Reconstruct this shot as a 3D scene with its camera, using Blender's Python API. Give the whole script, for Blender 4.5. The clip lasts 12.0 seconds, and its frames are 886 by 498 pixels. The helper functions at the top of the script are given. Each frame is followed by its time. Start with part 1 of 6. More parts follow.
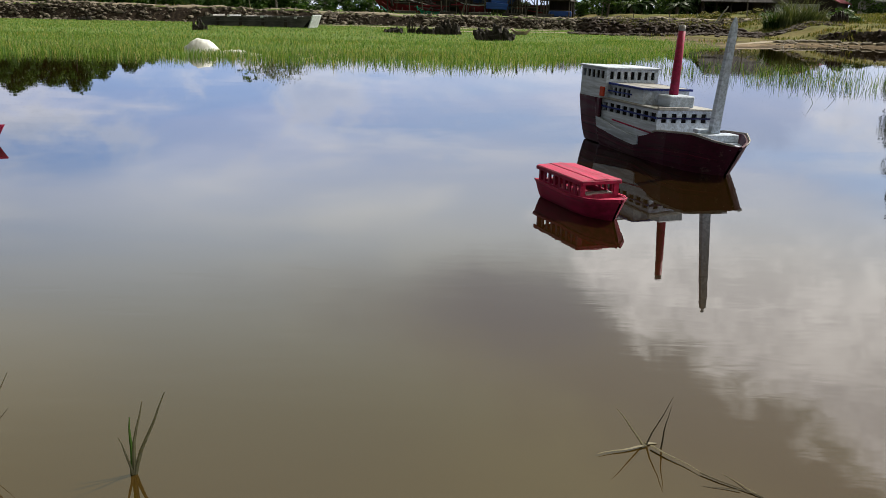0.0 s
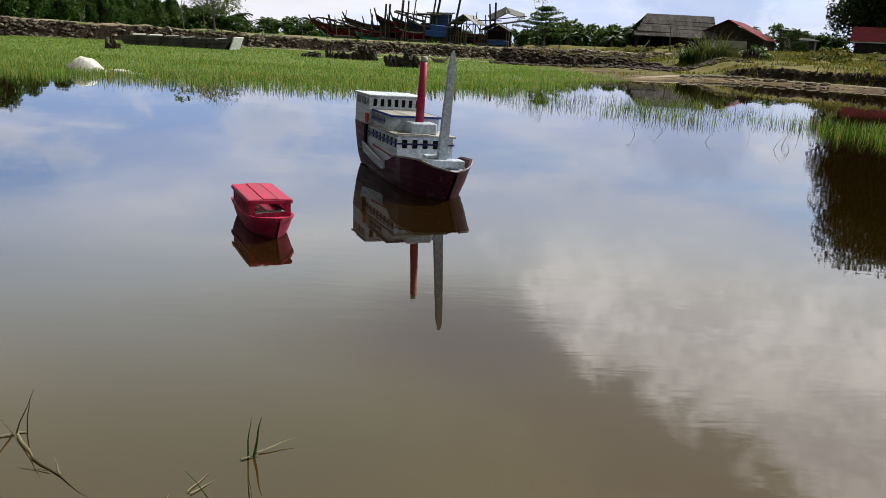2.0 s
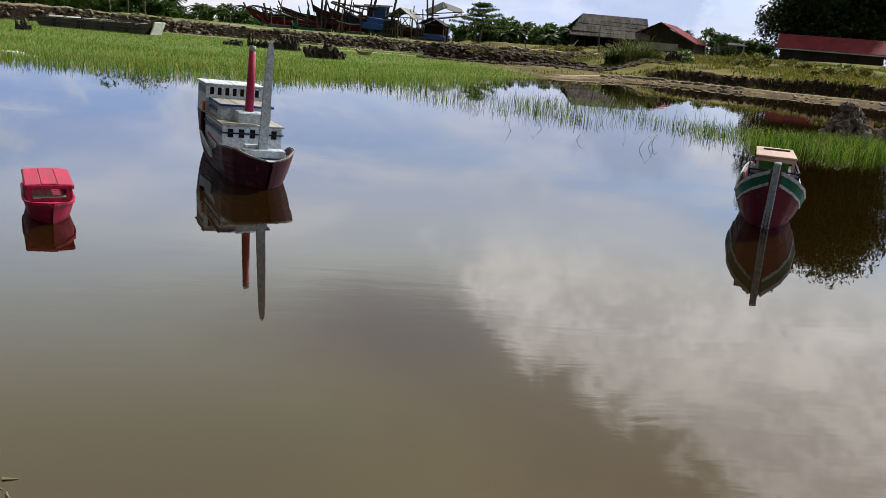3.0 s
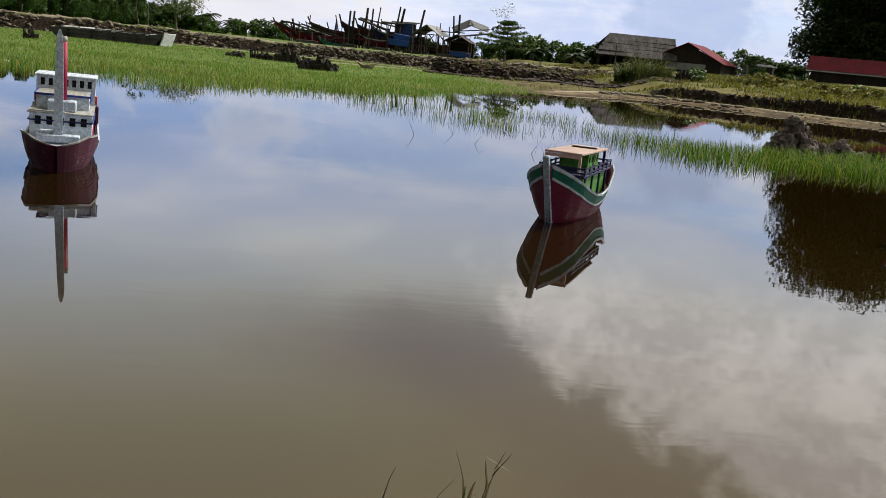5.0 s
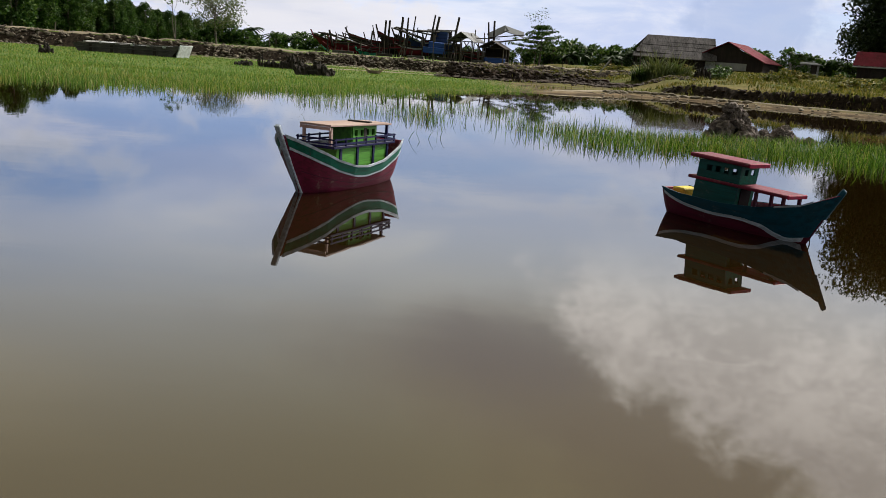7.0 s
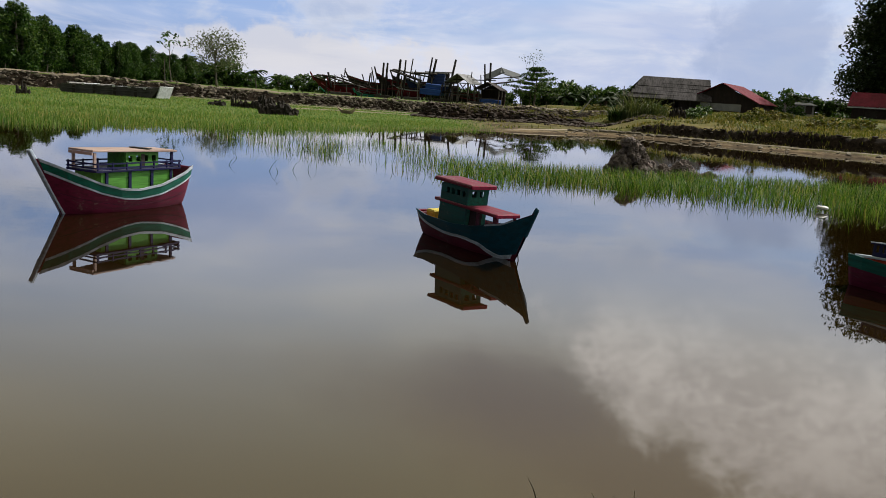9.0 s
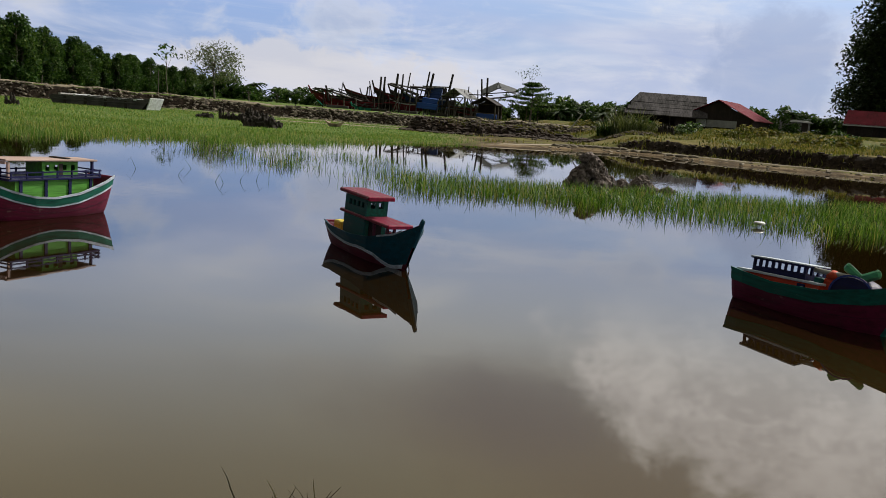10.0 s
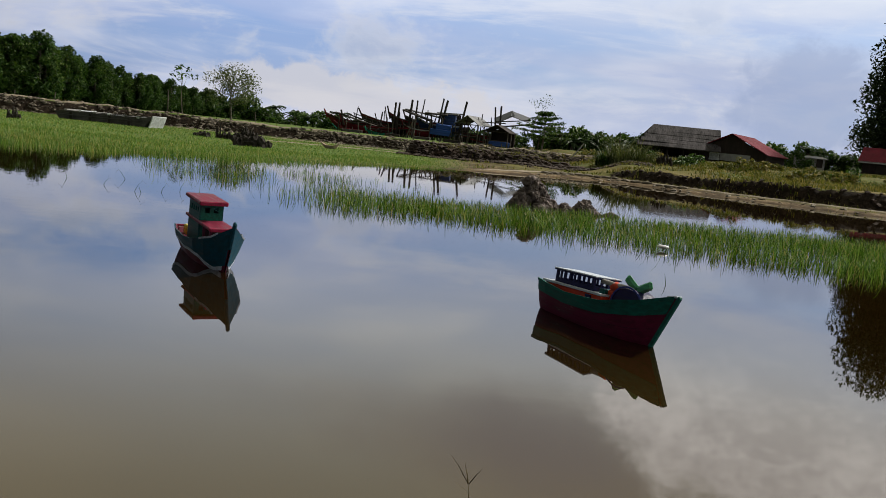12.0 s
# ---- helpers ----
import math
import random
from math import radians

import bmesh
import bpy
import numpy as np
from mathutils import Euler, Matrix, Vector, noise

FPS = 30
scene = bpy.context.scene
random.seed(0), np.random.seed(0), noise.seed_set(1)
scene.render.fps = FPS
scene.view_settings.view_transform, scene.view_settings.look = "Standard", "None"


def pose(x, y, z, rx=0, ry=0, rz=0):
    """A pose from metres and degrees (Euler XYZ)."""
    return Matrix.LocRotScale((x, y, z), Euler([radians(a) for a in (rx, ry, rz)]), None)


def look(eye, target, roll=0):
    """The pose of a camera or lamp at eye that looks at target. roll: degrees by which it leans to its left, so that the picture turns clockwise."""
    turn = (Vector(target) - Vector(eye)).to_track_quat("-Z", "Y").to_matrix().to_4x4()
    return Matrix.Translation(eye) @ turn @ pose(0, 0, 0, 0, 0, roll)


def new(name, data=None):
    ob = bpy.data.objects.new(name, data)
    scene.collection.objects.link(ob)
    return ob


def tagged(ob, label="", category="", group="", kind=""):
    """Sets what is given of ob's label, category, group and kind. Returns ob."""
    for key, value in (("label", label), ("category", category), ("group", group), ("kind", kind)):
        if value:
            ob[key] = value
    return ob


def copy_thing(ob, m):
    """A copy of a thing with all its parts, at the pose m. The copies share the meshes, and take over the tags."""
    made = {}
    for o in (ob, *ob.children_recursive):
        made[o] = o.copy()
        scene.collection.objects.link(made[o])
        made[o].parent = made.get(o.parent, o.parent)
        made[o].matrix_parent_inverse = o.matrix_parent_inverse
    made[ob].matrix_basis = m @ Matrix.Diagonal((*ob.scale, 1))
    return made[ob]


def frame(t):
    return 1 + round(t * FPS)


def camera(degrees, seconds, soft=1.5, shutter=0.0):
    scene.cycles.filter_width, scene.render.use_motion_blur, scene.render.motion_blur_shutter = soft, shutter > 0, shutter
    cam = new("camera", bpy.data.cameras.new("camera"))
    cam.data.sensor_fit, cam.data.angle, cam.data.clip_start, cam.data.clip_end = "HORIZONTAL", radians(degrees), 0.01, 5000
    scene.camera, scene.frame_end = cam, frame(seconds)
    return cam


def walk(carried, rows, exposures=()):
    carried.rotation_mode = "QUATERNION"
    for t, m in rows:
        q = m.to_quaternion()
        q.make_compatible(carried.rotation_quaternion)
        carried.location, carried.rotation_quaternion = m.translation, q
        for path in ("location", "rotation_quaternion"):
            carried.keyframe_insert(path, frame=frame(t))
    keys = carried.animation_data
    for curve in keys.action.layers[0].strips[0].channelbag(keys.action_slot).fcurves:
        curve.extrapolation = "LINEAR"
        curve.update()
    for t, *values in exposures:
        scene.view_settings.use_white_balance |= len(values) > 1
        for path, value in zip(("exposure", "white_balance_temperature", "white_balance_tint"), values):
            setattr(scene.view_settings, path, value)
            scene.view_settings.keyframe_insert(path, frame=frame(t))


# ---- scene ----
cam = camera(55.62, 12.0, soft=0.45)
PATH = [
    (0, (0.000, 0.000, 1.027), (-0.000, 4.811, -0.333), 1.41),
    (0.5, (0.373, -0.134, 1.014), (0.480, 4.692, -0.289), 1.76),
    (1, (0.751, -0.127, 0.943), (0.891, 4.713, -0.304), 1.74),
    (1.5, (1.098, -0.155, 0.976), (1.317, 4.691, -0.234), 2.23),
    (2, (1.523, -0.268, 1.101), (1.817, 4.575, -0.104), 3.09),
    (2.5, (1.902, -0.365, 1.158), (2.315, 4.466, -0.063), 4.32),
    (3, (2.400, -0.398, 1.154), (3.043, 4.409, -0.060), 5.03),
    (5, (4.262, -0.693, 1.139), (4.678, 4.159, 0.007), 5.79),
    (5.5, (4.760, -0.669, 1.157), (5.078, 4.189, 0.013), 6.05),
    (6, (5.318, -0.772, 1.004), (5.436, 4.099, -0.116), 4.12),
    (6.5, (5.903, -0.874, 1.023), (5.956, 4.003, -0.080), 3.89),
    (7, (6.567, -0.969, 1.073), (6.636, 3.906, -0.037), 4.17),
    (9, (8.654, -1.295, 1.117), (8.619, 3.627, 0.237), 4.02),
    (9.5, (9.040, -1.353, 1.157), (9.026, 3.576, 0.319), 4.48),
    (10, (9.467, -1.424, 1.174), (9.411, 3.511, 0.374), 4.53),
    (10.5, (9.892, -1.658, 1.237), (9.799, 3.277, 0.441), 5.09),
    (11, (10.327, -1.660, 1.209), (10.198, 3.280, 0.451), 5.39),
    (11.5, (10.666, -1.586, 1.234), (10.507, 3.362, 0.529), 5.85),
    (12, (11.042, -1.584, 1.191), (10.835, 3.369, 0.537), 5.99),
]
walk(cam, [(t, look(eye, target, roll)) for t, eye, target, roll in PATH],
     exposures=((0, 0.41), (3, 0.34), (5, 0.27), (7, 0.22), (9, 0.02), (12, -0.12)))

# ---- light ----
SUN_ELEV, SUN_AZ = 42.0, 38.0          # azimuth: degrees from +x towards +y
sun_dir = Vector((math.cos(radians(SUN_AZ)) * math.cos(radians(SUN_ELEV)), math.sin(radians(SUN_AZ)) * math.cos(radians(SUN_ELEV)), math.sin(radians(SUN_ELEV))))
sun = new("sun", bpy.data.lights.new("sun", "SUN"))
sun.data.energy, sun.data.angle, sun.data.color = 4.6, radians(1.5), (1.0, 0.95, 0.86)
sun.matrix_world = look((0, 0, 60), Vector((0, 0, 60)) - sun_dir)

world = bpy.data.worlds.new("world")
scene.world = world
world.use_nodes = True


class Nodes:
    """Short hand for wiring a node tree."""

    def __init__(self, tree):
        self.tree = tree
        tree.nodes.clear()

    def add(self, kind, ins=(), **props):
        n = self.tree.nodes.new(kind)
        for k, v in props.items():
            setattr(n, k, v)
        for k, v in dict(ins).items():
            if isinstance(v, bpy.types.NodeSocket):
                self.tree.links.new(v, n.inputs[k])
            else:
                n.inputs[k].default_value = v
        return n

    def math(self, op, a, b=0.0, clamp=False):
        return self.add("ShaderNodeMath", {0: a, 1: b}, operation=op, use_clamp=clamp).outputs[0]

    def mix(self, fac, a, b, blend="MIX"):
        n = self.add("ShaderNodeMix", {0: fac, 6: a, 7: b}, data_type="RGBA", blend_type=blend)
        return n.outputs[2]

    def ramp(self, fac, stops):
        n = self.add("ShaderNodeValToRGB", {0: fac})
        while len(n.color_ramp.elements) < len(stops):
            n.color_ramp.elements.new(0.5)
        for e, (p, c) in zip(n.color_ramp.elements, stops):
            e.position, e.color = p, (c if len(c) == 4 else (*c, 1))
        return n.outputs[0]

    def range(self, v, a, b, c=0.0, d=1.0):
        return self.add("ShaderNodeMapRange", {0: v, 1: a, 2: b, 3: c, 4: d}, interpolation_type="SMOOTHSTEP").outputs[0]

    def noise(self, vec, scale, detail=4.0, rough=0.55, dist=0.0, which=0):
        return self.add("ShaderNodeTexNoise", {"Vector": vec, "Scale": scale, "Detail": detail, "Roughness": rough, "Distortion": dist}).outputs[which]

    def scaled(self, vec, s, loc=(0, 0, 0)):
        return self.add("ShaderNodeMapping", {0: vec, 1: loc, 3: s}).outputs[0]


# a hazy blue sky with soft sheets of cloud, a bright cumulus bank to the north-east and a grey cloud beside it
w = Nodes(world.node_tree)
ray = w.add("ShaderNodeTexCoord").outputs["Generated"]
sky = w.add("ShaderNodeTexSky", sky_type="NISHITA", sun_disc=False, sun_elevation=radians(SUN_ELEV), sun_rotation=radians(90 - SUN_AZ), air_density=1.0, dust_density=1.2, ozone_density=1.0)
xyz = w.add("ShaderNodeSeparateXYZ", {0: ray})
up = w.math("MAXIMUM", xyz.outputs[2], 0.0)
elev = w.math("MULTIPLY", w.math("ARCSINE", up), 57.296)
azim = w.math("MULTIPLY", w.math("ARCTAN2", xyz.outputs[0], xyz.outputs[1]), 57.296)
flat = w.math("ADD", up, 0.16)
plane = w.add("ShaderNodeCombineXYZ", {0: w.math("DIVIDE", xyz.outputs[0], flat), 1: w.math("DIVIDE", xyz.outputs[1], flat), 2: 0.0}).outputs[0]
sheets = w.noise(w.scaled(plane, (0.5, 0.75, 1), (3.1, 0.4, 0)), 1.0, 5.0, 0.5, 0.4)
soft = w.noise(w.scaled(plane, (0.9, 0.9, 1), (7.3, 2.2, 0)), 1.0, 4.0, 0.5, 0.3)
lumps = w.noise(w.scaled(ray, (1, 1, 1.6), (1.7, 6.2, 0)), 7.0, 9.0, 0.60, 0.25)
curl = w.noise(w.scaled(ray, (1, 1, 1.4), (4.7, 1.2, 0)), 22.0, 6.0, 0.62, 0.5)
wisps = w.noise(w.scaled(ray, (1, 1, 1.5), (2.2, 3.9, 0)), 52.0, 6.0, 0.66, 0.9)
streaks = w.noise(w.scaled(ray, (1.0, 1.0, 5.5), (0.4, 8.1, 0)), 3.6, 8.0, 0.60, 0.5)
blue = w.mix(0.6, w.mix(1.0, sky.outputs[0], (0.11, 0.11, 0.11, 1), "MULTIPLY"), (0.26, 0.40, 0.80, 1))
veil = w.mix(w.range(sheets, 0.36, 0.58), blue, (0.50, 0.57, 0.77, 1))
veil = w.mix(w.range(soft, 0.48, 0.70, 0.0, 0.75), veil, (0.72, 0.75, 0.86, 1))
veil = w.mix(w.range(azim, 8.0, -14.0), veil, w.mix(1.0, veil, (0.96, 0.99, 1.06, 1), "MULTIPLY"))
# streaked high cloud over the horizon
veil = w.mix(w.math("MULTIPLY", w.range(streaks, 0.47, 0.66, 0.0, 0.62), w.range(elev, 13.0, 7.0)), veil, (0.78, 0.79, 0.86, 1))
veil = w.mix(w.math("MULTIPLY", w.range(streaks, 0.46, 0.34, 0.0, 0.5), w.range(elev, 13.0, 7.0)), veil, (0.38, 0.48, 0.76, 1))
# cumulus heads low on the horizon
heads = w.math("MULTIPLY", w.range(lumps, 0.50, 0.66), w.math("MULTIPLY", w.range(elev, 1.0, 3.0), w.range(elev, 13.0, 6.0)))
veil = w.mix(w.math("MULTIPLY", heads, 0.6), veil, w.mix(w.range(lumps, 0.54, 0.72), (0.82, 0.81, 0.82, 1), (0.50, 0.55, 0.68, 1)))
# a grey-blue cloud tower and a sunlit bank low over the trees
for ca, ce, wa, we, ragged, most, tone in ((19.5, 4.0, 4.2, 4.2, 2.2, 0.72, (0.37, 0.45, 0.66, 1)), (-10.0, 2.2, 8.5, 1.8, 3.5, 0.70, (0.73, 0.71, 0.73, 1))):
    ta, te = w.math("DIVIDE", w.math("SUBTRACT", azim, ca), wa), w.math("DIVIDE", w.math("SUBTRACT", elev, ce), we)
    off = w.math("ADD", w.math("SQRT", w.math("ADD", w.math("MULTIPLY", ta, ta), w.math("MULTIPLY", te, te))), w.math("MULTIPLY", w.math("SUBTRACT", w.mix(0.5, lumps, curl), 0.5), ragged))
    veil = w.mix(w.range(off, 1.15, 0.7, 0.0, most), veil, tone)
veil = w.mix(w.range(elev, 9.0, 19.0, 0.0, 0.62), veil, (0.485, 0.505, 0.575, 1))
edge = w.math("ADD", 8.5, w.math("MULTIPLY", w.math("MAXIMUM", w.math("SUBTRACT", elev, 17.5), 0.0), 2.3))
into = w.math("ADD", w.math("SUBTRACT", azim, edge), w.math("MULTIPLY", w.math("SUBTRACT", w.mix(0.3, lumps, curl), 0.5), 30.0))
bank = w.math("MULTIPLY", w.range(into, -3.0, 4.5), w.math("MULTIPLY", w.range(elev, 10.0, 18.0), w.range(azim, 110.0, 50.0)))
high = w.math("MULTIPLY", w.range(elev, 5.0, 18.0, 1.0, 1.98), w.range(elev, 16.0, 28.0, 1.0, 0.80))
body = w.mix(1.0, veil, w.add("ShaderNodeCombineXYZ", {0: w.math("MULTIPLY", high, w.range(elev, 5.0, 18.0, 1.0, 1.04)), 1: w.math("MULTIPLY", high, w.range(elev, 8.0, 26.0, 1.0, 0.94)), 2: w.math("MULTIPLY", w.math("SUBTRACT", w.math("MULTIPLY", high, 0.72), -0.28), w.range(elev, 8.0, 28.0, 1.0, 0.62))}).outputs[0], "MULTIPLY")
puffs = w.mix(w.range(w.math("ADD", w.math("MULTIPLY", lumps, 0.42), w.math("ADD", w.math("MULTIPLY", curl, 0.34), w.math("MULTIPLY", wisps, 0.24))), 0.41, 0.60), (1.16, 1.12, 1.09, 1), (1.66, 1.59, 1.52, 1))
shade = w.math("MULTIPLY", w.math("MULTIPLY", w.range(into, -32.0, -5.0), w.range(into, 5.0, -3.0)), w.math("MULTIPLY", w.range(elev, 15.0, 21.0), w.range(azim, 70.0, 45.0)))
cloud = w.mix(bank, w.mix(w.math("MULTIPLY", shade, 0.72), body, (0.50, 0.47, 0.46, 1)), puffs)
da, de = w.math("DIVIDE", w.math("SUBTRACT", azim, 5.5), 7.0), w.math("DIVIDE", w.math("SUBTRACT", elev, 20.0), 3.2)
gap = w.math("ADD", w.math("SQRT", w.math("ADD", w.math("MULTIPLY", da, da), w.math("MULTIPLY", de, de))), w.math("MULTIPLY", w.math("SUBTRACT", lumps, 0.5), 2.2))
cloud = w.mix(w.range(gap, 1.7, 0.0, 0.0, 0.85), cloud, (0.50, 0.50, 0.53, 1))
# brighter on the sun's side of the sky, deeper away from it and overhead
toward = w.math("ADD", w.math("MULTIPLY", xyz.outputs[0], math.cos(radians(SUN_AZ))), w.math("MULTIPLY", xyz.outputs[1], math.sin(radians(SUN_AZ))))
glow = w.math("MULTIPLY", w.range(toward, -0.6, 0.40, 0.22, 1.0), w.range(elev, 36.0, 70.0, 1.0, 0.42))
cloud = w.mix(1.0, cloud, w.add("ShaderNodeCombineXYZ", {0: glow, 1: glow, 2: glow}).outputs[0], "MULTIPLY")
w.add("ShaderNodeOutputWorld", {0: w.add("ShaderNodeBackground", {0: cloud, 1: 1.0}).outputs[0]})


# ---- materials ----
def shader(name):
    m = bpy.data.materials.new(name)
    m.use_nodes = True
    return m, Nodes(m.node_tree)


def finish(n, color, rough, bump=None, strength=0.3, dist=0.01, metallic=0.0, ior=1.45, spec=0.5):
    ins = {"Base Color": color, "Roughness": rough, "Metallic": metallic, "IOR": ior, "Specular IOR Level": spec}
    if bump is not None:
        ins["Normal"] = n.add("ShaderNodeBump", {"Strength": strength, "Distance": dist, "Height": bump}).outputs[0]
    n.add("ShaderNodeOutputMaterial", {0: n.add("ShaderNodeBsdfPrincipled", ins).outputs[0]})


def rgb(r, g, b):
    return (r, g, b, 1)


def paint(name, color, wear=0.35, wood=(0.26, 0.21, 0.16), grain=(3, 40, 40), rough=0.55, size=1.0):
    """Brushed paint on rough wood: streaks along the grain, faded patches and small chips that show the wood."""
    m, n = shader(name)
    at = n.add("ShaderNodeTexCoord").outputs["Object"]
    at = n.scaled(at, (1 / size, 1 / size, 1 / size))
    streak = n.noise(n.scaled(at, grain), 1.0, 5.0, 0.6, 0.4)
    patch = n.noise(at, 5.0, 4.0, 0.6)
    chips = n.noise(n.scaled(at, (14, 30, 30)), 1.0, 6.0, 0.7)
    c = Vector(color)
    base = n.mix(n.range(streak, 0.3, 0.7), (*(c * 0.62), 1), (*(c * 1.22), 1))
    base = n.mix(n.range(patch, 0.45, 0.75, 0.0, 0.4), base, (*(c * 0.72 + Vector((0.022, 0.02, 0.018))), 1))
    gone = n.range(n.math("ADD", chips, n.math("MULTIPLY", patch, 0.5)), 1.04 - wear * 0.35, 1.16 - wear * 0.35)
    base = n.mix(n.math("MULTIPLY", gone, 0.6), base, (*(Vector(wood) * 0.5 + c * 0.5), 1))
    finish(n, base, n.range(streak, 0.2, 0.8, rough - 0.12, rough + 0.2), n.math("ADD", n.math("MULTIPLY", streak, 0.7), n.math("MULTIPLY", gone, -0.5)), 0.55, 0.004 * size, spec=0.3)
    return m


def raw_wood(name, a, b, grain=(2, 30, 30), rough=0.8, size=1.0):
    m, n = shader(name)
    at = n.scaled(n.add("ShaderNodeTexCoord").outputs["Object"], (1 / size, 1 / size, 1 / size))
    g = n.noise(n.scaled(at, grain), 1.0, 6.0, 0.65, 0.6)
    s = n.noise(at, 2.3, 3.0)
    col = n.mix(n.range(s, 0.4, 0.7, 0, 0.5), n.ramp(g, [(0.25, a), (0.75, b)]), (*(Vector(a) * 0.6), 1))
    finish(n, col, rough, g, 0.5, 0.006 * size)
    return m


MAROON = paint("maroon_paint", (0.122, 0.008, 0.033), 0.55)
DARK_MAROON = paint("dark_maroon_paint", (0.058, 0.007, 0.025), 0.55)
CRIMSON = paint("crimson_paint", (0.30, 0.012, 0.056), 0.35)
PINK_RED = paint("pink_red_paint", (0.44, 0.024, 0.082), 0.5)
WHITE = paint("white_paint", (0.50, 0.555, 0.65), 0.5, rough=0.6)
GREY_WHITE = paint("grey_white_paint", (0.41, 0.47, 0.57), 0.55)
TEAL = paint("teal_paint", (0.004, 0.080, 0.078), 0.4)
BLUE_TEAL = paint("blue_teal_paint", (0.003, 0.060, 0.098), 0.45)
SEA_GREEN = paint("sea_green_paint", (0.006, 0.115, 0.080), 0.35)
LEAF_GREEN = paint("leaf_green_paint", (0.075, 0.25, 0.035), 0.35)
ROOF_RED = paint("dusty_red_paint", (0.17, 0.010, 0.036), 0.6)
BLADE = paint("grass_green_paint", (0.06, 0.29, 0.14), 0.3)
TUG_TEAL = paint("blue_green_paint", (0.004, 0.105, 0.088), 0.4)
TUG_MAROON = paint("purple_maroon_paint", (0.110, 0.005, 0.034), 0.45)
NAVY = paint("navy_paint", (0.005, 0.006, 0.058), 0.35)
BLUE = paint("blue_paint", (0.025, 0.045, 0.24), 0.3)
YELLOW = paint("yellow_paint", (0.66, 0.52, 0.06), 0.2)
ORANGE = paint("orange_red_paint", (0.50, 0.055, 0.022), 0.2)
PLY = raw_wood("weathered_plywood", (0.34, 0.23, 0.20), (0.50, 0.37, 0.33))
PLANK = raw_wood("grey_plank", (0.15, 0.145, 0.14), (0.43, 0.42, 0.41))
HULL_WOOD = raw_wood("weathered_hull_planks", (0.022, 0.020, 0.019), (0.12, 0.110, 0.105))
DARK_WOOD = raw_wood("dark_old_wood", (0.010, 0.008, 0.007), (0.048, 0.036, 0.030))
POLE_WOOD = raw_wood("bare_pole_wood", (0.045, 0.037, 0.030), (0.17, 0.145, 0.12), (30, 30, 2))


def m_water():
    m, n = shader("pond_water")
    at = n.add("ShaderNodeTexCoord").outputs["Object"]
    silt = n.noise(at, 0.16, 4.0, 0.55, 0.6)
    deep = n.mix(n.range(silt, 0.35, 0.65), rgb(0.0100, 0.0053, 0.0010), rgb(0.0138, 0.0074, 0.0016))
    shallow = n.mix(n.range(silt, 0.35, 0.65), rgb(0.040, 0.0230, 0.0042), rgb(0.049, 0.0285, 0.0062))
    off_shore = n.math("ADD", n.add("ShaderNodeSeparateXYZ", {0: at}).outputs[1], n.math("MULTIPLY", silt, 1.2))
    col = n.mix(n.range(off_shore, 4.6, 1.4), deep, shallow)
    calm = n.range(n.noise(n.scaled(at, (0.10, 0.16, 1), (2.0, 5.0, 0)), 1.0, 3.0), 0.42, 0.62)
    swell = n.noise(n.scaled(at, (0.9, 2.4, 1)), 1.0, 2.0, 0.5, 0.3)
    ripple = n.noise(n.scaled(at, (2.6, 9.0, 1)), 1.0, 3.0, 0.55, 0.5)
    gust = n.range(n.noise(n.scaled(at, (0.35, 0.8, 1), (9.0, 1.0, 0)), 1.0, 4.0), 0.58, 0.70)
    wavelet = n.noise(n.scaled(at, (3.5, 26.0, 1)), 1.0, 2.0, 0.5, 0.4)
    h = n.math("ADD", n.math("MULTIPLY", swell, 0.30), n.math("MULTIPLY", n.math("MULTIPLY", ripple, calm), 0.30))
    h = n.math("ADD", h, n.math("MULTIPLY", n.math("MULTIPLY", wavelet, gust), 0.10))
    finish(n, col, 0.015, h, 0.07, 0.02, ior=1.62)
    return m


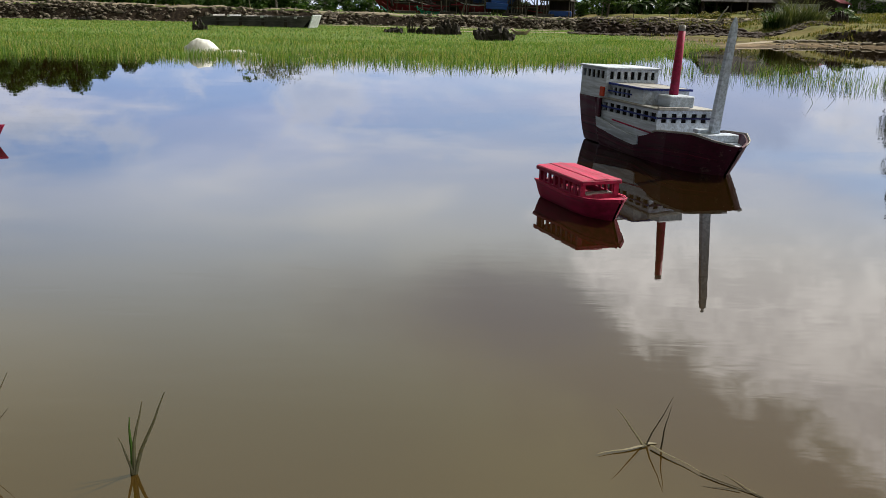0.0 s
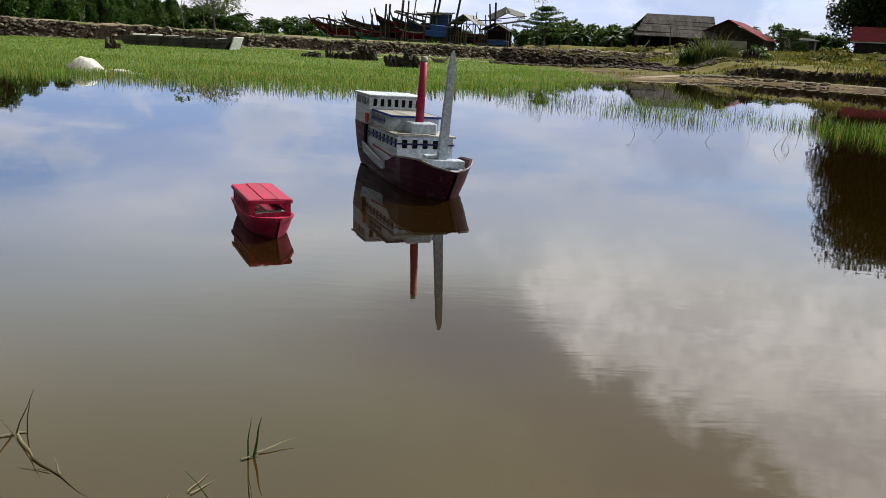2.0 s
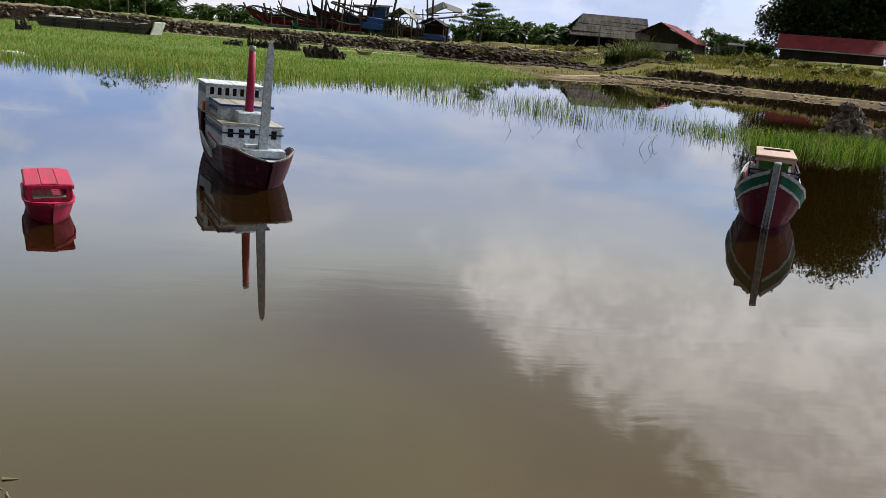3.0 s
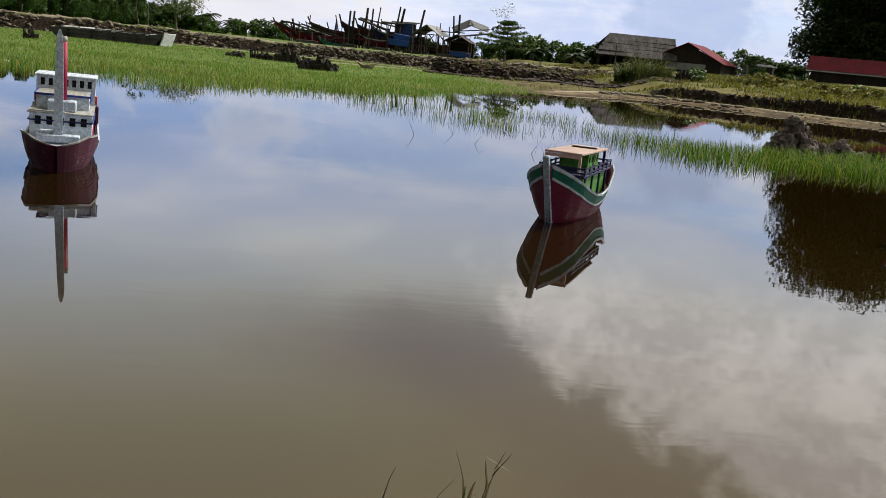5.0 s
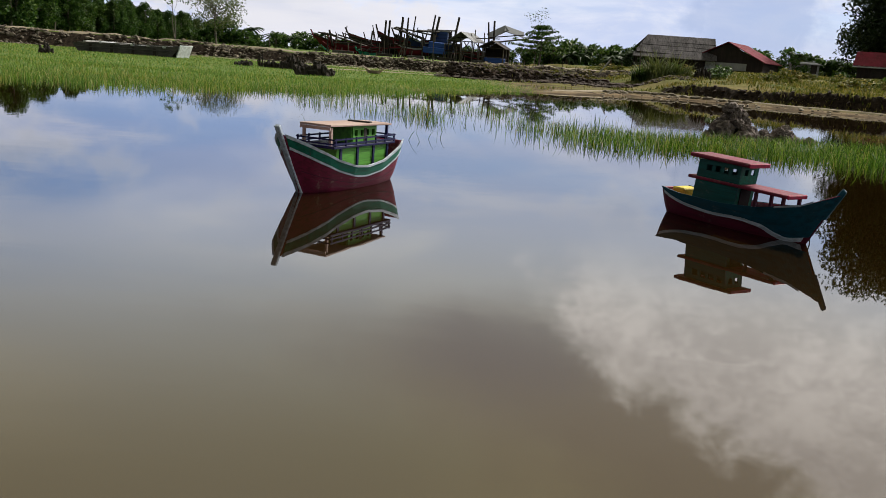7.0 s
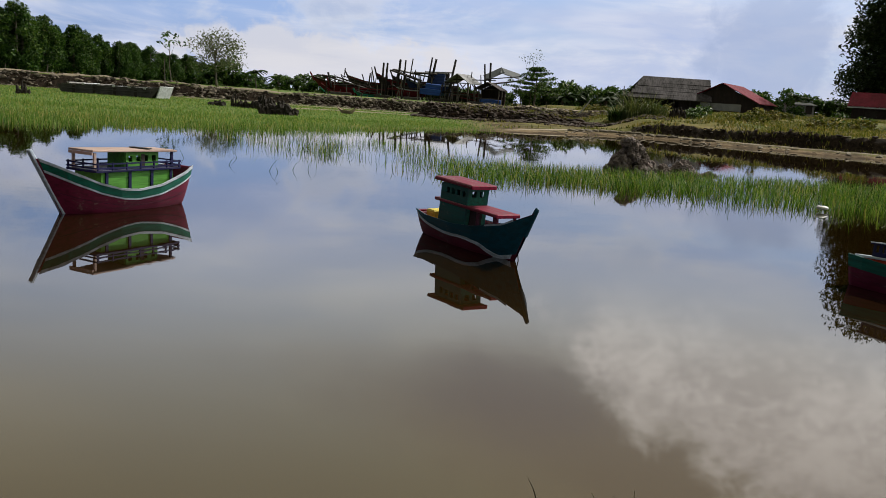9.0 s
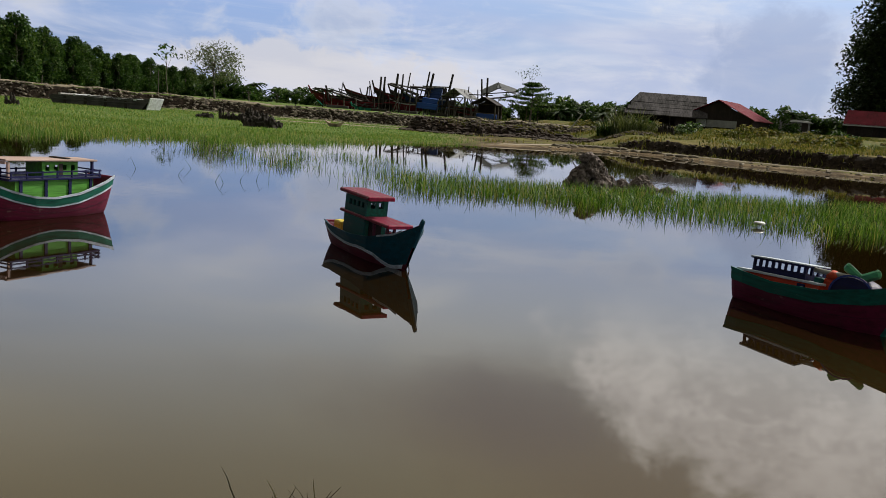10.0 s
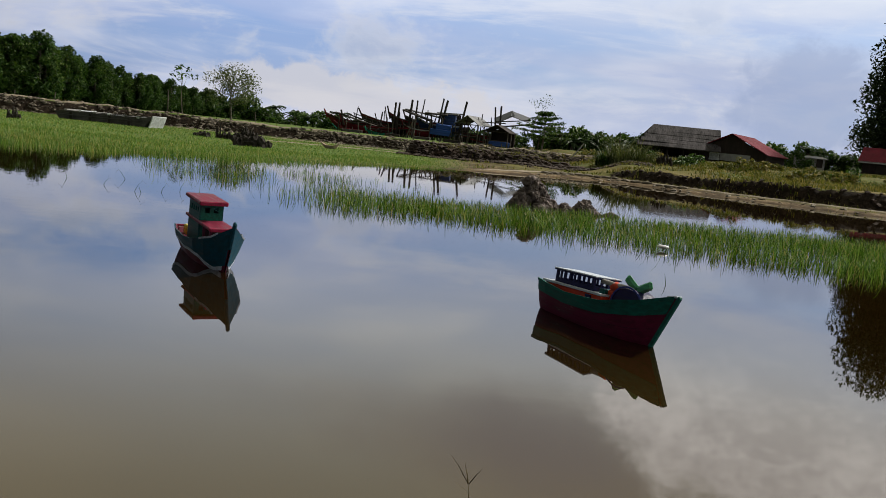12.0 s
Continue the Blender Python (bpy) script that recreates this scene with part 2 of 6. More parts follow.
def m_ground():
    m, n = shader("bank_earth")
    geo = n.add("ShaderNodeNewGeometry")
    at = geo.outputs["Position"]
    z = n.add("ShaderNodeSeparateXYZ", {0: at}).outputs[2]
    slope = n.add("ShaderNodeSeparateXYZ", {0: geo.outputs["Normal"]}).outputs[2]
    big = n.noise(at, 0.13, 5.0, 0.6, 0.4)
    mid = n.noise(at, 0.9, 6.0, 0.65, 0.3)
    fine = n.noise(at, 7.0, 6.0, 0.7)
    mud = n.mix(n.range(mid, 0.35, 0.7), rgb(0.045, 0.030, 0.016), rgb(0.135, 0.092, 0.050))
    sand = n.mix(n.range(fine, 0.3, 0.7), rgb(0.10, 0.070, 0.038), rgb(0.24, 0.180, 0.110))
    green = n.mix(n.range(mid, 0.3, 0.7), rgb(0.050, 0.070, 0.012), rgb(0.125, 0.128, 0.026))
    straw = n.mix(n.range(fine, 0.3, 0.75), rgb(0.100, 0.082, 0.024), rgb(0.200, 0.158, 0.058))
    turf = n.mix(n.range(big, 0.42, 0.62), green, straw)
    shore = n.math("MULTIPLY", n.range(z, 0.02, 0.05), n.range(z, 0.11, 0.07))
    col = n.mix(n.range(n.math("ADD", z, n.math("MULTIPLY", mid, 0.25)), 0.19, 0.30), mud, turf)
    col = n.mix(n.math("MULTIPLY", shore, n.range(mid, 0.42, 0.58)), col, sand)
    px = n.add("ShaderNodeSeparateXYZ", {0: at}).outputs[0]
    lawn = n.mix(n.range(fine, 0.3, 0.7), rgb(0.060, 0.110, 0.018), rgb(0.125, 0.170, 0.040))
    py = n.add("ShaderNodeSeparateXYZ", {0: at}).outputs[1]
    col = n.mix(n.math("MULTIPLY", n.math("MULTIPLY", n.range(px, 11.0, 7.0), n.range(py, 6.0, 12.0)), n.math("MULTIPLY", n.range(z, -0.01, 0.05), n.range(mid, 0.30, 0.42))), col, lawn)
    # dark cut earth; steep faces are also darkened here for their backlit shade
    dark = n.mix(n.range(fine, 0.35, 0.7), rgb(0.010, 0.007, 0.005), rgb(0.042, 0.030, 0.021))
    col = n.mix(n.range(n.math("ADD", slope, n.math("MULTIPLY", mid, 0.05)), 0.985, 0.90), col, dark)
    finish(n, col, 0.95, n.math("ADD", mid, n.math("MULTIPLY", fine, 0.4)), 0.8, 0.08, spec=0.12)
    return m


def m_clod(name, a, b, size=6.0):
    m, n = shader(name)
    at = n.add("ShaderNodeNewGeometry")
    f = n.noise(at.outputs["Position"], size, 6.0, 0.7)
    g = n.noise(at.outputs["Position"], size * 0.2, 3.0)
    col = n.mix(n.range(g, 0.4, 0.65), n.ramp(f, [(0.3, a), (0.72, b)]), (*(Vector(b) * 0.8), 1))
    col = n.mix(n.math("MULTIPLY", at.outputs["Random Per Island"], 0.5), col, (*(Vector(a) * 0.7), 1))
    finish(n, col, 0.92, f, 0.9, 0.05)
    return m


def m_leaf(name, stops, rough=0.5, lit=0.25):
    """Thin leaves: each island takes its own shade, and some light comes through."""
    m, n = shader(name)
    geo = n.add("ShaderNodeNewGeometry")
    c = n.ramp(geo.outputs["Random Per Island"], stops)
    p = n.noise(geo.outputs["Position"], 1.4, 3.0)
    c = n.mix(n.range(p, 0.35, 0.7, 0.0, 0.45), c, n.mix(1.0, c, rgb(0.55, 0.60, 0.45), "MULTIPLY"))
    drift = n.noise(geo.outputs["Position"], 0.33, 4.0, 0.6)
    c = n.mix(n.range(drift, 0.42, 0.62, 0.0, 0.5), c, n.mix(1.0, c, rgb(1.22, 0.98, 0.85), "MULTIPLY"))
    d = n.add("ShaderNodeBsdfPrincipled", {"Base Color": c, "Roughness": rough, "Specular IOR Level": 0.12})
    t = n.add("ShaderNodeBsdfTranslucent", {0: n.mix(1.0, c, rgb(1.15, 1.25, 0.6), "MULTIPLY")})
    n.add("ShaderNodeOutputMaterial", {0: n.add("ShaderNodeMixShader", {0: lit, 1: d.outputs[0], 2: t.outputs[0]}).outputs[0]})
    return m


# near-black fill, painted where cabins are only unlit; dark seams use it too
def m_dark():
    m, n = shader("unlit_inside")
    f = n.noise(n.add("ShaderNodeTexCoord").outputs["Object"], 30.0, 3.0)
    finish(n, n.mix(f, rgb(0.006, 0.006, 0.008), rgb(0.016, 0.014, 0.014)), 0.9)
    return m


INSIDE = m_dark()
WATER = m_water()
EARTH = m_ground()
CLOD = m_clod("dark_earth_clods", (0.016, 0.012, 0.010), (0.27, 0.225, 0.175), 6.0)
# darker twin of the dyke clods, with the backlit bank's shade in its colour
DARK_CLOD = m_clod("shaded_dark_clods", (0.006, 0.004, 0.003), (0.075, 0.046, 0.032), 5.0)
STUMP = m_clod("dried_mud_and_roots", (0.024, 0.018, 0.017), (0.33, 0.265, 0.240), 9.0)
ROOT = m_clod("dark_rotten_roots", (0.006, 0.005, 0.004), (0.060, 0.046, 0.038), 12.0)
SAND = m_clod("pale_damp_sand", (0.17, 0.135, 0.095), (0.42, 0.350, 0.260), 3.0)
STONE = m_clod("pale_shore_stones", (0.10, 0.08, 0.055), (0.36, 0.31, 0.24), 5.0)
GRASS = m_leaf("marsh_grass_blades", [(0.0, (0.036, 0.094, 0.015)), (0.4, (0.102, 0.205, 0.040)), (0.75, (0.190, 0.292, 0.074)), (0.95, (0.37, 0.34, 0.16))], 0.5, 0.36)
REED = m_leaf("green_reed_blades", [(0.0, (0.012, 0.036, 0.005)), (0.35, (0.048, 0.118, 0.014)), (0.6, (0.098, 0.195, 0.026)), (0.85, (0.195, 0.300, 0.062)), (0.97, (0.32, 0.28, 0.12))], 0.45, 0.3)
DRYGRASS = m_leaf("dry_bank_grass", [(0.0, (0.034, 0.054, 0.012)), (0.4, (0.105, 0.118, 0.026)), (0.75, (0.190, 0.168, 0.056)), (1.0, (0.32, 0.26, 0.13))], 0.6, 0.3)
STRAW = m_leaf("pale_dead_stalks", [(0.0, (0.19, 0.165, 0.115)), (0.5, (0.30, 0.28, 0.20)), (0.8, (0.17, 0.20, 0.09)), (1.0, (0.42, 0.39, 0.30))], 0.55, 0.3)
TWIG = m_leaf("dark_dead_stalks", [(0.0, (0.030, 0.026, 0.018)), (0.5, (0.085, 0.075, 0.048)), (1.0, (0.20, 0.18, 0.12))], 0.6, 0.05)
FOREST = m_leaf("forest_leaves", [(0.0, (0.010, 0.026, 0.008)), (0.45, (0.030, 0.072, 0.017)), (0.85, (0.080, 0.155, 0.034)), (1.0, (0.13, 0.18, 0.06))], 0.45, 0.25)
DARKTREE = m_leaf("dark_tree_leaves", [(0.0, (0.010, 0.022, 0.010)), (0.6, (0.024, 0.046, 0.018)), (1.0, (0.055, 0.085, 0.030))], 0.5, 0.15)
PALETREE = m_leaf("grey_green_leaves", [(0.0, (0.060, 0.085, 0.040)), (0.6, (0.110, 0.140, 0.070)), (1.0, (0.19, 0.21, 0.12))], 0.55, 0.2)
PALM = m_leaf("palm_leaves", [(0.0, (0.014, 0.034, 0.012)), (0.7, (0.034, 0.064, 0.020)), (1.0, (0.07, 0.10, 0.035))], 0.45, 0.15)
BARK = raw_wood("bark", (0.05, 0.042, 0.034), (0.19, 0.165, 0.135), (12, 12, 2.5), 0.9)


def m_roof(name, a, b, ridges, rough, rib_depth=0.5):
    """Roof sheets with ribs or thatch courses and weather stains."""
    m, n = shader(name)
    at = n.add("ShaderNodeTexCoord").outputs["Object"]
    st = n.noise(n.scaled(at, (1.2, 0.5, 0.5)), 1.0, 6.0, 0.65)
    fine = n.noise(n.scaled(at, (9, 2, 2)), 1.0, 4.0, 0.6)
    rib = n.add("ShaderNodeTexWave", {"Vector": at, "Scale": ridges, "Distortion": 1.5, "Detail": 2.0}, wave_type="BANDS", bands_direction="X").outputs[1]
    col = n.mix(n.range(n.math("ADD", n.math("MULTIPLY", st, 0.6), n.math("MULTIPLY", fine, 0.4)), 0.36, 0.64), (*a, 1), (*b, 1))
    finish(n, col, rough, n.math("ADD", n.math("MULTIPLY", rib, rib_depth), fine), 0.6, 0.05)
    return m


THATCH = m_roof("grey_thatch", (0.010, 0.009, 0.011), (0.098, 0.088, 0.098), 1.6, 0.95, 0.04)
RED_ROOF = m_roof("red_roof_sheet", (0.10, 0.004, 0.015), (0.19, 0.008, 0.030), 3.0, 0.95)
ZINC = m_roof("zinc_roof_sheet", (0.11, 0.11, 0.12), (0.27, 0.28, 0.30), 3.0, 0.7)
WALL_DARK = raw_wood("dark_plank_wall", (0.009, 0.006, 0.006), (0.042, 0.027, 0.025), (14, 14, 1), 0.85, 2.0)
WALL_GREY = raw_wood("grey_cement_wall", (0.24, 0.245, 0.25), (0.38, 0.38, 0.38), (3, 3, 3), 0.85, 2.0)
TARP_GREY = paint("grey_tarpaulin", (0.085, 0.092, 0.108), 0.15, size=8.0)
TARP_BLUE = paint("blue_tarpaulin", (0.02, 0.07, 0.28), 0.15, size=8.0)
BOAT_RED = paint("faded_red_boat_paint", (0.15, 0.010, 0.020), 0.4, size=8.0)
BOAT_GREEN = paint("faded_green_boat_paint", (0.03, 0.30, 0.20), 0.3, size=8.0)
BOAT_BLUE = paint("faded_blue_boat_paint", (0.030, 0.060, 0.17), 0.6, size=8.0)
BOAT_WHITE = paint("faded_white_boat_paint", (0.50, 0.52, 0.54), 0.4, size=8.0)


def m_sack():
    m, n = shader("white_plastic_sack")
    at = n.add("ShaderNodeTexCoord").outputs["Object"]
    f = n.noise(at, 6.0, 5.0, 0.6, 0.5)
    finish(n, n.mix(n.range(f, 0.4, 0.7), rgb(0.74, 0.74, 0.72), rgb(0.55, 0.54, 0.50)), 0.45, f, 0.5, 0.03)
    return m


SACK = m_sack()


# ---- building helpers ----
def part(name, bm, material, parent=None, label="", smooth=False):
    """Links a bmesh as one mesh object, under a thing or a part."""
    me = bpy.data.meshes.new(name)
    bmesh.ops.recalc_face_normals(bm, faces=bm.faces)
    bm.to_mesh(me)
    bm.free()
    me.materials.append(material)
    if smooth:
        me.shade_smooth()
    ob = new(name, me)
    ob.parent = parent
    return tagged(ob, label)


def thing(name, m, label, category, group="", kind=""):
    ob = new(name)
    ob.matrix_world = m
    return tagged(ob, label, category, group, kind)


def add_box(bm, c, s, rot=(0, 0, 0), bevel=0.0, taper=1.0):
    """A box of size s about c; taper narrows its top; bevel rounds its edges."""
    geo = bmesh.ops.create_cube(bm, size=1.0)
    vs = geo["verts"]
    r = Euler([radians(a) for a in rot]).to_matrix()
    for v in vs:
        k = taper if v.co.z > 0 else 1.0
        v.co = r @ Vector((v.co.x * s[0] * k, v.co.y * s[1] * k, v.co.z * s[2])) + Vector(c)
    if bevel:
        bmesh.ops.bevel(bm, geom=list({e for v in vs for e in v.link_edges}), offset=bevel, segments=1, affect="EDGES")
    return bm


def box(c, s, rot=(0, 0, 0), bevel=0.0, taper=1.0):
    return add_box(bmesh.new(), c, s, rot, bevel, taper)


def add_rod(bm, a, b, r0, r1=None, n=8):
    """A round rod from a to b."""
    a, b = Vector(a), Vector(b)
    r1 = r0 if r1 is None else r1
    q = (b - a).to_track_quat("Z", "Y").to_matrix()
    rings = []
    for p, r in ((a, r0), (b, r1)):
        rings.append([bm.verts.new(p + q @ Vector((r * math.cos(2 * math.pi * k / n), r * math.sin(2 * math.pi * k / n), 0))) for k in range(n)])
    for k in range(n):
        bm.faces.new((rings[0][k], rings[0][(k + 1) % n], rings[1][(k + 1) % n], rings[1][k]))
    bm.faces.new(rings[0][::-1])
    bm.faces.new(rings[1])
    return bm


def rod(a, b, r0, r1=None, n=8):
    return add_rod(bmesh.new(), a, b, r0, r1, n)


def add_prism(bm, outline, y0, y1):
    """An outline of (x, z) points carried from y0 to y1."""
    fr = [bm.verts.new((x, y0, z)) for x, z in outline]
    ba = [bm.verts.new((x, y1, z)) for x, z in outline]
    bm.faces.new(fr)
    bm.faces.new(ba[::-1])
    k = len(fr)
    for i in range(k):
        bm.faces.new((fr[i], ba[i], ba[(i + 1) % k], fr[(i + 1) % k]))
    return bm


def window_wall(length, z0, z1, first, last, count, w0, w1, gap, thick=0.012):
    """A wall along x from 0 to length and z0 to z1, with window holes from first to last and w0 to w1 in height; gap: the wood between them."""
    bm = bmesh.new()
    add_box(bm, (length / 2, 0, (z0 + w0) / 2), (length, thick, w0 - z0))
    add_box(bm, (length / 2, 0, (w1 + z1) / 2), (length, thick, z1 - w1))
    if first > 0.001:
        add_box(bm, (first / 2, 0, (w0 + w1) / 2), (first, thick, w1 - w0))
    if last < length - 0.001:
        add_box(bm, ((last + length) / 2, 0, (w0 + w1) / 2), (length - last, thick, w1 - w0))
    pitch = (last - first + gap) / count
    for i in range(1, count):
        add_box(bm, (first + i * pitch - gap / 2, 0, (w0 + w1) / 2), (gap, thick, w1 - w0))
    return bm


def placed(bm, m):
    bm.transform(m)
    return bm


class Hull:
    """A boat hull with its bow at x = 0 and its stern at x = -length; z = 0 is the water. half, sheer and keel are tables over the length, 0 stern to 1 bow."""

    def __init__(self, length, half, sheer, keel, rake, back=0.0, round_=0.55):
        self.length, self.half, self.sheer, self.keel, self.rake, self.back, self.round = length, half, sheer, keel, rake, back, round_

    @staticmethod
    def table(rows, s):
        return float(np.interp(s, [r[0] for r in rows], [r[1] for r in rows]))

    def point(self, s, v, side, out=0.0):
        zs, zk = self.table(self.sheer, s), self.table(self.keel, s)
        top = -self.length + s * self.length
        low = -self.length + self.back + s * (self.length - self.back - self.rake)
        x = low + (top - low) * v
        y = self.table(self.half, s) * v ** self.round + out
        return Vector((x, side * max(y, 0.0), zk + (zs - zk) * v))

    def shell(self, thick=0.014, n=28, m=7):
        bm = bmesh.new()
        grid = {}
        for i in range(n + 1):
            s = i / n
            for side in (1, -1):
                for layer, inset in ((0, 0.0), (1, -thick)):
                    for j in range(m + 1):
                        v = j / m
                        p = self.point(s, v, side, inset if v > 0 else 0.0)
                        if layer:
                            p.z += thick * (1 - v)
                            p.x += thick * (1 if s < 0.5 else -1) * (abs(s - 0.5) * 2) ** 4
                        grid[i, side, layer, j] = bm.verts.new(p)
        for i in range(n):
            for side in (1, -1):
                for layer in (0, 1):
                    for j in range(m):
                        bm.faces.new((grid[i, side, layer, j], grid[i + 1, side, layer, j], grid[i + 1, side, layer, j + 1], grid[i, side, layer, j + 1]))
                bm.faces.new((grid[i, side, 0, m], grid[i + 1, side, 0, m], grid[i + 1, side, 1, m], grid[i, side, 1, m]))
        for layer in (0, 1):
            for j in range(m):
                bm.faces.new((grid[0, 1, layer, j], grid[0, 1, layer, j + 1], grid[0, -1, layer, j + 1], grid[0, -1, layer, j]))
        bm.faces.new((grid[0, 1, 0, m], grid[0, 1, 1, m], grid[0, -1, 1, m], grid[0, -1, 0, m]))
        bmesh.ops.remove_doubles(bm, verts=bm.verts, dist=0.0004)
        return bm

    def strip(self, lo, hi, side, proud=0.005, s0=0.0, s1=1.0, n=30):
        """A band along one side between two heights (tables of v over s), standing proud of the planks."""
        bm = bmesh.new()
        loops = []
        for i in range(n + 1):
            s = s0 + (s1 - s0) * i / n
            a, b = self.table(lo, s), self.table(hi, s)
            mid = (a + b) / 2
            loops.append([bm.verts.new(self.point(s, v, side, o)) for v, o in ((a, -0.003), (a, proud), (mid, proud), (b, proud), (b, -0.003))])
        for p, q in zip(loops, loops[1:]):
            for k in range(5):
                bm.faces.new((p[k], q[k], q[(k + 1) % 5], p[(k + 1) % 5]))
        bm.faces.new(loops[0])
        bm.faces.new(loops[-1][::-1])
        return bm

    def deck(self, height, s0=0.02, s1=0.97, thick=0.012, n=20):
        """A flat or sprung deck; height: a table of z over s."""
        bm = bmesh.new()
        loops = []
        for i in range(n + 1):
            s = s0 + (s1 - s0) * i / n
            z = self.table(height, s)
            zs, zk = self.table(self.sheer, s), self.table(self.keel, s)
            v = min(max((z - zk) / (zs - zk), 0.02), 1.0)
            p = self.point(s, v, 1, -0.008)
            loops.append([bm.verts.new((p.x, y, z - d)) for y, d in ((p.y, 0), (-p.y, 0), (-p.y, thick), (p.y, thick))])
        for p, q in zip(loops, loops[1:]):
            for k in range(4):
                bm.faces.new((p[k], q[k], q[(k + 1) % 4], p[(k + 1) % 4]))
        bm.faces.new(loops[0])
        bm.faces.new(loops[-1][::-1])
        return bm


def heading(x, y, hx, hy, z=0.0, rx=0.0, ry=0.0):
    """The pose of a boat whose bow points along (hx, hy)."""
    return pose(x, y, z, rx, ry, math.degrees(math.atan2(hy, hx)))


# ---- ground and water ----
def line(*pts):
    return [p[0] for p in pts], [p[1] for p in pts]


SHORE = line((-80, 19), (-9, 18), (-4, 17.6), (0, 17.8), (2, 18.6), (3.5, 20), (5, 22), (7, 25.5), (9, 28.5), (11, 31.5), (13, 34), (15, 36), (17, 36.5), (20, 33.2), (22, 31.4), (25, 29.2), (30, 28.2), (40, 26.5), (60, 22), (90, 12))
RIDGE = line((-80, 40), (-40, 46), (-20, 50), (-10, 53), (0, 54), (10, 54), (22, 57), (40, 66), (80, 80))
BAND_FRONT = line((5.2, 15.6), (6.2, 13.6), (7.2, 12.2), (8.2, 11.2), (9.3, 10.6), (11, 10.1), (13, 9.7), (15, 9.3), (17, 8.7), (20, 8.0), (26, 7.0))
BAND_BACK = line((5.2, 15.8), (7.4, 14.8), (9.3, 13.6), (11.2, 13.4), (13, 13.8), (15, 14.2), (17, 14.6), (20, 14.6), (26, 13.5))


def smooth(a, b, v):
    k = np.clip((v - a) / (b - a), 0, 1)
    return k * k * (3 - 2 * k)


def rough(x, y, scale, seed=0.0, octaves=4):
    """Smooth value noise for whole arrays."""
    out, amp, total = np.zeros_like(x), 1.0, 0.0
    for o in range(octaves):
        c, s = math.cos(0.6 + 1.1 * o), math.sin(0.6 + 1.1 * o)
        u, v = (x * c - y * s) * scale + 17.3 * o + seed, (x * s + y * c) * scale - 9.1 * o + seed * 1.7
        iu, iv = np.floor(u), np.floor(v)
        fu, fv = u - iu, v - iv
        fu, fv = fu * fu * (3 - 2 * fu), fv * fv * (3 - 2 * fv)
        hashed = lambda a, b: np.modf(np.abs(np.sin(a * 127.1 + b * 311.7) * 43758.5453))[0]
        n = (hashed(iu, iv) * (1 - fu) + hashed(iu + 1, iv) * fu) * (1 - fv) + (hashed(iu, iv + 1) * (1 - fu) + hashed(iu + 1, iv + 1) * fu) * fv
        out, total = out + amp * (n * 2 - 1), total + amp
        amp, scale = amp * 0.55, scale * 2.07
    return out / total


def height(x, y):
    """The lie of the land in metres over the water."""
    x, y = np.broadcast_arrays(np.asarray(x, float), np.asarray(y, float))
    d = y - np.interp(x, *SHORE) + 0.9 * rough(x, y, 0.22, 3.0, 3)
    east = smooth(8, 14, x)
    marsh = -0.06 + 0.10 * smooth(-1, 5, d) + 0.06 * smooth(6, 26, d)
    lip = smooth(3.3, 3.9, d + 1.5 * rough(x, y, 0.13, 8.0, 2) + 0.5 * rough(x, y, 0.4, 9.0, 2))
    terrace = smooth(15.5, 19.5, x + 0.8 * rough(x, y, 0.3, 12.0, 2))
    lip = lip * terrace
    bank = 0.13 * smooth(-0.4, 1.6, d) + 0.60 * lip + (0.14 + 0.10 * terrace) * smooth(5, 18, d) + (0.20 + 0.35 * smooth(18, 40, x)) * smooth(16, 34, d) * terrace
    bank = bank + 0.16 * lip * rough(x, y, 0.22, 14.0, 3) + 0.14 * lip * rough(x, y, 0.6, 15.0, 3) + 0.05 * smooth(2, 6, d) * rough(x, y, 0.5, 16.0, 3)
    h = np.where(d > -2.0, marsh * (1 - east) + bank * east - 0.06 * east * smooth(0.5, -1.0, d), -0.4)
    h = np.where(d <= -0.0, np.minimum(h, -0.06 - 0.35 * smooth(0, -2.2, d)), h)
    r = y - np.interp(x, *RIDGE)
    crest = np.exp(-(np.abs(r) / 1.35) ** 2.6)
    h = np.maximum(h, crest * (1.5 - 0.22 * smooth(-16, -4, x) + 0.16 * smooth(6, 12, x) + 0.16 * rough(x, y, 0.5, 1.0, 4)) - 0.5)
    behind = smooth(0, 4, r)
    h = h * (1 - behind) + behind * np.maximum(h, 0.72 + 0.66 * smooth(17, 36, x) + 0.80 * smooth(44, 56, x) + 0.05 * rough(x, y, 0.1))
    spit = np.exp(-((y - 45.5 - 0.05 * (x - 7)) / 1.5) ** 4) * smooth(6.0, 7.2, x) * smooth(21, 15, x)
    h = np.maximum(h, spit * (1.36 - 0.045 * np.clip(x - 8, 0, 9) + 0.3 * rough(x, y, 0.7, 5.0)) - 0.5)
    band = smooth(-0.6, 0.5, y - np.interp(x, *BAND_FRONT)) * smooth(0.8, -0.6, y - np.interp(x, *BAND_BACK)) * smooth(4.6, 7.0, x)
    h = np.maximum(h, -0.4 + 0.37 * band)
    near = smooth(0.5, -0.8, y + 0.22 * rough(x, y, 0.7, 81.0, 3))
    h = h * (1 - near) + near * 0.16
    steep = smooth(0.1, 0.5, h)
    h = h + 0.02 * rough(x, y, 1.3, 2.0) * smooth(-0.2, 0.1, h) + 0.07 * rough(x, y, 1.6, 4.0) * steep * np.exp(-np.maximum(0, np.abs(r) - 6) / 12)
    far = smooth(0, 60, np.hypot(x, y - 30) - 90)
    return h * (1 - far) + 0.9 * far


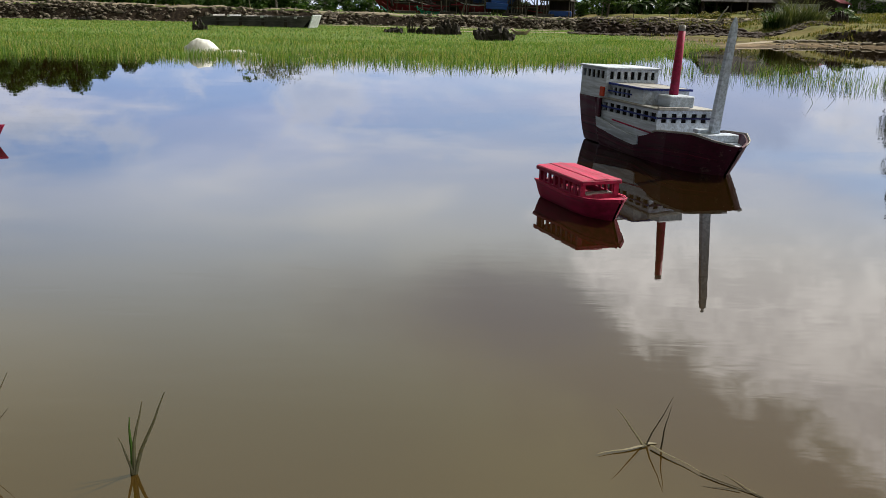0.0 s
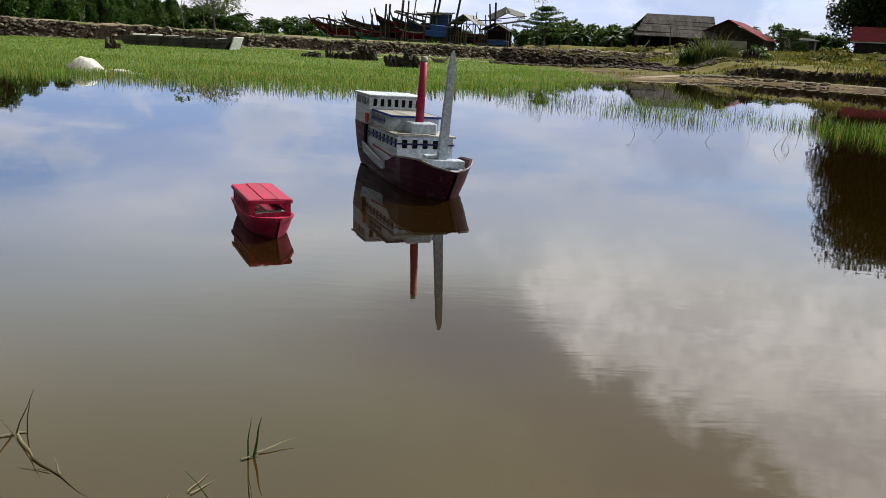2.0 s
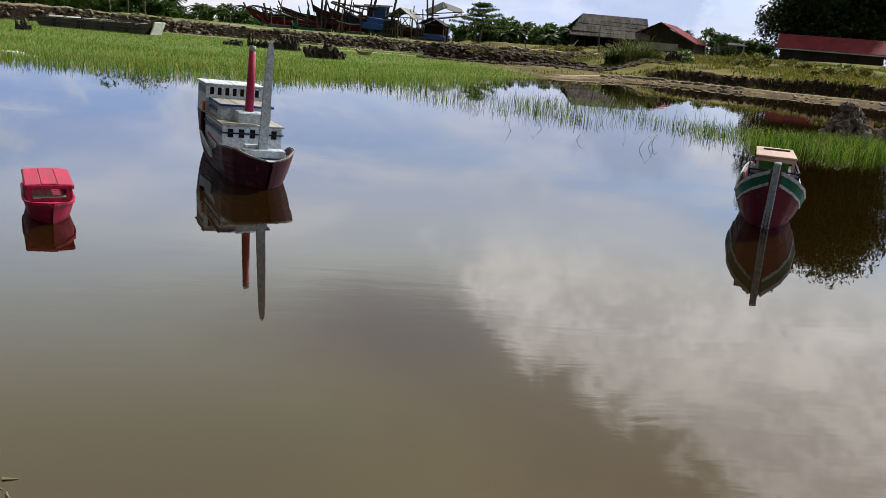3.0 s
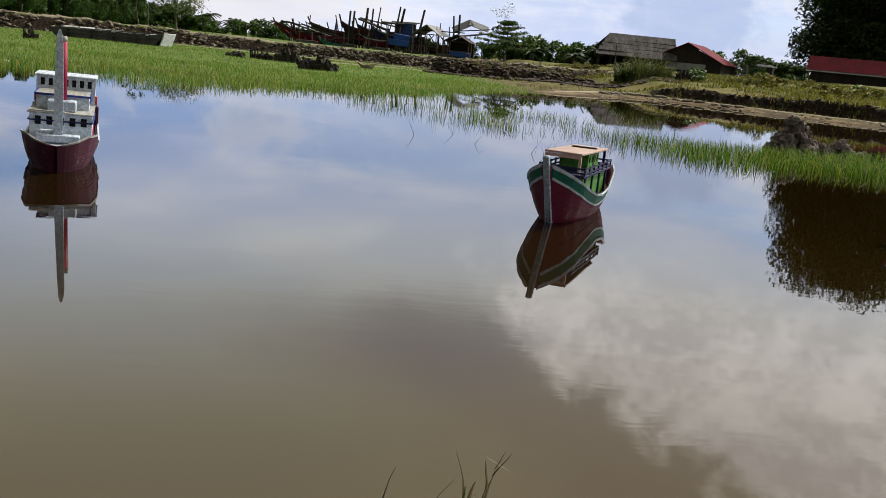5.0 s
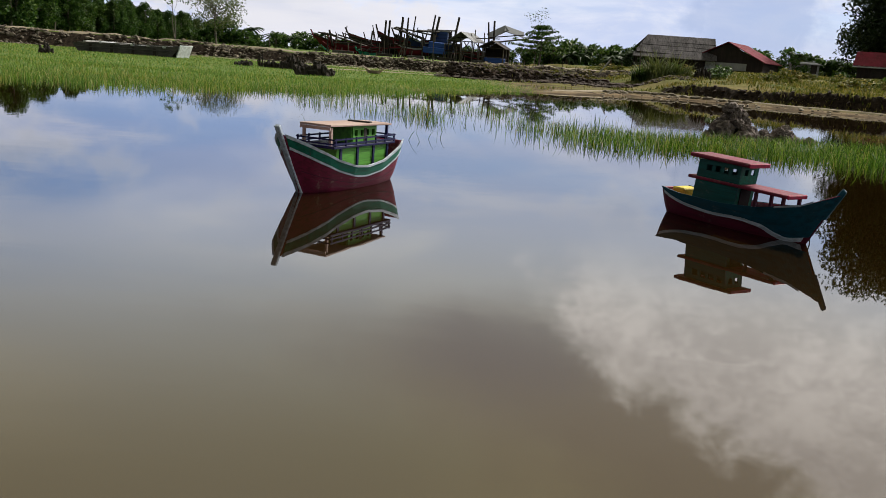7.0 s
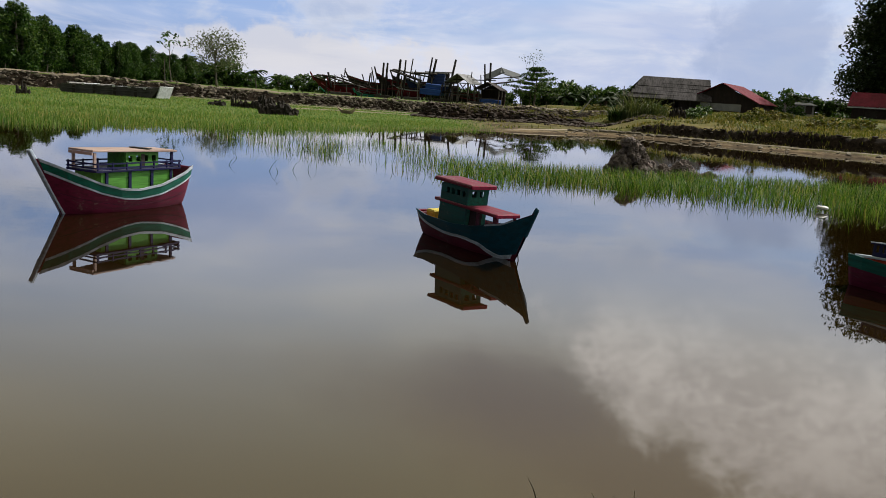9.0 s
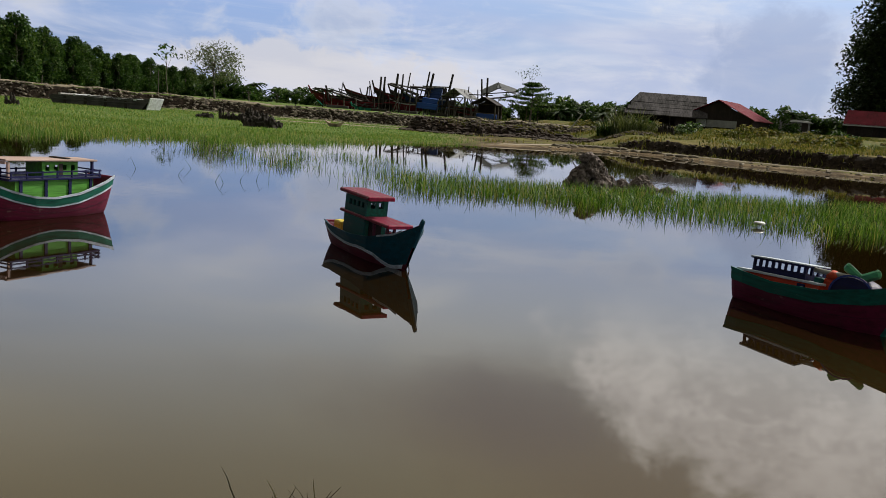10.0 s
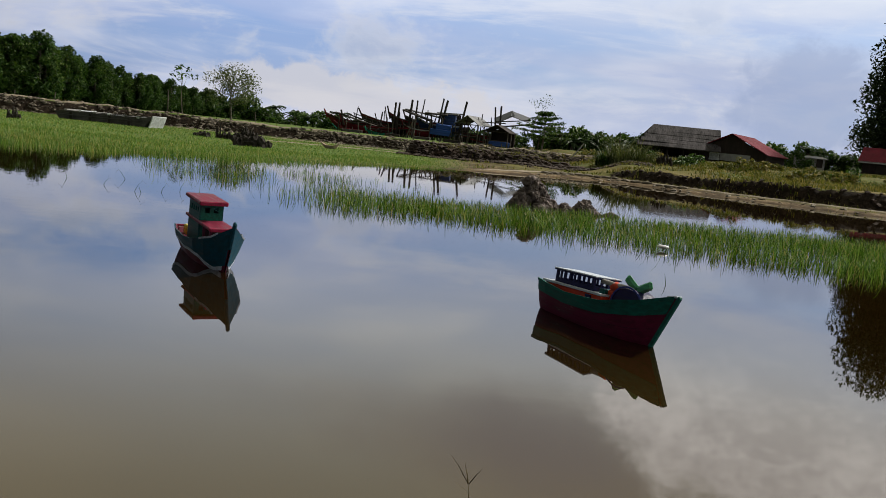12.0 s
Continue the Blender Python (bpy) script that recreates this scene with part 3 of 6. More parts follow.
def axis(fine0, fine1, step, lo, hi):
    mid = np.arange(fine0, fine1, step)
    grow = step * 1.28 ** np.arange(1, 40)
    right, left = fine1 + np.cumsum(grow), fine0 - np.cumsum(grow)
    return np.concatenate([[lo], left[left > lo][::-1], mid, right[right < hi], [hi]])


def sheet(name, xs, ys, zf, material):
    gx, gy = np.meshgrid(xs, ys)
    co = np.stack([gx, gy, zf(gx, gy)], -1).reshape(-1, 3)
    a = (np.arange(len(ys) - 1)[:, None] * len(xs) + np.arange(len(xs) - 1)).ravel()
    quads = np.stack([a, a + 1, a + 1 + len(xs), a + len(xs)], 1)
    me = bpy.data.meshes.new(name)
    me.from_pydata(co.tolist(), [], quads.tolist())
    me.materials.append(material)
    me.shade_smooth()
    return new(name, me)


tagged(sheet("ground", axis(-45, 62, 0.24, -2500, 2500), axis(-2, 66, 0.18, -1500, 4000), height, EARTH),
       "muddy pond bed and banks with sand, turf and dark cut earth, steep faces painted darker for shade", "ground", kind="structure")
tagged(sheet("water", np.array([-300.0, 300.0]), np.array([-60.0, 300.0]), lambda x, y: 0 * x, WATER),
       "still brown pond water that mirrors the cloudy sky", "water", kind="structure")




def sand_strip(x0, x1, path, half, label):
    """A low ribbon of bare sand that follows a line over the marsh floor and sinks into it at its edges."""
    xs, across = np.arange(x0, x1, 0.2), np.linspace(-1, 1, 7)
    mid = np.interp(xs, *path) + 0.15 * rough(xs, xs * 0, 0.5, 2.0, 3)
    wide = half * (0.7 + 0.5 * rough(xs, xs * 0 + 4, 0.6, 6.0, 3)) * smooth(x0, x0 + 1.5, xs) * smooth(x1, x1 - 1.5, xs) + 0.02
    gx, gy = np.repeat(xs[None], 7, 0), mid[None] + across[:, None] * wide[None]
    gz = np.maximum(height(gx, gy), 0.0) + 0.035 - 0.09 * across[:, None] ** 4
    me = bpy.data.meshes.new("sand_strip")
    a = (np.arange(6)[:, None] * len(xs) + np.arange(len(xs) - 1)).ravel()
    me.from_pydata(np.stack([gx, gy, gz], -1).reshape(-1, 3).tolist(), [], np.stack([a, a + 1, a + 1 + len(xs), a + len(xs)], 1).tolist())
    me.materials.append(SAND)
    me.shade_smooth()
    return tagged(new("sand_strip", me), label, "sand", kind="structure")


sand_strip(-1.5, 7.8, line((-2, 39.8), (3, 44.0), (8, 45.6)), 0.34, "narrow bare strip of pale sand through the marsh")
sand_strip(-44, 22, RIDGE, 0.55, "trodden pale earth along the top of the dyke")
sand_strip(10.5, 44, (SHORE[0], [v + 1.7 for v in SHORE[1]]), 0.42, "trodden pale sand path along the waterline")
sand_strip(-9, 6.5, line((-9, 49.6), (7, 49.6)), 0.38, "narrow bare strip of pale sand below the dyke")


# ---- grass ----
rng = np.random.default_rng(7)


def blades(name, pts, tall, wide, lean, material, label, category="grass", sink=0.03, kind="stuff", joints=2):
    """Many bent, tapering blades rooted at pts (x, y, z), joined into one mesh."""
    n = len(pts)
    t = rng.uniform(0.55, 1.15, n) * tall
    a = rng.uniform(0, 2 * math.pi, n)
    d = np.stack([np.cos(a), np.sin(a)], 1)
    side = np.stack([-d[:, 1], d[:, 0]], 1) * (rng.uniform(0.6, 1.3, n) * wide * 0.5)[:, None]
    ben = rng.uniform(0.1, 1.0, n) * lean
    rows, tri = [], []
    for j in range(joints):
        k = j / joints
        c = np.concatenate([pts[:, :2] + d * (ben * t * k * k)[:, None], (pts[:, 2] - sink + (t + sink) * k)[:, None]], 1)
        wid = (1 - 0.35 * k)
        s3 = np.concatenate([side * wid, np.zeros((n, 1))], 1)
        rows += [c - s3, c + s3]
    tip = np.concatenate([pts[:, :2] + d * (ben * t)[:, None], (pts[:, 2] - sink + (t + sink) * (1 - 0.12 * ben))[:, None]], 1)
    rows.append(tip)
    co = np.stack(rows, 1)
    per = 2 * joints + 1
    base = (np.arange(n) * per)[:, None]
    faces = []
    for j in range(joints - 1):
        faces += [base + [2 * j, 2 * j + 1, 2 * j + 3], base + [2 * j, 2 * j + 3, 2 * j + 2]]
    faces.append(base + [per - 3, per - 2, per - 1])
    f = np.concatenate(faces).astype(np.int32)
    me = bpy.data.meshes.new(name)
    me.vertices.add(n * per)
    me.vertices.foreach_set("co", co.reshape(-1).astype(np.float32))
    me.loops.add(f.size)
    me.loops.foreach_set("vertex_index", f.reshape(-1))
    me.polygons.add(len(f))
    me.polygons.foreach_set("loop_start", np.arange(len(f), dtype=np.int32) * 3)
    me.update(calc_edges=True)
    me.validate()
    me.materials.append(material)
    return tagged(new(name, me), label, category, kind=kind)


def scatter(count, x0, x1, y0, y1, keep):
    x, y = rng.uniform(x0, x1, count), rng.uniform(y0, y1, count)
    k = keep(x, y) > rng.uniform(0, 1, count)
    x, y = x[k], y[k]
    return np.stack([x, y, np.maximum(height(x, y), 0.0)], 1)


def marsh_keep(near, far):
    def keep(x, y):
        d = y - np.interp(x, *SHORE) + 0.9 * rough(x, y, 0.22, 3.0, 3)
        tuft = 0.55 + 0.6 * rough(x, y, 0.8, 11.0, 3)
        ragged = smooth(-2.2, 0.6, d + 1.6 * rough(x, y, 0.7, 21.0, 3))
        ridge = np.interp(x, *RIDGE) - 2.4 - y
        bare = 1 - 0.85 * np.exp(-((y - np.interp(x, [-1, 3, 8], [40.5, 44.0, 45.6])) / 0.7) ** 2) * smooth(-2.5, -0.5, x)
        bare = bare * (1 - 0.9 * np.exp(-((y - 49.6) / 0.6) ** 2) * smooth(-9, -6, x))
        return (d > near - 2.2) * (d < far) * np.clip(ragged * np.clip(tuft + 0.25, 0.25, 1), 0, 1) * smooth(11.5, 6.5, x) * (ridge > 0) * bare
    return keep


blades("marsh_grass", scatter(110000, -26, 11, 14, 24, marsh_keep(0, 3.0)), 0.165, 0.009, 0.75, GRASS, "tall green marsh grass standing in shallow water", joints=3)
blades("marsh_grass", scatter(170000, -32, 12, 19, 36, marsh_keep(3.0, 10.0)), 0.12, 0.011, 0.95, GRASS, "tall green marsh grass on wet mud")
blades("marsh_grass", scatter(150000, -48, 12, 24, 54, marsh_keep(10.0, 40.0)), 0.075, 0.021, 1.0, GRASS, "green marsh grass in front of the earth dyke")


def band_keep(x, y):
    f, b = y - np.interp(x, *BAND_FRONT), np.interp(x, *BAND_BACK) - y
    tuft = 0.72 + 0.55 * rough(x, y, 0.9, 31.0, 3)
    return smooth(-0.6, 0.8, f + 0.7 * rough(x, y, 0.8, 33.0, 3)) * smooth(-0.7, 0.5, b + 0.9 * rough(x, y, 0.6, 35.0, 3)) * np.clip(tuft, 0.1, 1) * smooth(7.6, 10.2, x)


blades("reed_band", scatter(125000, 6, 26, 6, 17, band_keep), 0.185, 0.0075, 0.95, REED, "dense bright green reeds growing across the pond", joints=3)


def sparse_keep(x, y):
    f, b = y - np.interp(x, [2.5, 5, 7, 9.5], [18.5, 13.2, 11.2, 10.0]), np.interp(x, [2.5, 5, 7.5, 9.5], [20, 19, 18, 16.5]) - y
    clump = smooth(0.05, 0.6, rough(x, y, 0.9, 41.0, 3) + 0.35)
    return smooth(-0.4, 1.2, f) * smooth(-0.5, 1.0, b) * clump * smooth(10.5, 8.5, x) * smooth(2.2, 4.5, x)


blades("sparse_reeds", scatter(14000, 2.5, 10.5, 9, 20, sparse_keep), 0.20, 0.007, 0.8, REED, "thin scattered reed stems standing in open water", joints=3)


def bank_keep(x, y):
    d = y - np.interp(x, *SHORE) + 0.9 * rough(x, y, 0.22, 3.0, 3)
    return (d > 2.6) * smooth(9, 14, x) * smooth(-0.22, 0.30, rough(x, y, 0.16, 51.0, 2) + 0.6 * rough(x, y, 0.7, 53.0, 2))


blades("bank_grass", scatter(170000, 9, 62, 30, 75, bank_keep), 0.19, 0.045, 1.1, DRYGRASS, "patchy yellow-green grass on the raised bank")
blades("grass_tussocks", scatter(60000, 12, 58, 30, 66, lambda x, y: bank_keep(x, y) * smooth(0.22, 0.5, rough(x, y, 0.55, 57.0, 3))), 0.34, 0.04, 0.8, DRYGRASS, "taller yellow-green grass tussocks on the bank")
blades("spit_grass", scatter(16000, 7.5, 20, 43.5, 47.5, lambda x, y: (height(x, y) > 0.40) * np.clip(0.55 + rough(x, y, 0.6, 77.0, 3), 0, 1)), 0.17, 0.03, 1.0, DRYGRASS, "dry grass on top of the mud spit")
blades("shore_weeds", scatter(9000, 11, 40, 27, 42, lambda x, y: smooth(0.2, 0.6, rough(x, y, 0.5, 61.0, 3)) * (y > np.interp(x, *SHORE) - 1.0)), 0.08, 0.03, 0.8, DRYGRASS, "low weeds and debris along the sandy shore")
blades("dyke_grass", scatter(16000, -45, 24, 44, 60, lambda x, y: (np.abs(y - np.interp(x, *RIDGE) - 1.6) < 1.7) * np.clip(0.3 + rough(x, y, 0.4, 71.0, 3), 0, 1)), 0.22, 0.05, 0.7, DRYGRASS, "thin dry grass on top of the earth dyke")


def weed(name, x, y, stalks, label, materials=(STRAW, TWIG), group="reeds at the near shore"):
    """A sprig at the near shore: blades given as (length, degrees round, degrees up, bend, start x, y, z, half width)."""
    ob = thing(name, pose(x, y, 0), label, "reed", group)
    for i, (length, turn, rise, bend, ox, oy, oz, half) in enumerate(stalks):
        bm = bmesh.new()
        d = Vector((math.cos(radians(turn)), math.sin(radians(turn)), 0))
        side = Vector((-d.y, d.x, 0)) if rise < 50 else Vector((1, 0, 0))
        keel = Vector((0, 0, -1)) if rise < 50 else Vector((0, -1, 0))
        dip = 0.015 if rise > 20 and oz < 0.01 else -0.004
        prev = None
        for k in range(7):
            u = k / 6
            e = radians(rise) - radians(bend) * (u - 0.5)
            wave = side * (0.012 * length * math.sin(9.0 * u + 2.0 * i))
            p = Vector((ox, oy, oz)) + d * (length * u * math.cos(e)) + wave + Vector((0, 0, length * u * math.sin(e) - dip * (1 - u)))
            wd = 1.3 * half * (1 - 0.8 * u ** 1.5)
            ring = [bm.verts.new(p - side * wd), bm.verts.new(p + keel * wd * 0.7), bm.verts.new(p + side * wd), bm.verts.new(p - keel * wd * 0.5)]
            if prev:
                for q in range(4):
                    bm.faces.new((prev[q], prev[(q + 1) % 4], ring[(q + 1) % 4], ring[q]))
            prev = ring
        bm.faces.new(prev)
        part("blade", bm, materials[i % len(materials)], ob)
    return ob


PALE, DARK = 0.0030, 0.0018
weed("reed_sprig", -0.69, 1.69, [(0.17, 60, 82, 10, 0, 0, 0, 0.004), (0.21, 20, 70, 6, 0, 0, 0, 0.004), (0.13, 110, 78, 8, 0, 0, 0, 0.0045), (0.10, 200, 80, 10, 0, 0, 0, PALE)], "pale green reed sprig rising from the water", (STRAW, STRAW, GRASS))
weed("reed_sprig", -1.09, 1.74, [(0.22, 30, 66, 5, 0, 0, 0, PALE), (0.16, 10, 55, 8, 0, 0, 0, DARK), (0.20, 200, 70, 20, 0, 0, 0, DARK)], "thin pale reed sprig rising from the water", (STRAW, TWIG))
weed("floating_reed", 0.516, 1.882, [(0.125, 180, 55, 8, 0, 0, 0, PALE), (0.147, 0, 67, 4, -0.004, 0, 0, DARK), (0.138, -160, 2, 0, 0, -0.007, 0, PALE), (0.114, 0, 83, 3, 0.033, -0.012, 0, DARK), (0.150, -52, 1, 0, 0.009, -0.013, 0.003, PALE), (0.282, -42, 0, 0, 0.099, -0.13, 0, 0.0022), (0.10, 118, 0, 0, 0.20, -0.215, 0, 0.0014), (0.09, 168, 0, 0, 0.17, -0.20, 0, 0.0014), (0.03, 10, 3, 0, 0.0, 0.005, 0, 0.005)], "bent dead reed half afloat with a long trailing stalk")
weed("floating_reed", 1.163, 1.778, [(0.117, 0, 87, 4, -0.005, 0.003, 0, DARK), (0.115, 37, 8, 0, 0.016, 0.026, 0, PALE), (0.117, 0, 82, 4, 0.011, 0.007, 0, PALE), (0.05, 30, 4, 0, -0.02, -0.01, 0, PALE)], "green and straw reed tuft half afloat", (REED, STRAW))
weed("reed_sprig", 1.215, 1.405, [(0.20, 180, 61, 10, -0.012, 0, 0, 0.0026), (0.12, 180, 55, 6, -0.006, 0, 0, 0.0022), (0.149, 0, 80, -14, 0, 0.011, 0, 0.0024), (0.05, 180, 79, 0, 0.063, 0.034, 0, DARK)], "green reed blades leaning from the water", (REED, REED, TWIG))
weed("floating_straw", 1.065, 1.53, [(0.087, 21, 1, 0, 0, 0, 0, 0.0016), (0.08, 58, 1, 0, -0.01, 0.06, 0, 0.0022), (0.10, 84, 1, 0, -0.07, -0.04, 0, 0.002), (0.10, 71, 1, 0, -0.02, 0.07, 0, 0.0016)], "loose bits of straw afloat", (STRAW,))
weed("floating_straw", 1.522, 1.526, [(0.073, -2, 1, 0, 0.001, 0.042, 0, 0.0026), (0.044, -96, 1, 0, 0, 0.032, 0, 0.0026), (0.09, -73, 1, 0, -0.004, 0.007, 0, 0.0022), (0.053, -42, 1, 0, 0.076, 0.044, 0, 0.0022), (0.051, -54, 1, 0, 0.125, -0.003, 0, 0.0022), (0.055, 34, 1, 0, 0.001, -0.005, 0, 0.0022), (0.037, 6, 2, 0, 0.093, 0.06, 0, 0.004)], "tangle of pale dead reed on the water", (STRAW,))
clump = weed("dead_reed_clump", 4.617, 0.945, [(0.09, 0, 75, 4, 0, 0, 0, 0.0035), (0.215, 180, 86, 8, 0.023, 0, 0.084, 0.0024), (0.135, 0, 86, 6, 0.023, 0.004, 0.087, 0.006), (0.129, 180, 84, -6, 0.024, -0.004, 0.085, 0.0035), (0.150, 0, 68, -8, 0.021, 0, 0.080, 0.0035), (0.26, 0, 56, 0, -0.15, 0.02, 0, 0.0016), (0.08, 180, 85, 6, 0.066, 0, 0.20, 0.0026), (0.074, 0, -28, 0, 0.059, 0, 0.282, 0.0013), (0.19, 0, 74, 0, -0.19, 0.01, 0.06, DARK)], "clump of pale broken dead reed stalks in the water", (STRAW, STRAW, STRAW, GRASS, STRAW, TWIG, STRAW, STRAW, TWIG))
clump.matrix_world = pose(4.525, 1.245, -0.16) @ Matrix.Diagonal((1.16, 1.16, 1.1, 1))
# some stalks are underwater stems, laid on the opaque surface to fit the view
weed("floating_reed", 4.617, 0.945, [(0.190, 56, 1, 4, -0.004, 0.026, 0, 0.0028), (0.237, 104, 1, 0, -0.006, 0.030, 0, 0.0026), (0.141, 85, 1, 0, -0.021, 0.194, 0, 0.0013), (0.150, 94, 1, 0, -0.007, 0.055, 0, 0.0018), (0.130, 21, 1, 3, -0.120, 0.001, 0, 0.0022), (0.060, -36, 1, 0, -0.011, 0.022, 0, 0.0022), (0.05, 84, 2, 0, -0.179, -0.036, 0, 0.002)], "pale bent dead reed near the bank, sunken stems laid on the surface", (STRAW, STRAW, STRAW, STRAW, STRAW, TWIG, STRAW))
weed("dead_twig", 4.604, 1.298, [(0.094, 0, 76, 0, 0, 0, 0, 0.003), (0.083, 0, 57, 0, 0.018, 0, 0.073, 0.002), (0.06, 0, 68, 0, 0.023, 0, 0.091, 0.0018), (0.055, 180, 32, 0, -0.015, 0, 0.010, 0.0018), (0.078, -33, 3, 0, 0, 0, 0, 0.002), (0.06, 190, 4, 0, 0, 0, 0, 0.003)], "broken dry weed stalk with a forked tip", (STRAW, TWIG, STRAW, TWIG, TWIG, TWIG))
weed("dead_twig", 4.915, 0.93, [(0.085, 180, 82, 3, 0, 0, 0, 0.0022)], "thin pale stalk standing in the water")
weed("dead_twig", 5.103, 0.952, [(0.065, 180, 82, 3, 0, 0, 0, 0.0022)], "thin pale stalk standing in the water")
weed("dead_twig", 5.21, 1.0, [(0.20, 145, 66, 4, 0, 0, 0, DARK), (0.22, 30, 40, 4, 0, 0, 0, DARK), (0.12, 100, 70, 6, 0, 0, 0, DARK)], "dark forked twig in the water", (TWIG,))
weed("branched_weed", 9.166, 0.642, [(0.092, 180, 80, 0, -0.003, 0, 0, 0.0026), (0.099, 180, 56, 4, -0.019, 0, 0.087, 0.0018), (0.074, 180, 55, 0, -0.018, 0, 0.06, 0.003), (0.108, 180, 87, 0, -0.004, 0.007, 0, 0.0026), (0.105, 180, 59, 4, -0.007, 0, 0.097, 0.0014), (0.096, 180, 86, 0, -0.006, 0.005, 0.106, 0.0020), (0.077, 180, 83, 0, -0.019, 0, 0.087, 0.0016), (0.096, 0, 63, 4, -0.009, 0, 0.091, 0.0022), (0.06, 10, 14, 0, 0, 0, 0.01, 0.002), (0.116, 0, 59, 4, -0.005, 0.004, 0.088, 0.0022), (0.044, 0, 56, 0, 0.03, 0, 0.021, 0.002), (0.05, 200, 5, 0, 0, 0, 0.01, 0.004)], "dark branched dead weed with forked tips", (TWIG, TWIG, STRAW))
weed("branched_weed", 9.089, 0.605, [(0.12, 180, 87, 0, 0, 0, 0, 0.004), (0.103, 180, 68, 4, -0.007, 0, 0.114, 0.003), (0.059, 180, 50, 0, -0.005, 0, 0.008, 0.003), (0.084, 0, 68, 0, -0.007, 0, 0.116, 0.0016), (0.049, 180, 33, 0, -0.003, 0, 0.061, 0.002), (0.04, 0, 49, 0, -0.02, 0, 0.045, 0.002)], "pale branched dead weed with forked tips", (STRAW, STRAW, STRAW, TWIG, TWIG))
weed("branched_weed", 8.985, 0.70, [(0.11, 180, 62, 6, 0, 0, 0, 0.0024), (0.10, 180, 70, 4, -0.052, 0, 0.097, 0.0018), (0.09, 0, 52, 4, 0, 0, 0.01, 0.0020), (0.07, 0, 72, 0, 0.03, 0, 0.05, 0.0016)], "thin leaning dead weed with forked tips", (TWIG, TWIG, STRAW))
weed("dead_twig", 9.27, 0.658, [(0.085, 0, 73, 4, 0, 0, 0, 0.0018), (0.06, 0, 68, 4, 0.023, 0.006, 0, 0.0022)], "short dark stalks in the water", (TWIG,))
weed("branched_weed", 11.112, 0.985, [(0.105, 180, 80, 0, 0, 0, 0, 0.0026), (0.112, 180, 58, 4, -0.018, 0, 0.103, 0.0018), (0.075, 180, 77, 0, -0.018, 0, 0.103, 0.0020), (0.070, 0, 58, 0, -0.018, 0, 0.103, 0.0018), (0.065, 180, 37, 0, -0.013, 0, 0.075, 0.0018)], "thin branched dead weed above the water", (STRAW, TWIG, STRAW, TWIG, TWIG))

weed("bent_reed", 12.89, 6.58, [(0.109, 180, 84, 14, 0.000, 0, 0.000, 0.0028)], "single thin reed stalk standing in open water", (REED, TWIG), "bent reeds in open water")
weed("bent_reed", 6.17, 9.93, [(0.204, 0, 62, 14, 0.000, 0, 0.000, 0.0028), (0.122, 0, -42, 6, 0.096, 0, 0.180, 0.0022)], "bent broken reed standing alone in open water", (REED, TWIG), "bent reeds in open water")
weed("bent_reed", 6.58, 10.57, [(0.150, 0, 75, 14, 0.000, 0, 0.000, 0.0028), (0.088, 0, -42, 6, 0.039, 0, 0.145, 0.0022)], "bent broken reed standing alone in open water", (REED, TWIG), "bent reeds in open water")
weed("bent_reed", 4.70, 10.92, [(0.177, 180, 70, 14, 0.000, 0, 0.000, 0.0028), (0.109, 180, -42, 6, -0.061, 0, 0.166, 0.0022)], "bent broken reed standing alone in open water", (REED, TWIG), "bent reeds in open water")
weed("bent_reed", 5.49, 10.44, [(0.136, 0, 60, 14, 0.000, 0, 0.000, 0.0028), (0.082, 0, -42, 6, 0.068, 0, 0.118, 0.0022)], "bent broken reed standing alone in open water", (REED, TWIG), "bent reeds in open water")
weed("bent_reed", 5.30, 11.63, [(0.190, 180, 58, 14, 0.000, 0, 0.000, 0.0028), (0.116, 180, -42, 6, -0.101, 0, 0.161, 0.0022)], "bent broken reed standing alone in open water", (REED, TWIG), "bent reeds in open water")
weed("bent_reed", 6.42, 10.27, [(0.150, 0, 66, 14, 0.000, 0, 0.000, 0.0028), (0.088, 0, -42, 6, 0.061, 0, 0.137, 0.0022)], "bent broken reed standing alone in open water", (REED, TWIG), "bent reeds in open water")
weed("bent_reed", 6.32, 9.81, [(0.109, 180, 72, 14, 0.000, 0, 0.000, 0.0028)], "single thin reed stalk standing in open water", (REED, TWIG), "bent reeds in open water")


# ---- model boats on the pond ----
def wall_at(bm, x, y, turn):
    return placed(bm, pose(x, y, 0, 0, 0, turn))


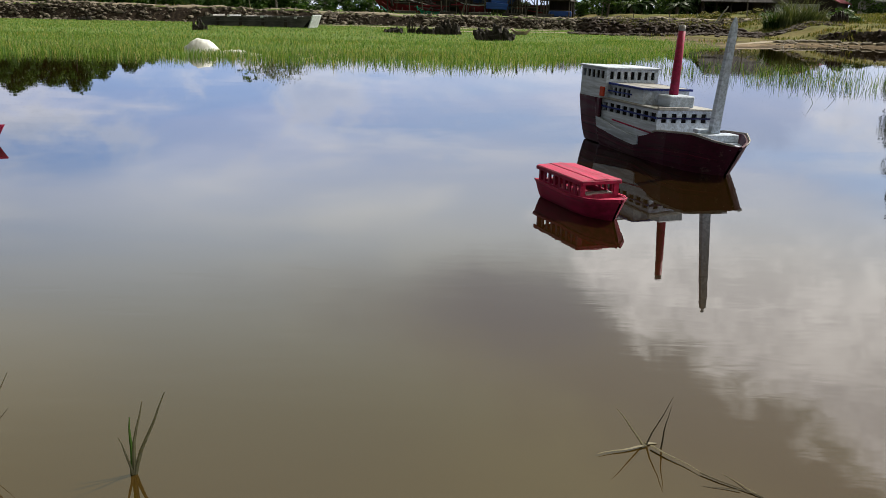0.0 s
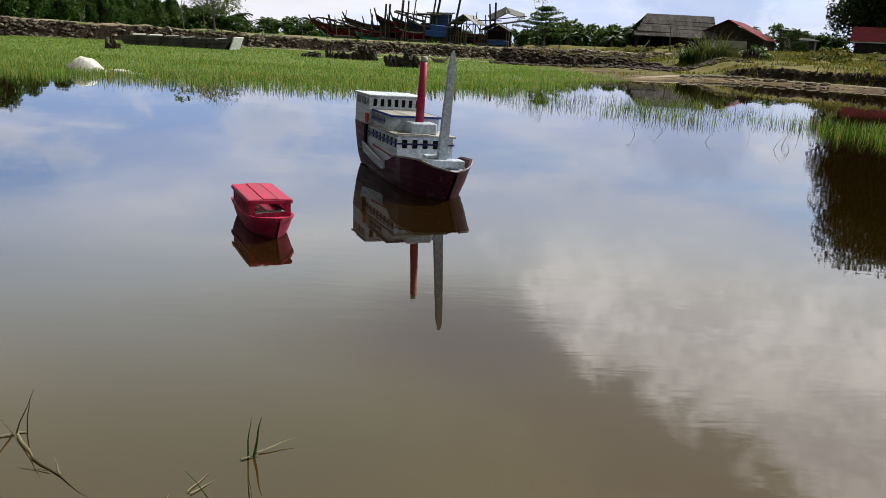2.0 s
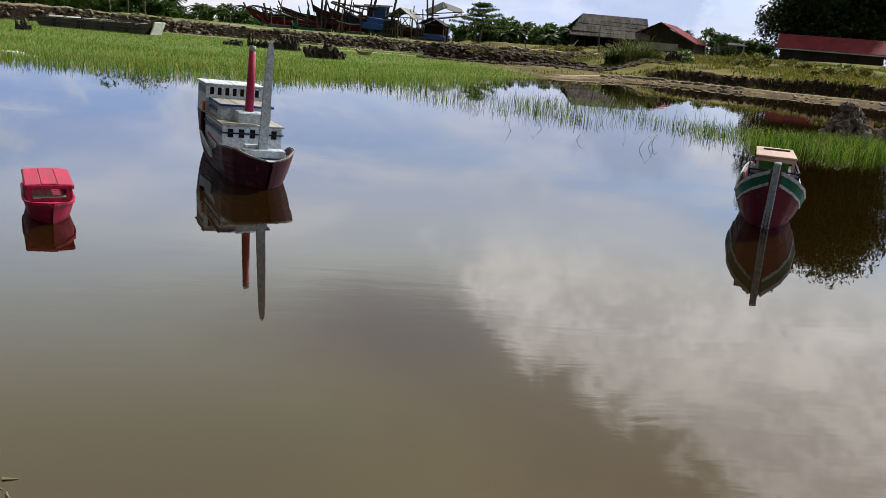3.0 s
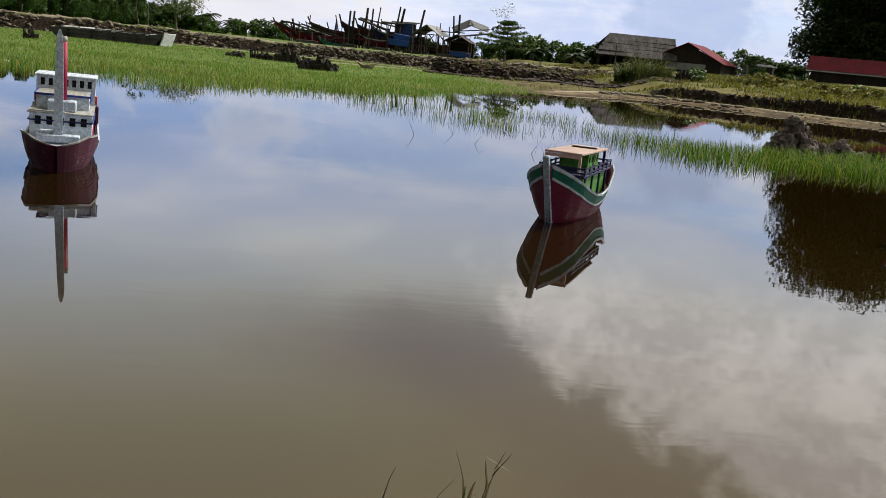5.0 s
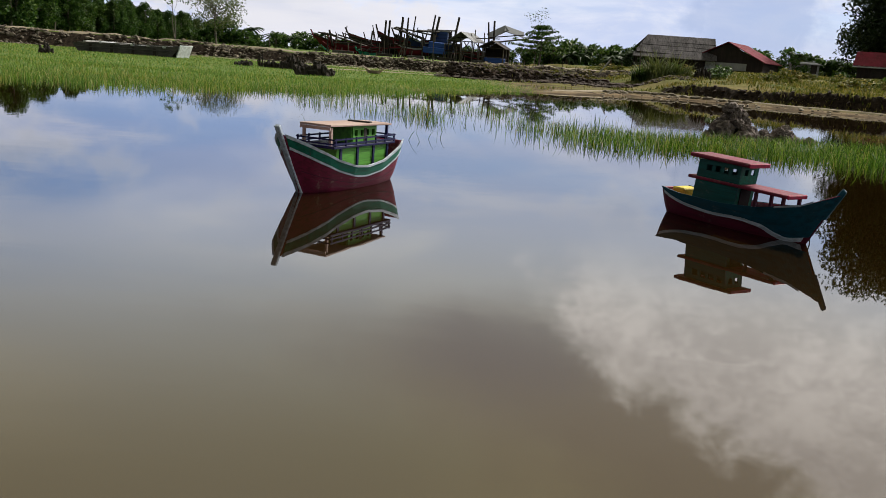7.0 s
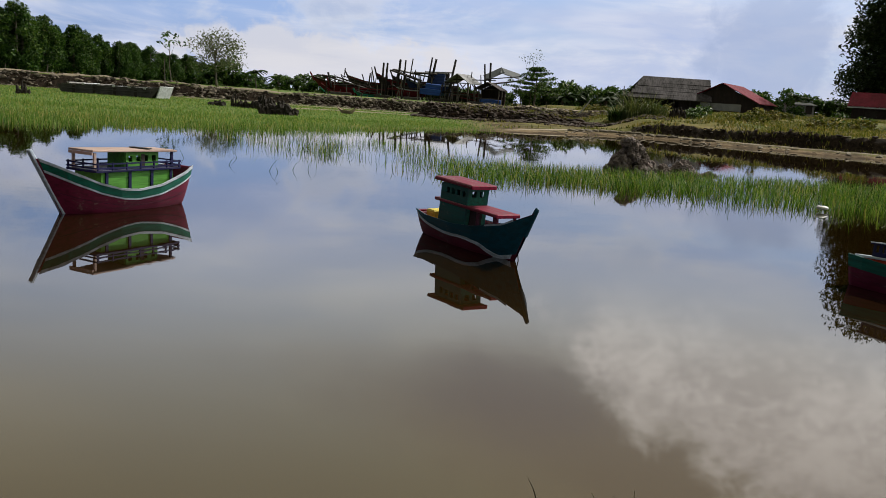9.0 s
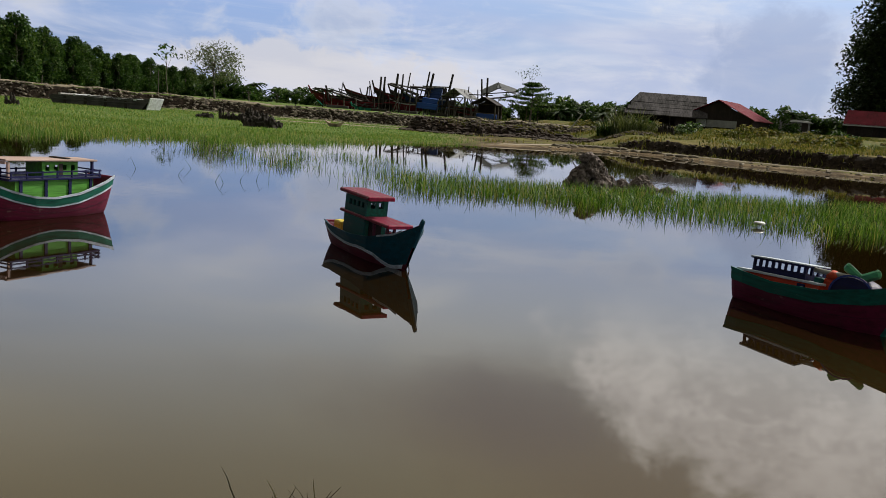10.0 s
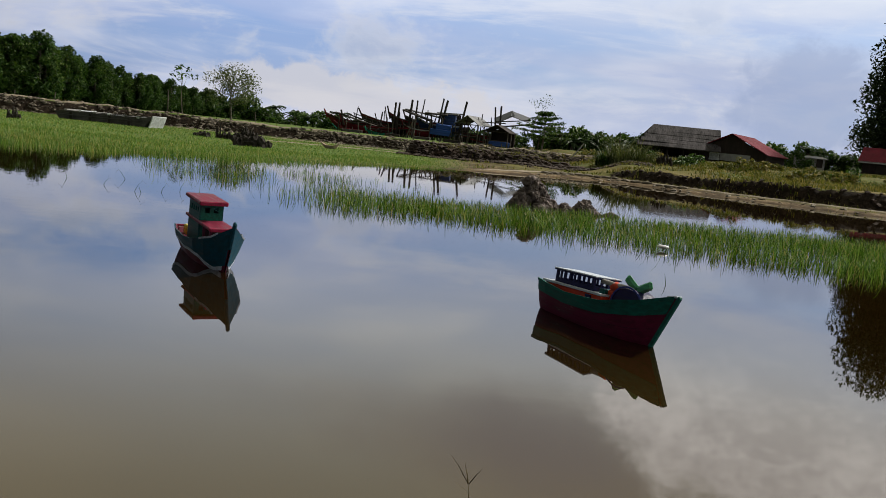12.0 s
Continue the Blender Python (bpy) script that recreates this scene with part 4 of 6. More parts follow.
def passenger_ship(m):
    ship = thing("model_passenger_ship", m, "wooden model passenger ship, white decks on a dark maroon hull, afloat", "model boat", "model boats on the pond")
    L = 1.95
    at = lambda x: (x + 1.70) / L
    sheer = [(0, 0.375), (at(-1.36), 0.375), (at(-1.33), 0.225), (at(-0.95), 0.175), (at(-0.66), 0.15), (at(-0.5), 0.19), (at(-0.36), 0.24), (at(0.0), 0.265), (1, 0.215)]
    half = [(0, 0.235), (0.08, 0.25), (0.5, 0.275), (0.75, 0.265), (0.86, 0.225), (0.94, 0.145), (0.98, 0.075), (1, 0.012)]
    h = Hull(L, half, sheer, [(0, -0.07), (0.9, -0.08), (1, -0.05)], 0.17, 0.04, 0.17)
    up = lambda bm: placed(bm, Matrix.Translation((0.25, 0, 0)))
    part("hull", up(h.shell(0.016, 60, 6)), DARK_MAROON, ship, "dark maroon planked hull with worn paint")
    part("deck", up(h.deck([(0, 0.19), (at(-0.7), 0.13), (at(-0.4), 0.19), (1, 0.20)], 0.02, 0.985)), GREY_WHITE, ship)
    for side in (1, -1):
        part("bulwark_board", up(h.strip([(0, 0.74), (1, 0.74)], [(0, 1.03), (1, 1.03)], side, 0.010, at(-1.31), at(-0.60), 12)), WHITE, ship, "white board along the low deck edge")
        part("plank_seam", up(h.strip([(0, 0.50), (1, 0.58)], [(0, 0.515), (1, 0.595)], side, 0.003, 0.01, 0.97)), MAROON, ship)
        part("bow_rail", up(h.strip([(0, 0.985), (1, 0.985)], [(0, 1.03), (1, 1.03)], side, 0.006, at(-0.42), 0.99, 14)), PLANK, ship, "worn pale rail along the bow")
    # lower, middle and upper cabins
    def cabin(name, x0, x1, hw, z0, z1, w0, w1, side_span, side_n, front_span, front_n, gap):
        body = new(name)
        body.parent = ship
        for side in (1, -1):
            bm = window_wall(x1 - x0, z0, z1, side_span[0] - x0, side_span[1] - x0, side_n, w0, w1, gap)
            part("side_wall", placed(bm, pose(x0, side * (hw - 0.006), 0)), WHITE, body)
        for x, n in ((x1, front_n), (x0, 0)):
            if n:
                bm = window_wall(2 * hw - 0.024, z0, z1, front_span, 2 * hw - 0.024 - front_span, n, w0, w1, gap * 1.3)
            else:
                bm = box((hw - 0.012, 0, (z0 + z1) / 2), (2 * hw - 0.024, 0.012, z1 - z0))
            part("end_wall", placed(bm, pose(x - 0.006 if x == x1 else x + 0.006, -hw + 0.012, 0, 0, 0, 90)), WHITE, body)
        # added filler block, its black stands for the shade behind the windows
        part("inside", box(((x0 + x1) / 2, 0, (z0 + z1) / 2), (x1 - x0 - 0.05, 2 * hw - 0.05, z1 - z0 - 0.01)), INSIDE, body, "near-black block added in the cabin to stand for its unlit inside")
        return body
    one = cabin("lower_cabin", -1.30, -0.45, 0.225, 0.14, 0.375, 0.283, 0.350, (-1.28, -0.47), 8, 0.025, 5, 0.030)
    two = cabin("middle_cabin", -1.26, -0.72, 0.195, 0.385, 0.495, 0.412, 0.475, (-1.25, -0.92), 5, 0.03, 0, 0.020)
    top = cabin("bridge", -1.69, -1.25, 0.235, 0.375, 0.612, 0.530, 0.592, (-1.67, -1.29), 5, 0.02, 7, 0.022)
    for body, x0, x1, hw, z, n, mat in ((one, -1.33, -0.42, 0.24, 0.381, 3, PLANK), (two, -1.28, -0.70, 0.21, 0.501, 3, PLANK), (top, -1.715, -1.225, 0.25, 0.619, 2, WHITE)):
        wd = 2 * hw / n
        for i in range(n):
            part("roof_board", box(((x0 + x1) / 2, -hw + wd * (i + 0.5), z + 0.0015 * (i % 2)), (x1 - x0 - 0.006 * (i % 2), wd - 0.003, 0.013), (0, 0, 0), 0.002), mat, body)
    for side in (1, -1):
        part("blue_rail", box((-0.875, side * 0.234, 0.318), (0.85, 0.012, 0.011)), BLUE, one, "dark blue rail across the windows")
        part("blue_rail", box((-1.07, side * 0.203, 0.443), (0.36, 0.012, 0.010)), BLUE, two, "dark blue rail across the windows")
        part("blue_edge", box((-0.99, side * 0.206, 0.501), (0.58, 0.010, 0.016)), BLUE, two, "blue painted roof edge")
        part("red_stripe", box((-0.80, side * 0.228, 0.215), (0.60, 0.010, 0.010), (0, 2.5, 0)), CRIMSON, one)
        part("red_locker", box((-1.285, side * 0.237, 0.43), (0.06, 0.03, 0.075), (0, 0, 0), 0.003), ORANGE, top, "orange-red painted locker")
        part("aft_panel", box((-1.30, side * 0.255, 0.30), (0.05, 0.02, 0.15), (0, 0, 0), 0.003), DARK_MAROON, ship)
    part("blue_rail", box((-0.441, 0, 0.318), (0.014, 0.45, 0.011)), NAVY, one, "dark blue rail across the windows")
    part("blue_edge", box((-0.700, 0, 0.501), (0.010, 0.42, 0.016)), BLUE, two, "blue painted roof edge")
    part("roof_rail", box((-0.44, -0.10, 0.392), (0.03, 0.26, 0.012), (0, 0, 0), 0.003), PLANK, one)
    part("hatch", box((-0.585, 0.0, 0.430), (0.17, 0.21, 0.085), (0, 0, 0), 0.008), GREY_WHITE, ship, "grey-white hatch block under the stack")
    part("stern_board", box((-1.700, 0, 0.20), (0.022, 0.34, 0.26), (0, -3, 0), 0.004), GREY_WHITE, ship, "pale upright board across the stern")
    for side in (1, -1):
        for k in range(4):
            part("plank_line", up(h.strip([(0, 0.16 + 0.15 * k), (1, 0.20 + 0.15 * k)], [(0, 0.168 + 0.15 * k), (1, 0.208 + 0.15 * k)], side, 0.002, 0.01, 0.95)), INSIDE, ship, "dark open seam between hull planks")
    stack = part("funnel", rod((-0.625, 0.0, 0.472), (-0.615, 0.0, 0.935), 0.034, 0.027, 12), CRIMSON, ship, "tall red-painted round smoke stack, streaked", True)
    part("cap", rod((-0.615, 0.0, 0.933), (-0.614, 0.0, 0.972), 0.0275, 0.024, 12), PLANK, stack, "bare grey wood top", True)
    part("mast_foot", box((-0.05, 0, 0.235), (0.12, 0.30, 0.055), (0, 0, 0), 0.005), GREY_WHITE, ship)
    part("mast_foot_block", box((-0.10, -0.07, 0.275), (0.06, 0.12, 0.025), (0, 0, 0), 0.004), GREY_WHITE, ship)
    bm = bmesh.new()
    rings = []
    for z, wx, wy, dx in ((0.25, 0.022, 0.033, -0.075), (0.60, 0.019, 0.029, -0.04), (0.92, 0.015, 0.024, -0.008), (0.985, 0.012, 0.019, -0.002), (1.035, 0.003, 0.007, 0.002)):
        rings.append([bm.verts.new((dx + sx * wx, sy * wy, z)) for sx, sy in ((-1, -1), (1, -1), (1, 1), (-1, 1))])
    for a, b in zip(rings, rings[1:]):
        for k in range(4):
            bm.faces.new((a[k], a[(k + 1) % 4], b[(k + 1) % 4], b[k]))
    bm.faces.new(rings[0][::-1])
    bm.faces.new(rings[-1])
    part("mast", bm, GREY_WHITE, ship, "tall pointed grey-white wooden mast")
    return ship


def red_ferry(name, m, label, roof=True):
    boat = thing(name, m, label, "model boat", "model boats on the pond")
    L = 0.74
    half = [(0, 0.120), (0.1, 0.128), (0.6, 0.132), (0.78, 0.118), (0.9, 0.075), (0.97, 0.03), (1, 0.008)]
    h = Hull(L, half, [(0, 0.105), (0.5, 0.095), (0.85, 0.110), (1, 0.125)], [(0, -0.04), (1, -0.04)], 0.09, 0.03, 0.20)
    part("hull", h.shell(0.012, 30, 5), CRIMSON, boat, "crimson painted wooden hull", True)
    part("deck", h.deck([(0, 0.075), (0.74, 0.08), (0.8, 0.105), (1, 0.115)], 0.02, 0.985), PINK_RED, boat, "bright pink-red deck")
    for side in (1, -1):
        part("rub_rail", h.strip([(0, 0.92), (1, 0.92)], [(0, 1.02), (1, 1.02)], side, 0.006), PINK_RED, boat)
    if roof:
        for side in (1, -1):
            bm = window_wall(0.48, 0.075, 0.180, 0.02, 0.46, 8, 0.108, 0.165, 0.022, 0.010)
            part("cabin_side", placed(bm, pose(-0.70, side * 0.112, 0)), CRIMSON, boat)
        part("cabin_front", placed(window_wall(0.214, 0.075, 0.180, 0.02, 0.194, 1, 0.112, 0.165, 0.02, 0.010), pose(-0.225, -0.107, 0, 0, 0, 90)), CRIMSON, boat)
        part("cabin_back", placed(window_wall(0.214, 0.075, 0.180, 0.02, 0.194, 2, 0.108, 0.165, 0.03, 0.010), pose(-0.695, -0.107, 0, 0, 0, 90)), CRIMSON, boat)
        part("seat_plank", box((-0.25, 0, 0.112), (0.05, 0.17, 0.008), (0, 0, 6)), PLANK, boat, "pale stick lying across the front opening")
        for i in (-1, 0, 1):
            part("roof_plank", box((-0.465, i * 0.082, 0.188 - 0.004 * abs(i)), (0.515, 0.080, 0.014), (-3 * i, 0, 0), 0.003), PINK_RED, boat, "lighter pink-red roof plank")
        for side in (1, -1):
            part("eave", box((-0.465, side * 0.121, 0.175), (0.515, 0.010, 0.020), (0, 0, 0), 0.002), CRIMSON, boat)
        part("eave", box((-0.206, 0, 0.177), (0.010, 0.235, 0.020), (0, 0, 0), 0.002), CRIMSON, boat)
    return boat


def cargo_boat(m):
    boat = thing("model_cargo_boat", m, "wooden model cargo boat, maroon hull, green cabin and white-edged green strake", "model boat", "model boats on the pond")
    L = 1.52
    half = [(0, 0.16), (0.08, 0.205), (0.3, 0.245), (0.6, 0.25), (0.8, 0.215), (0.9, 0.15), (0.97, 0.06), (1, 0.015)]
    sheer = [(0, 0.345), (0.12, 0.285), (0.28, 0.215), (0.45, 0.185), (0.58, 0.20), (0.72, 0.26), (0.86, 0.35), (1, 0.455)]
    h = Hull(L, half, sheer, [(0, -0.05), (0.15, -0.08), (0.9, -0.08), (1, -0.05)], 0.27, 0.06, 0.28)
    part("hull", h.shell(0.014, 40, 8), MAROON, boat, "maroon planked hull with worn paint", True)
    part("deck", h.deck([(0, 0.20), (0.3, 0.12), (0.7, 0.14), (1, 0.30)], 0.03, 0.93), PLANK, boat)
    lo = [(0, 0.80), (0.3, 0.73), (0.5, 0.70), (0.75, 0.76), (1, 0.84)]
    hi = [(0, 0.97), (1, 0.97)]
    for side in (1, -1):
        part("strake", h.strip(lo, hi, side, 0.005, 0.0, 0.985), SEA_GREEN, boat, "sea-green painted strake")
        part("white_stripe", h.strip([(s, v - 0.045) for s, v in lo], lo, side, 0.008, 0.0, 0.985), WHITE, boat)
        part("white_rail", h.strip([(0, 0.955), (1, 0.965)], [(0, 1.03), (1, 1.02)], side, 0.010, 0.0, 0.985), WHITE, boat)
        part("plank_seam", h.strip([(0, 0.46), (1, 0.48)], [(0, 0.475), (1, 0.495)], side, 0.002, 0.02, 0.96), DARK_MAROON, boat)
    part("bow_post", box((-0.128, 0, 0.245), (0.034, 0.055, 0.63), (0, 30.0, 0), 0.006, 0.85), GREY_WHITE, boat, "tall raked grey-white bow post, paint cracked")
    cab = new("lower_cabin")
    cab.parent = boat
    for side in (1, -1):
        part("side_wall", box((-0.90, side * 0.150, 0.235), (0.78, 0.012, 0.19)), LEAF_GREEN, cab, "bright green cabin wall")
        for x in (-0.56, -0.80, -1.04, -1.26):
            part("post", box((x, side * 0.160, 0.235), (0.026, 0.014, 0.19)), NAVY, cab)
    part("end_wall", box((-0.515, 0, 0.235), (0.012, 0.288, 0.19)), LEAF_GREEN, cab)
    part("end_wall", box((-1.285, 0, 0.235), (0.012, 0.288, 0.19)), LEAF_GREEN, cab)
    part("upper_deck", box((-0.90, 0, 0.342), (0.92, 0.36, 0.020), (0, 0, 0), 0.003), NAVY, boat)
    rail = new("railing")
    rail.parent = boat
    for side in (1, -1):
        for z in (0.368, 0.402):
            part("rail_bar", box((-0.90, side * 0.176, z), (0.92, 0.010, 0.012)), NAVY, rail)
        for i in range(7):
            part("rail_post", box((-0.46 - i * 0.147, side * 0.176, 0.382), (0.012, 0.012, 0.062)), NAVY, rail)
    for x in (-0.445, -1.355):
        for z in (0.368, 0.402):
            part("rail_bar", box((x, 0, z), (0.010, 0.35, 0.012)), NAVY, rail)
    up = new("upper_cabin")
    up.parent = boat
    for side in (1, -1):
        bm = window_wall(0.36, 0.352, 0.487, 0.03, 0.33, 4, 0.405, 0.455, 0.045, 0.010)
        part("side_wall", placed(bm, pose(-1.16, side * 0.105, 0)), LEAF_GREEN, up, "bright green cabin wall with small windows")
        part("door", box((-0.985, side * 0.111, 0.412), (0.04, 0.006, 0.11)), DARK_WOOD, up)
    for x in (-0.80, -1.16):
        part("end_wall", box((x, 0, 0.42), (0.010, 0.20, 0.134)), LEAF_GREEN, up)
    for x in (-0.47, -1.30):
        for side in (1, -1):
            part("roof_post", box((x, side * 0.125, 0.42), (0.020, 0.020, 0.138)), NAVY if x < -1 else PLY, boat)
    part("roof", box((-0.89, 0, 0.498), (0.91, 0.29, 0.016), (0, -1.0, 0), 0.003), PLY, boat, "pinkish weathered plywood roof")
    part("roof_edge", box((-0.438, 0, 0.484), (0.012, 0.28, 0.024)), PLY, boat)
    part("roof_slat", box((-1.05, 0.01, 0.511), (0.05, 0.20, 0.010), (0, 0, 8), 0.002), DARK_WOOD, boat, "dark slat lying on the roof")
    return boat


def trawler(m):
    boat = thing("model_trawler", m, "wooden model trawler, teal topsides over maroon, red-roofed wheelhouse", "model boat", "model boats on the pond")
    L = 1.44
    half = [(0, 0.15), (0.1, 0.175), (0.4, 0.20), (0.65, 0.195), (0.8, 0.155), (0.92, 0.075), (1, 0.010)]
    sheer = [(0, 0.20), (0.15, 0.180), (0.45, 0.180), (0.65, 0.205), (0.85, 0.265), (1, 0.375)]
    h = Hull(L, half, sheer, [(0, -0.06), (0.9, -0.08), (1, -0.06)], 0.24, 0.03, 0.34)
    part("hull", h.shell(0.014, 36, 8), MAROON, boat, "maroon lower hull with worn paint", True)
    line_ = [(0, 0.97), (0.06, 0.86), (0.2, 0.74), (0.35, 0.68), (0.52, 0.69), (0.62, 0.66), (0.72, 0.55), (0.80, 0.40), (0.88, 0.28), (1, 0.26)]
    for side in (1, -1):
        part("topside", h.strip(line_, [(0, 0.985), (1, 0.985)], side, 0.004, 0.01, 0.995, 40), BLUE_TEAL, boat, "blue-teal painted topside planks")
        part("white_stripe", h.strip([(s, v - 0.085) for s, v in line_], line_, side, 0.009, 0.02, 0.97, 40), WHITE, boat, "wavy white painted line")
        part("bow_rail", h.strip([(0, 0.985), (1, 0.985)], [(0, 1.03), (1, 1.03)], side, 0.006, 0.74, 0.90, 10), GREY_WHITE, boat)
        part("gunwale", h.strip([(0, 0.975), (1, 0.975)], [(0, 1.02), (1, 1.02)], side, 0.006, 0.0, 0.74, 20), BLUE_TEAL, boat)
    part("stem", box((-0.052, 0, 0.305), (0.055, 0.036, 0.25), (0, 32, 0), 0.009, 0.7), BLUE_TEAL, boat, "blue-teal horn-shaped stem head")
    part("bow_line", rod((-0.20, 0.02, 0.05), (-0.19, 0.03, -0.05), 0.004), DARK_WOOD, boat)
    part("deck", h.deck([(0, 0.13), (0.6, 0.12), (1, 0.26)], 0.02, 0.95), MAROON, boat)
    part("stern_rail", box((-1.425, 0, 0.19), (0.016, 0.29, 0.016), (0, 0, 0), 0.002), CRIMSON, boat)
    part("stern_box", box((-1.335, 0.0, 0.165), (0.12, 0.17, 0.09), (0, 0, 0), 0.010), YELLOW, boat, "yellow painted box on the stern deck")
    house = new("wheelhouse")
    house.parent = boat
    x0, x1, hw = -1.18, -0.78, 0.090
    lean = Matrix.Translation((x0, 0, 0.12)) @ Matrix.Shear("XY", 4, (0.10, 0.0)) @ Matrix.Translation((-x0, 0, -0.12))
    for side in (1, -1):
        bm = window_wall(x1 - x0, 0.12, 0.462, 0.08, 0.37, 4, 0.385, 0.430, 0.028, 0.012)
        part("side_wall", placed(placed(bm, pose(x0, side * hw, 0)), lean), TEAL, house, "teal wheelhouse wall with small windows")
    part("front_wall", placed(placed(window_wall(0.168, 0.12, 0.462, 0.03, 0.14, 2, 0.385, 0.43, 0.03, 0.012), pose(x1 - 0.006, -0.084, 0, 0, 0, 90)), lean), SEA_GREEN, house)
    part("back_wall", placed(placed(box((0.084, 0, 0.291), (0.168, 0.012, 0.342)), pose(x0 + 0.006, -0.084, 0, 0, 0, 90)), lean), TEAL, house)
    # black panel on the closed wall, standing for the opening's shade
    part("doorway", placed(box((x1 + 0.003, 0, 0.235), (0.008, 0.110, 0.15)), lean), INSIDE, house, "near-black panel painted for the dark opening under the awning")
    part("roof", box((-0.955, 0, 0.480), (0.56, 0.235, 0.030), (0, 1.5, 0), 0.008), ROOF_RED, house, "red painted slab roof, worn at the front edge")
    part("roof_lip", box((-0.674, 0, 0.470), (0.012, 0.225, 0.030), (0, 0, 0), 0.003), CRIMSON, house)
    part("awning", box((-0.785, 0, 0.312), (0.90, 0.215, 0.024), (0, 1.0, 0), 0.006), ROOF_RED, boat, "red painted awning roof round the wheelhouse")
    part("awning_edge", box((-0.332, 0, 0.304), (0.022, 0.21, 0.030), (0, 0, 0), 0.006), CRIMSON, boat)
    for x in (-0.37, -0.60):
        for side in (1, -1):
            part("awning_post", box((x, side * 0.088, 0.212), (0.022, 0.018, 0.19)), DARK_MAROON, boat)
    part("hatch", box((-0.52, 0, 0.14), (0.18, 0.14, 0.05), (0, 0, 0), 0.004), GREY_WHITE, boat)
    return boat


def tug(m):
    boat = thing("model_fishing_boat", m, "wooden model fishing boat, green strake on maroon, navy cabin, paddle blades", "model boat", "model boats on the pond")
    L = 1.32
    half = [(0, 0.155), (0.1, 0.18), (0.45, 0.20), (0.7, 0.185), (0.85, 0.13), (0.95, 0.055), (1, 0.012)]
    sheer = [(0, 0.215), (0.3, 0.182), (0.6, 0.205), (0.85, 0.285), (1, 0.365)]
    h = Hull(L, half, sheer, [(0, -0.06), (0.9, -0.09), (1, -0.07)], 0.18, 0.02, 0.24)
    part("hull", h.shell(0.014, 36, 8), TUG_MAROON, boat, "maroon planked hull", True)
    for side in (1, -1):
        part("strake", h.strip([(0, 0.70), (0.5, 0.69), (1, 0.73)], [(0, 1.02), (1, 1.02)], side, 0.006, 0.0, 0.995), TUG_TEAL, boat, "dark blue-green painted strake")
        part("gunwale", h.strip([(0, 0.97), (1, 0.97)], [(0, 1.04), (1, 1.04)], side, 0.012, 0.0, 0.99), TUG_TEAL, boat)
        part("plank_seam", h.strip([(0, 0.44), (1, 0.46)], [(0, 0.455), (1, 0.475)], side, 0.002, 0.02, 0.96), DARK_MAROON, boat)
    part("stem", box((-0.075, 0, 0.165), (0.030, 0.030, 0.47), (0, 24, 0), 0.006), TUG_TEAL, boat, "dark blue-green stem post")
    part("bow_cap", box((-0.03, 0, 0.368), (0.09, 0.05, 0.014), (0, -12, 0), 0.003), GREY_WHITE, boat)
    part("deck", h.deck([(0, 0.17), (0.6, 0.16), (1, 0.29)], 0.02, 0.96), ORANGE, boat, "red-orange painted deck")
    part("coaming", box((-0.93, 0, 0.234), (0.70, 0.30, 0.018), (0, -2.0, 0), 0.003), WHITE, boat, "white deck edge below the cabin")
    part("coaming_side", box((-0.92, 0, 0.200), (0.67, 0.27, 0.055), (0, -2.0, 0), 0.003), ORANGE, boat)
    part("vent", box((-0.72, -0.132, 0.20), (0.06, 0.03, 0.045), (0, 0, 0), 0.003), NAVY, boat)
    cab = new("cabin")
    cab.parent = boat
    x0, x1, hw = -1.17, -0.72, 0.110
    tilt = pose(-0.92, 0, 0.28, 0, -2.5, 0) @ pose(0.92, 0, -0.28)
    for side in (1, -1):
        bm = window_wall(x1 - x0, 0.225, 0.340, 0.015, 0.435, 8, 0.278, 0.330, 0.018, 0.010)
        part("side_wall", placed(placed(bm, pose(x0, side * hw, 0)), tilt), NAVY, cab, "navy cabin wall with open windows")
    for x in (x0 + 0.006, x1 - 0.006):
        bm = window_wall(0.208, 0.225, 0.340, 0.015, 0.193, 3, 0.278, 0.330, 0.018, 0.010)
        part("end_wall", placed(placed(bm, pose(x, -0.104, 0, 0, 0, 90)), tilt), NAVY, cab)
    part("roof", placed(box((-0.945, 0, 0.349), (0.50, 0.245, 0.010), (0, 0, 0), 0.003), tilt), WHITE, cab, "white painted cabin roof")
    part("roof_edge", placed(box((-0.945, 0, 0.340), (0.495, 0.240, 0.010)), tilt), NAVY, cab)
    part("engine", box((-0.555, 0.01, 0.245), (0.12, 0.15, 0.10), (0, 0, 0), 0.012), ORANGE, boat, "orange-red model engine block")
    part("engine_cap", rod((-0.555, -0.06, 0.30), (-0.555, -0.02, 0.335), 0.04, 0.035, 12), ORANGE, boat, "", True)
    part("pipe", rod((-0.70, -0.05, 0.335), (-0.42, -0.03, 0.335), 0.019, 0.019, 10), PLANK, boat, "grey pipe lying over the engine", True)
    part("crate", box((-0.635, -0.05, 0.262), (0.05, 0.10, 0.05), (0, 0, 0), 0.004), TEAL, boat)
    bm = bmesh.new()
    add_prism(bm, [(0.19 * math.cos(math.pi * k / 12) * 0.85, 0.115 * math.sin(math.pi * k / 12)) for k in range(13)], -0.075, 0.075)
    part("paddle_box", placed(bm, pose(-0.385, 0, 0.225)), NAVY, boat, "rounded navy paddle box")
    bm = bmesh.new()
    add_prism(bm, [(r * math.cos(math.pi * k / 12), 0.82 * r * math.sin(math.pi * k / 12)) for r, ks in ((0.165, range(13)), (0.150, range(12, -1, -1))) for k in ks], -0.082, -0.078)
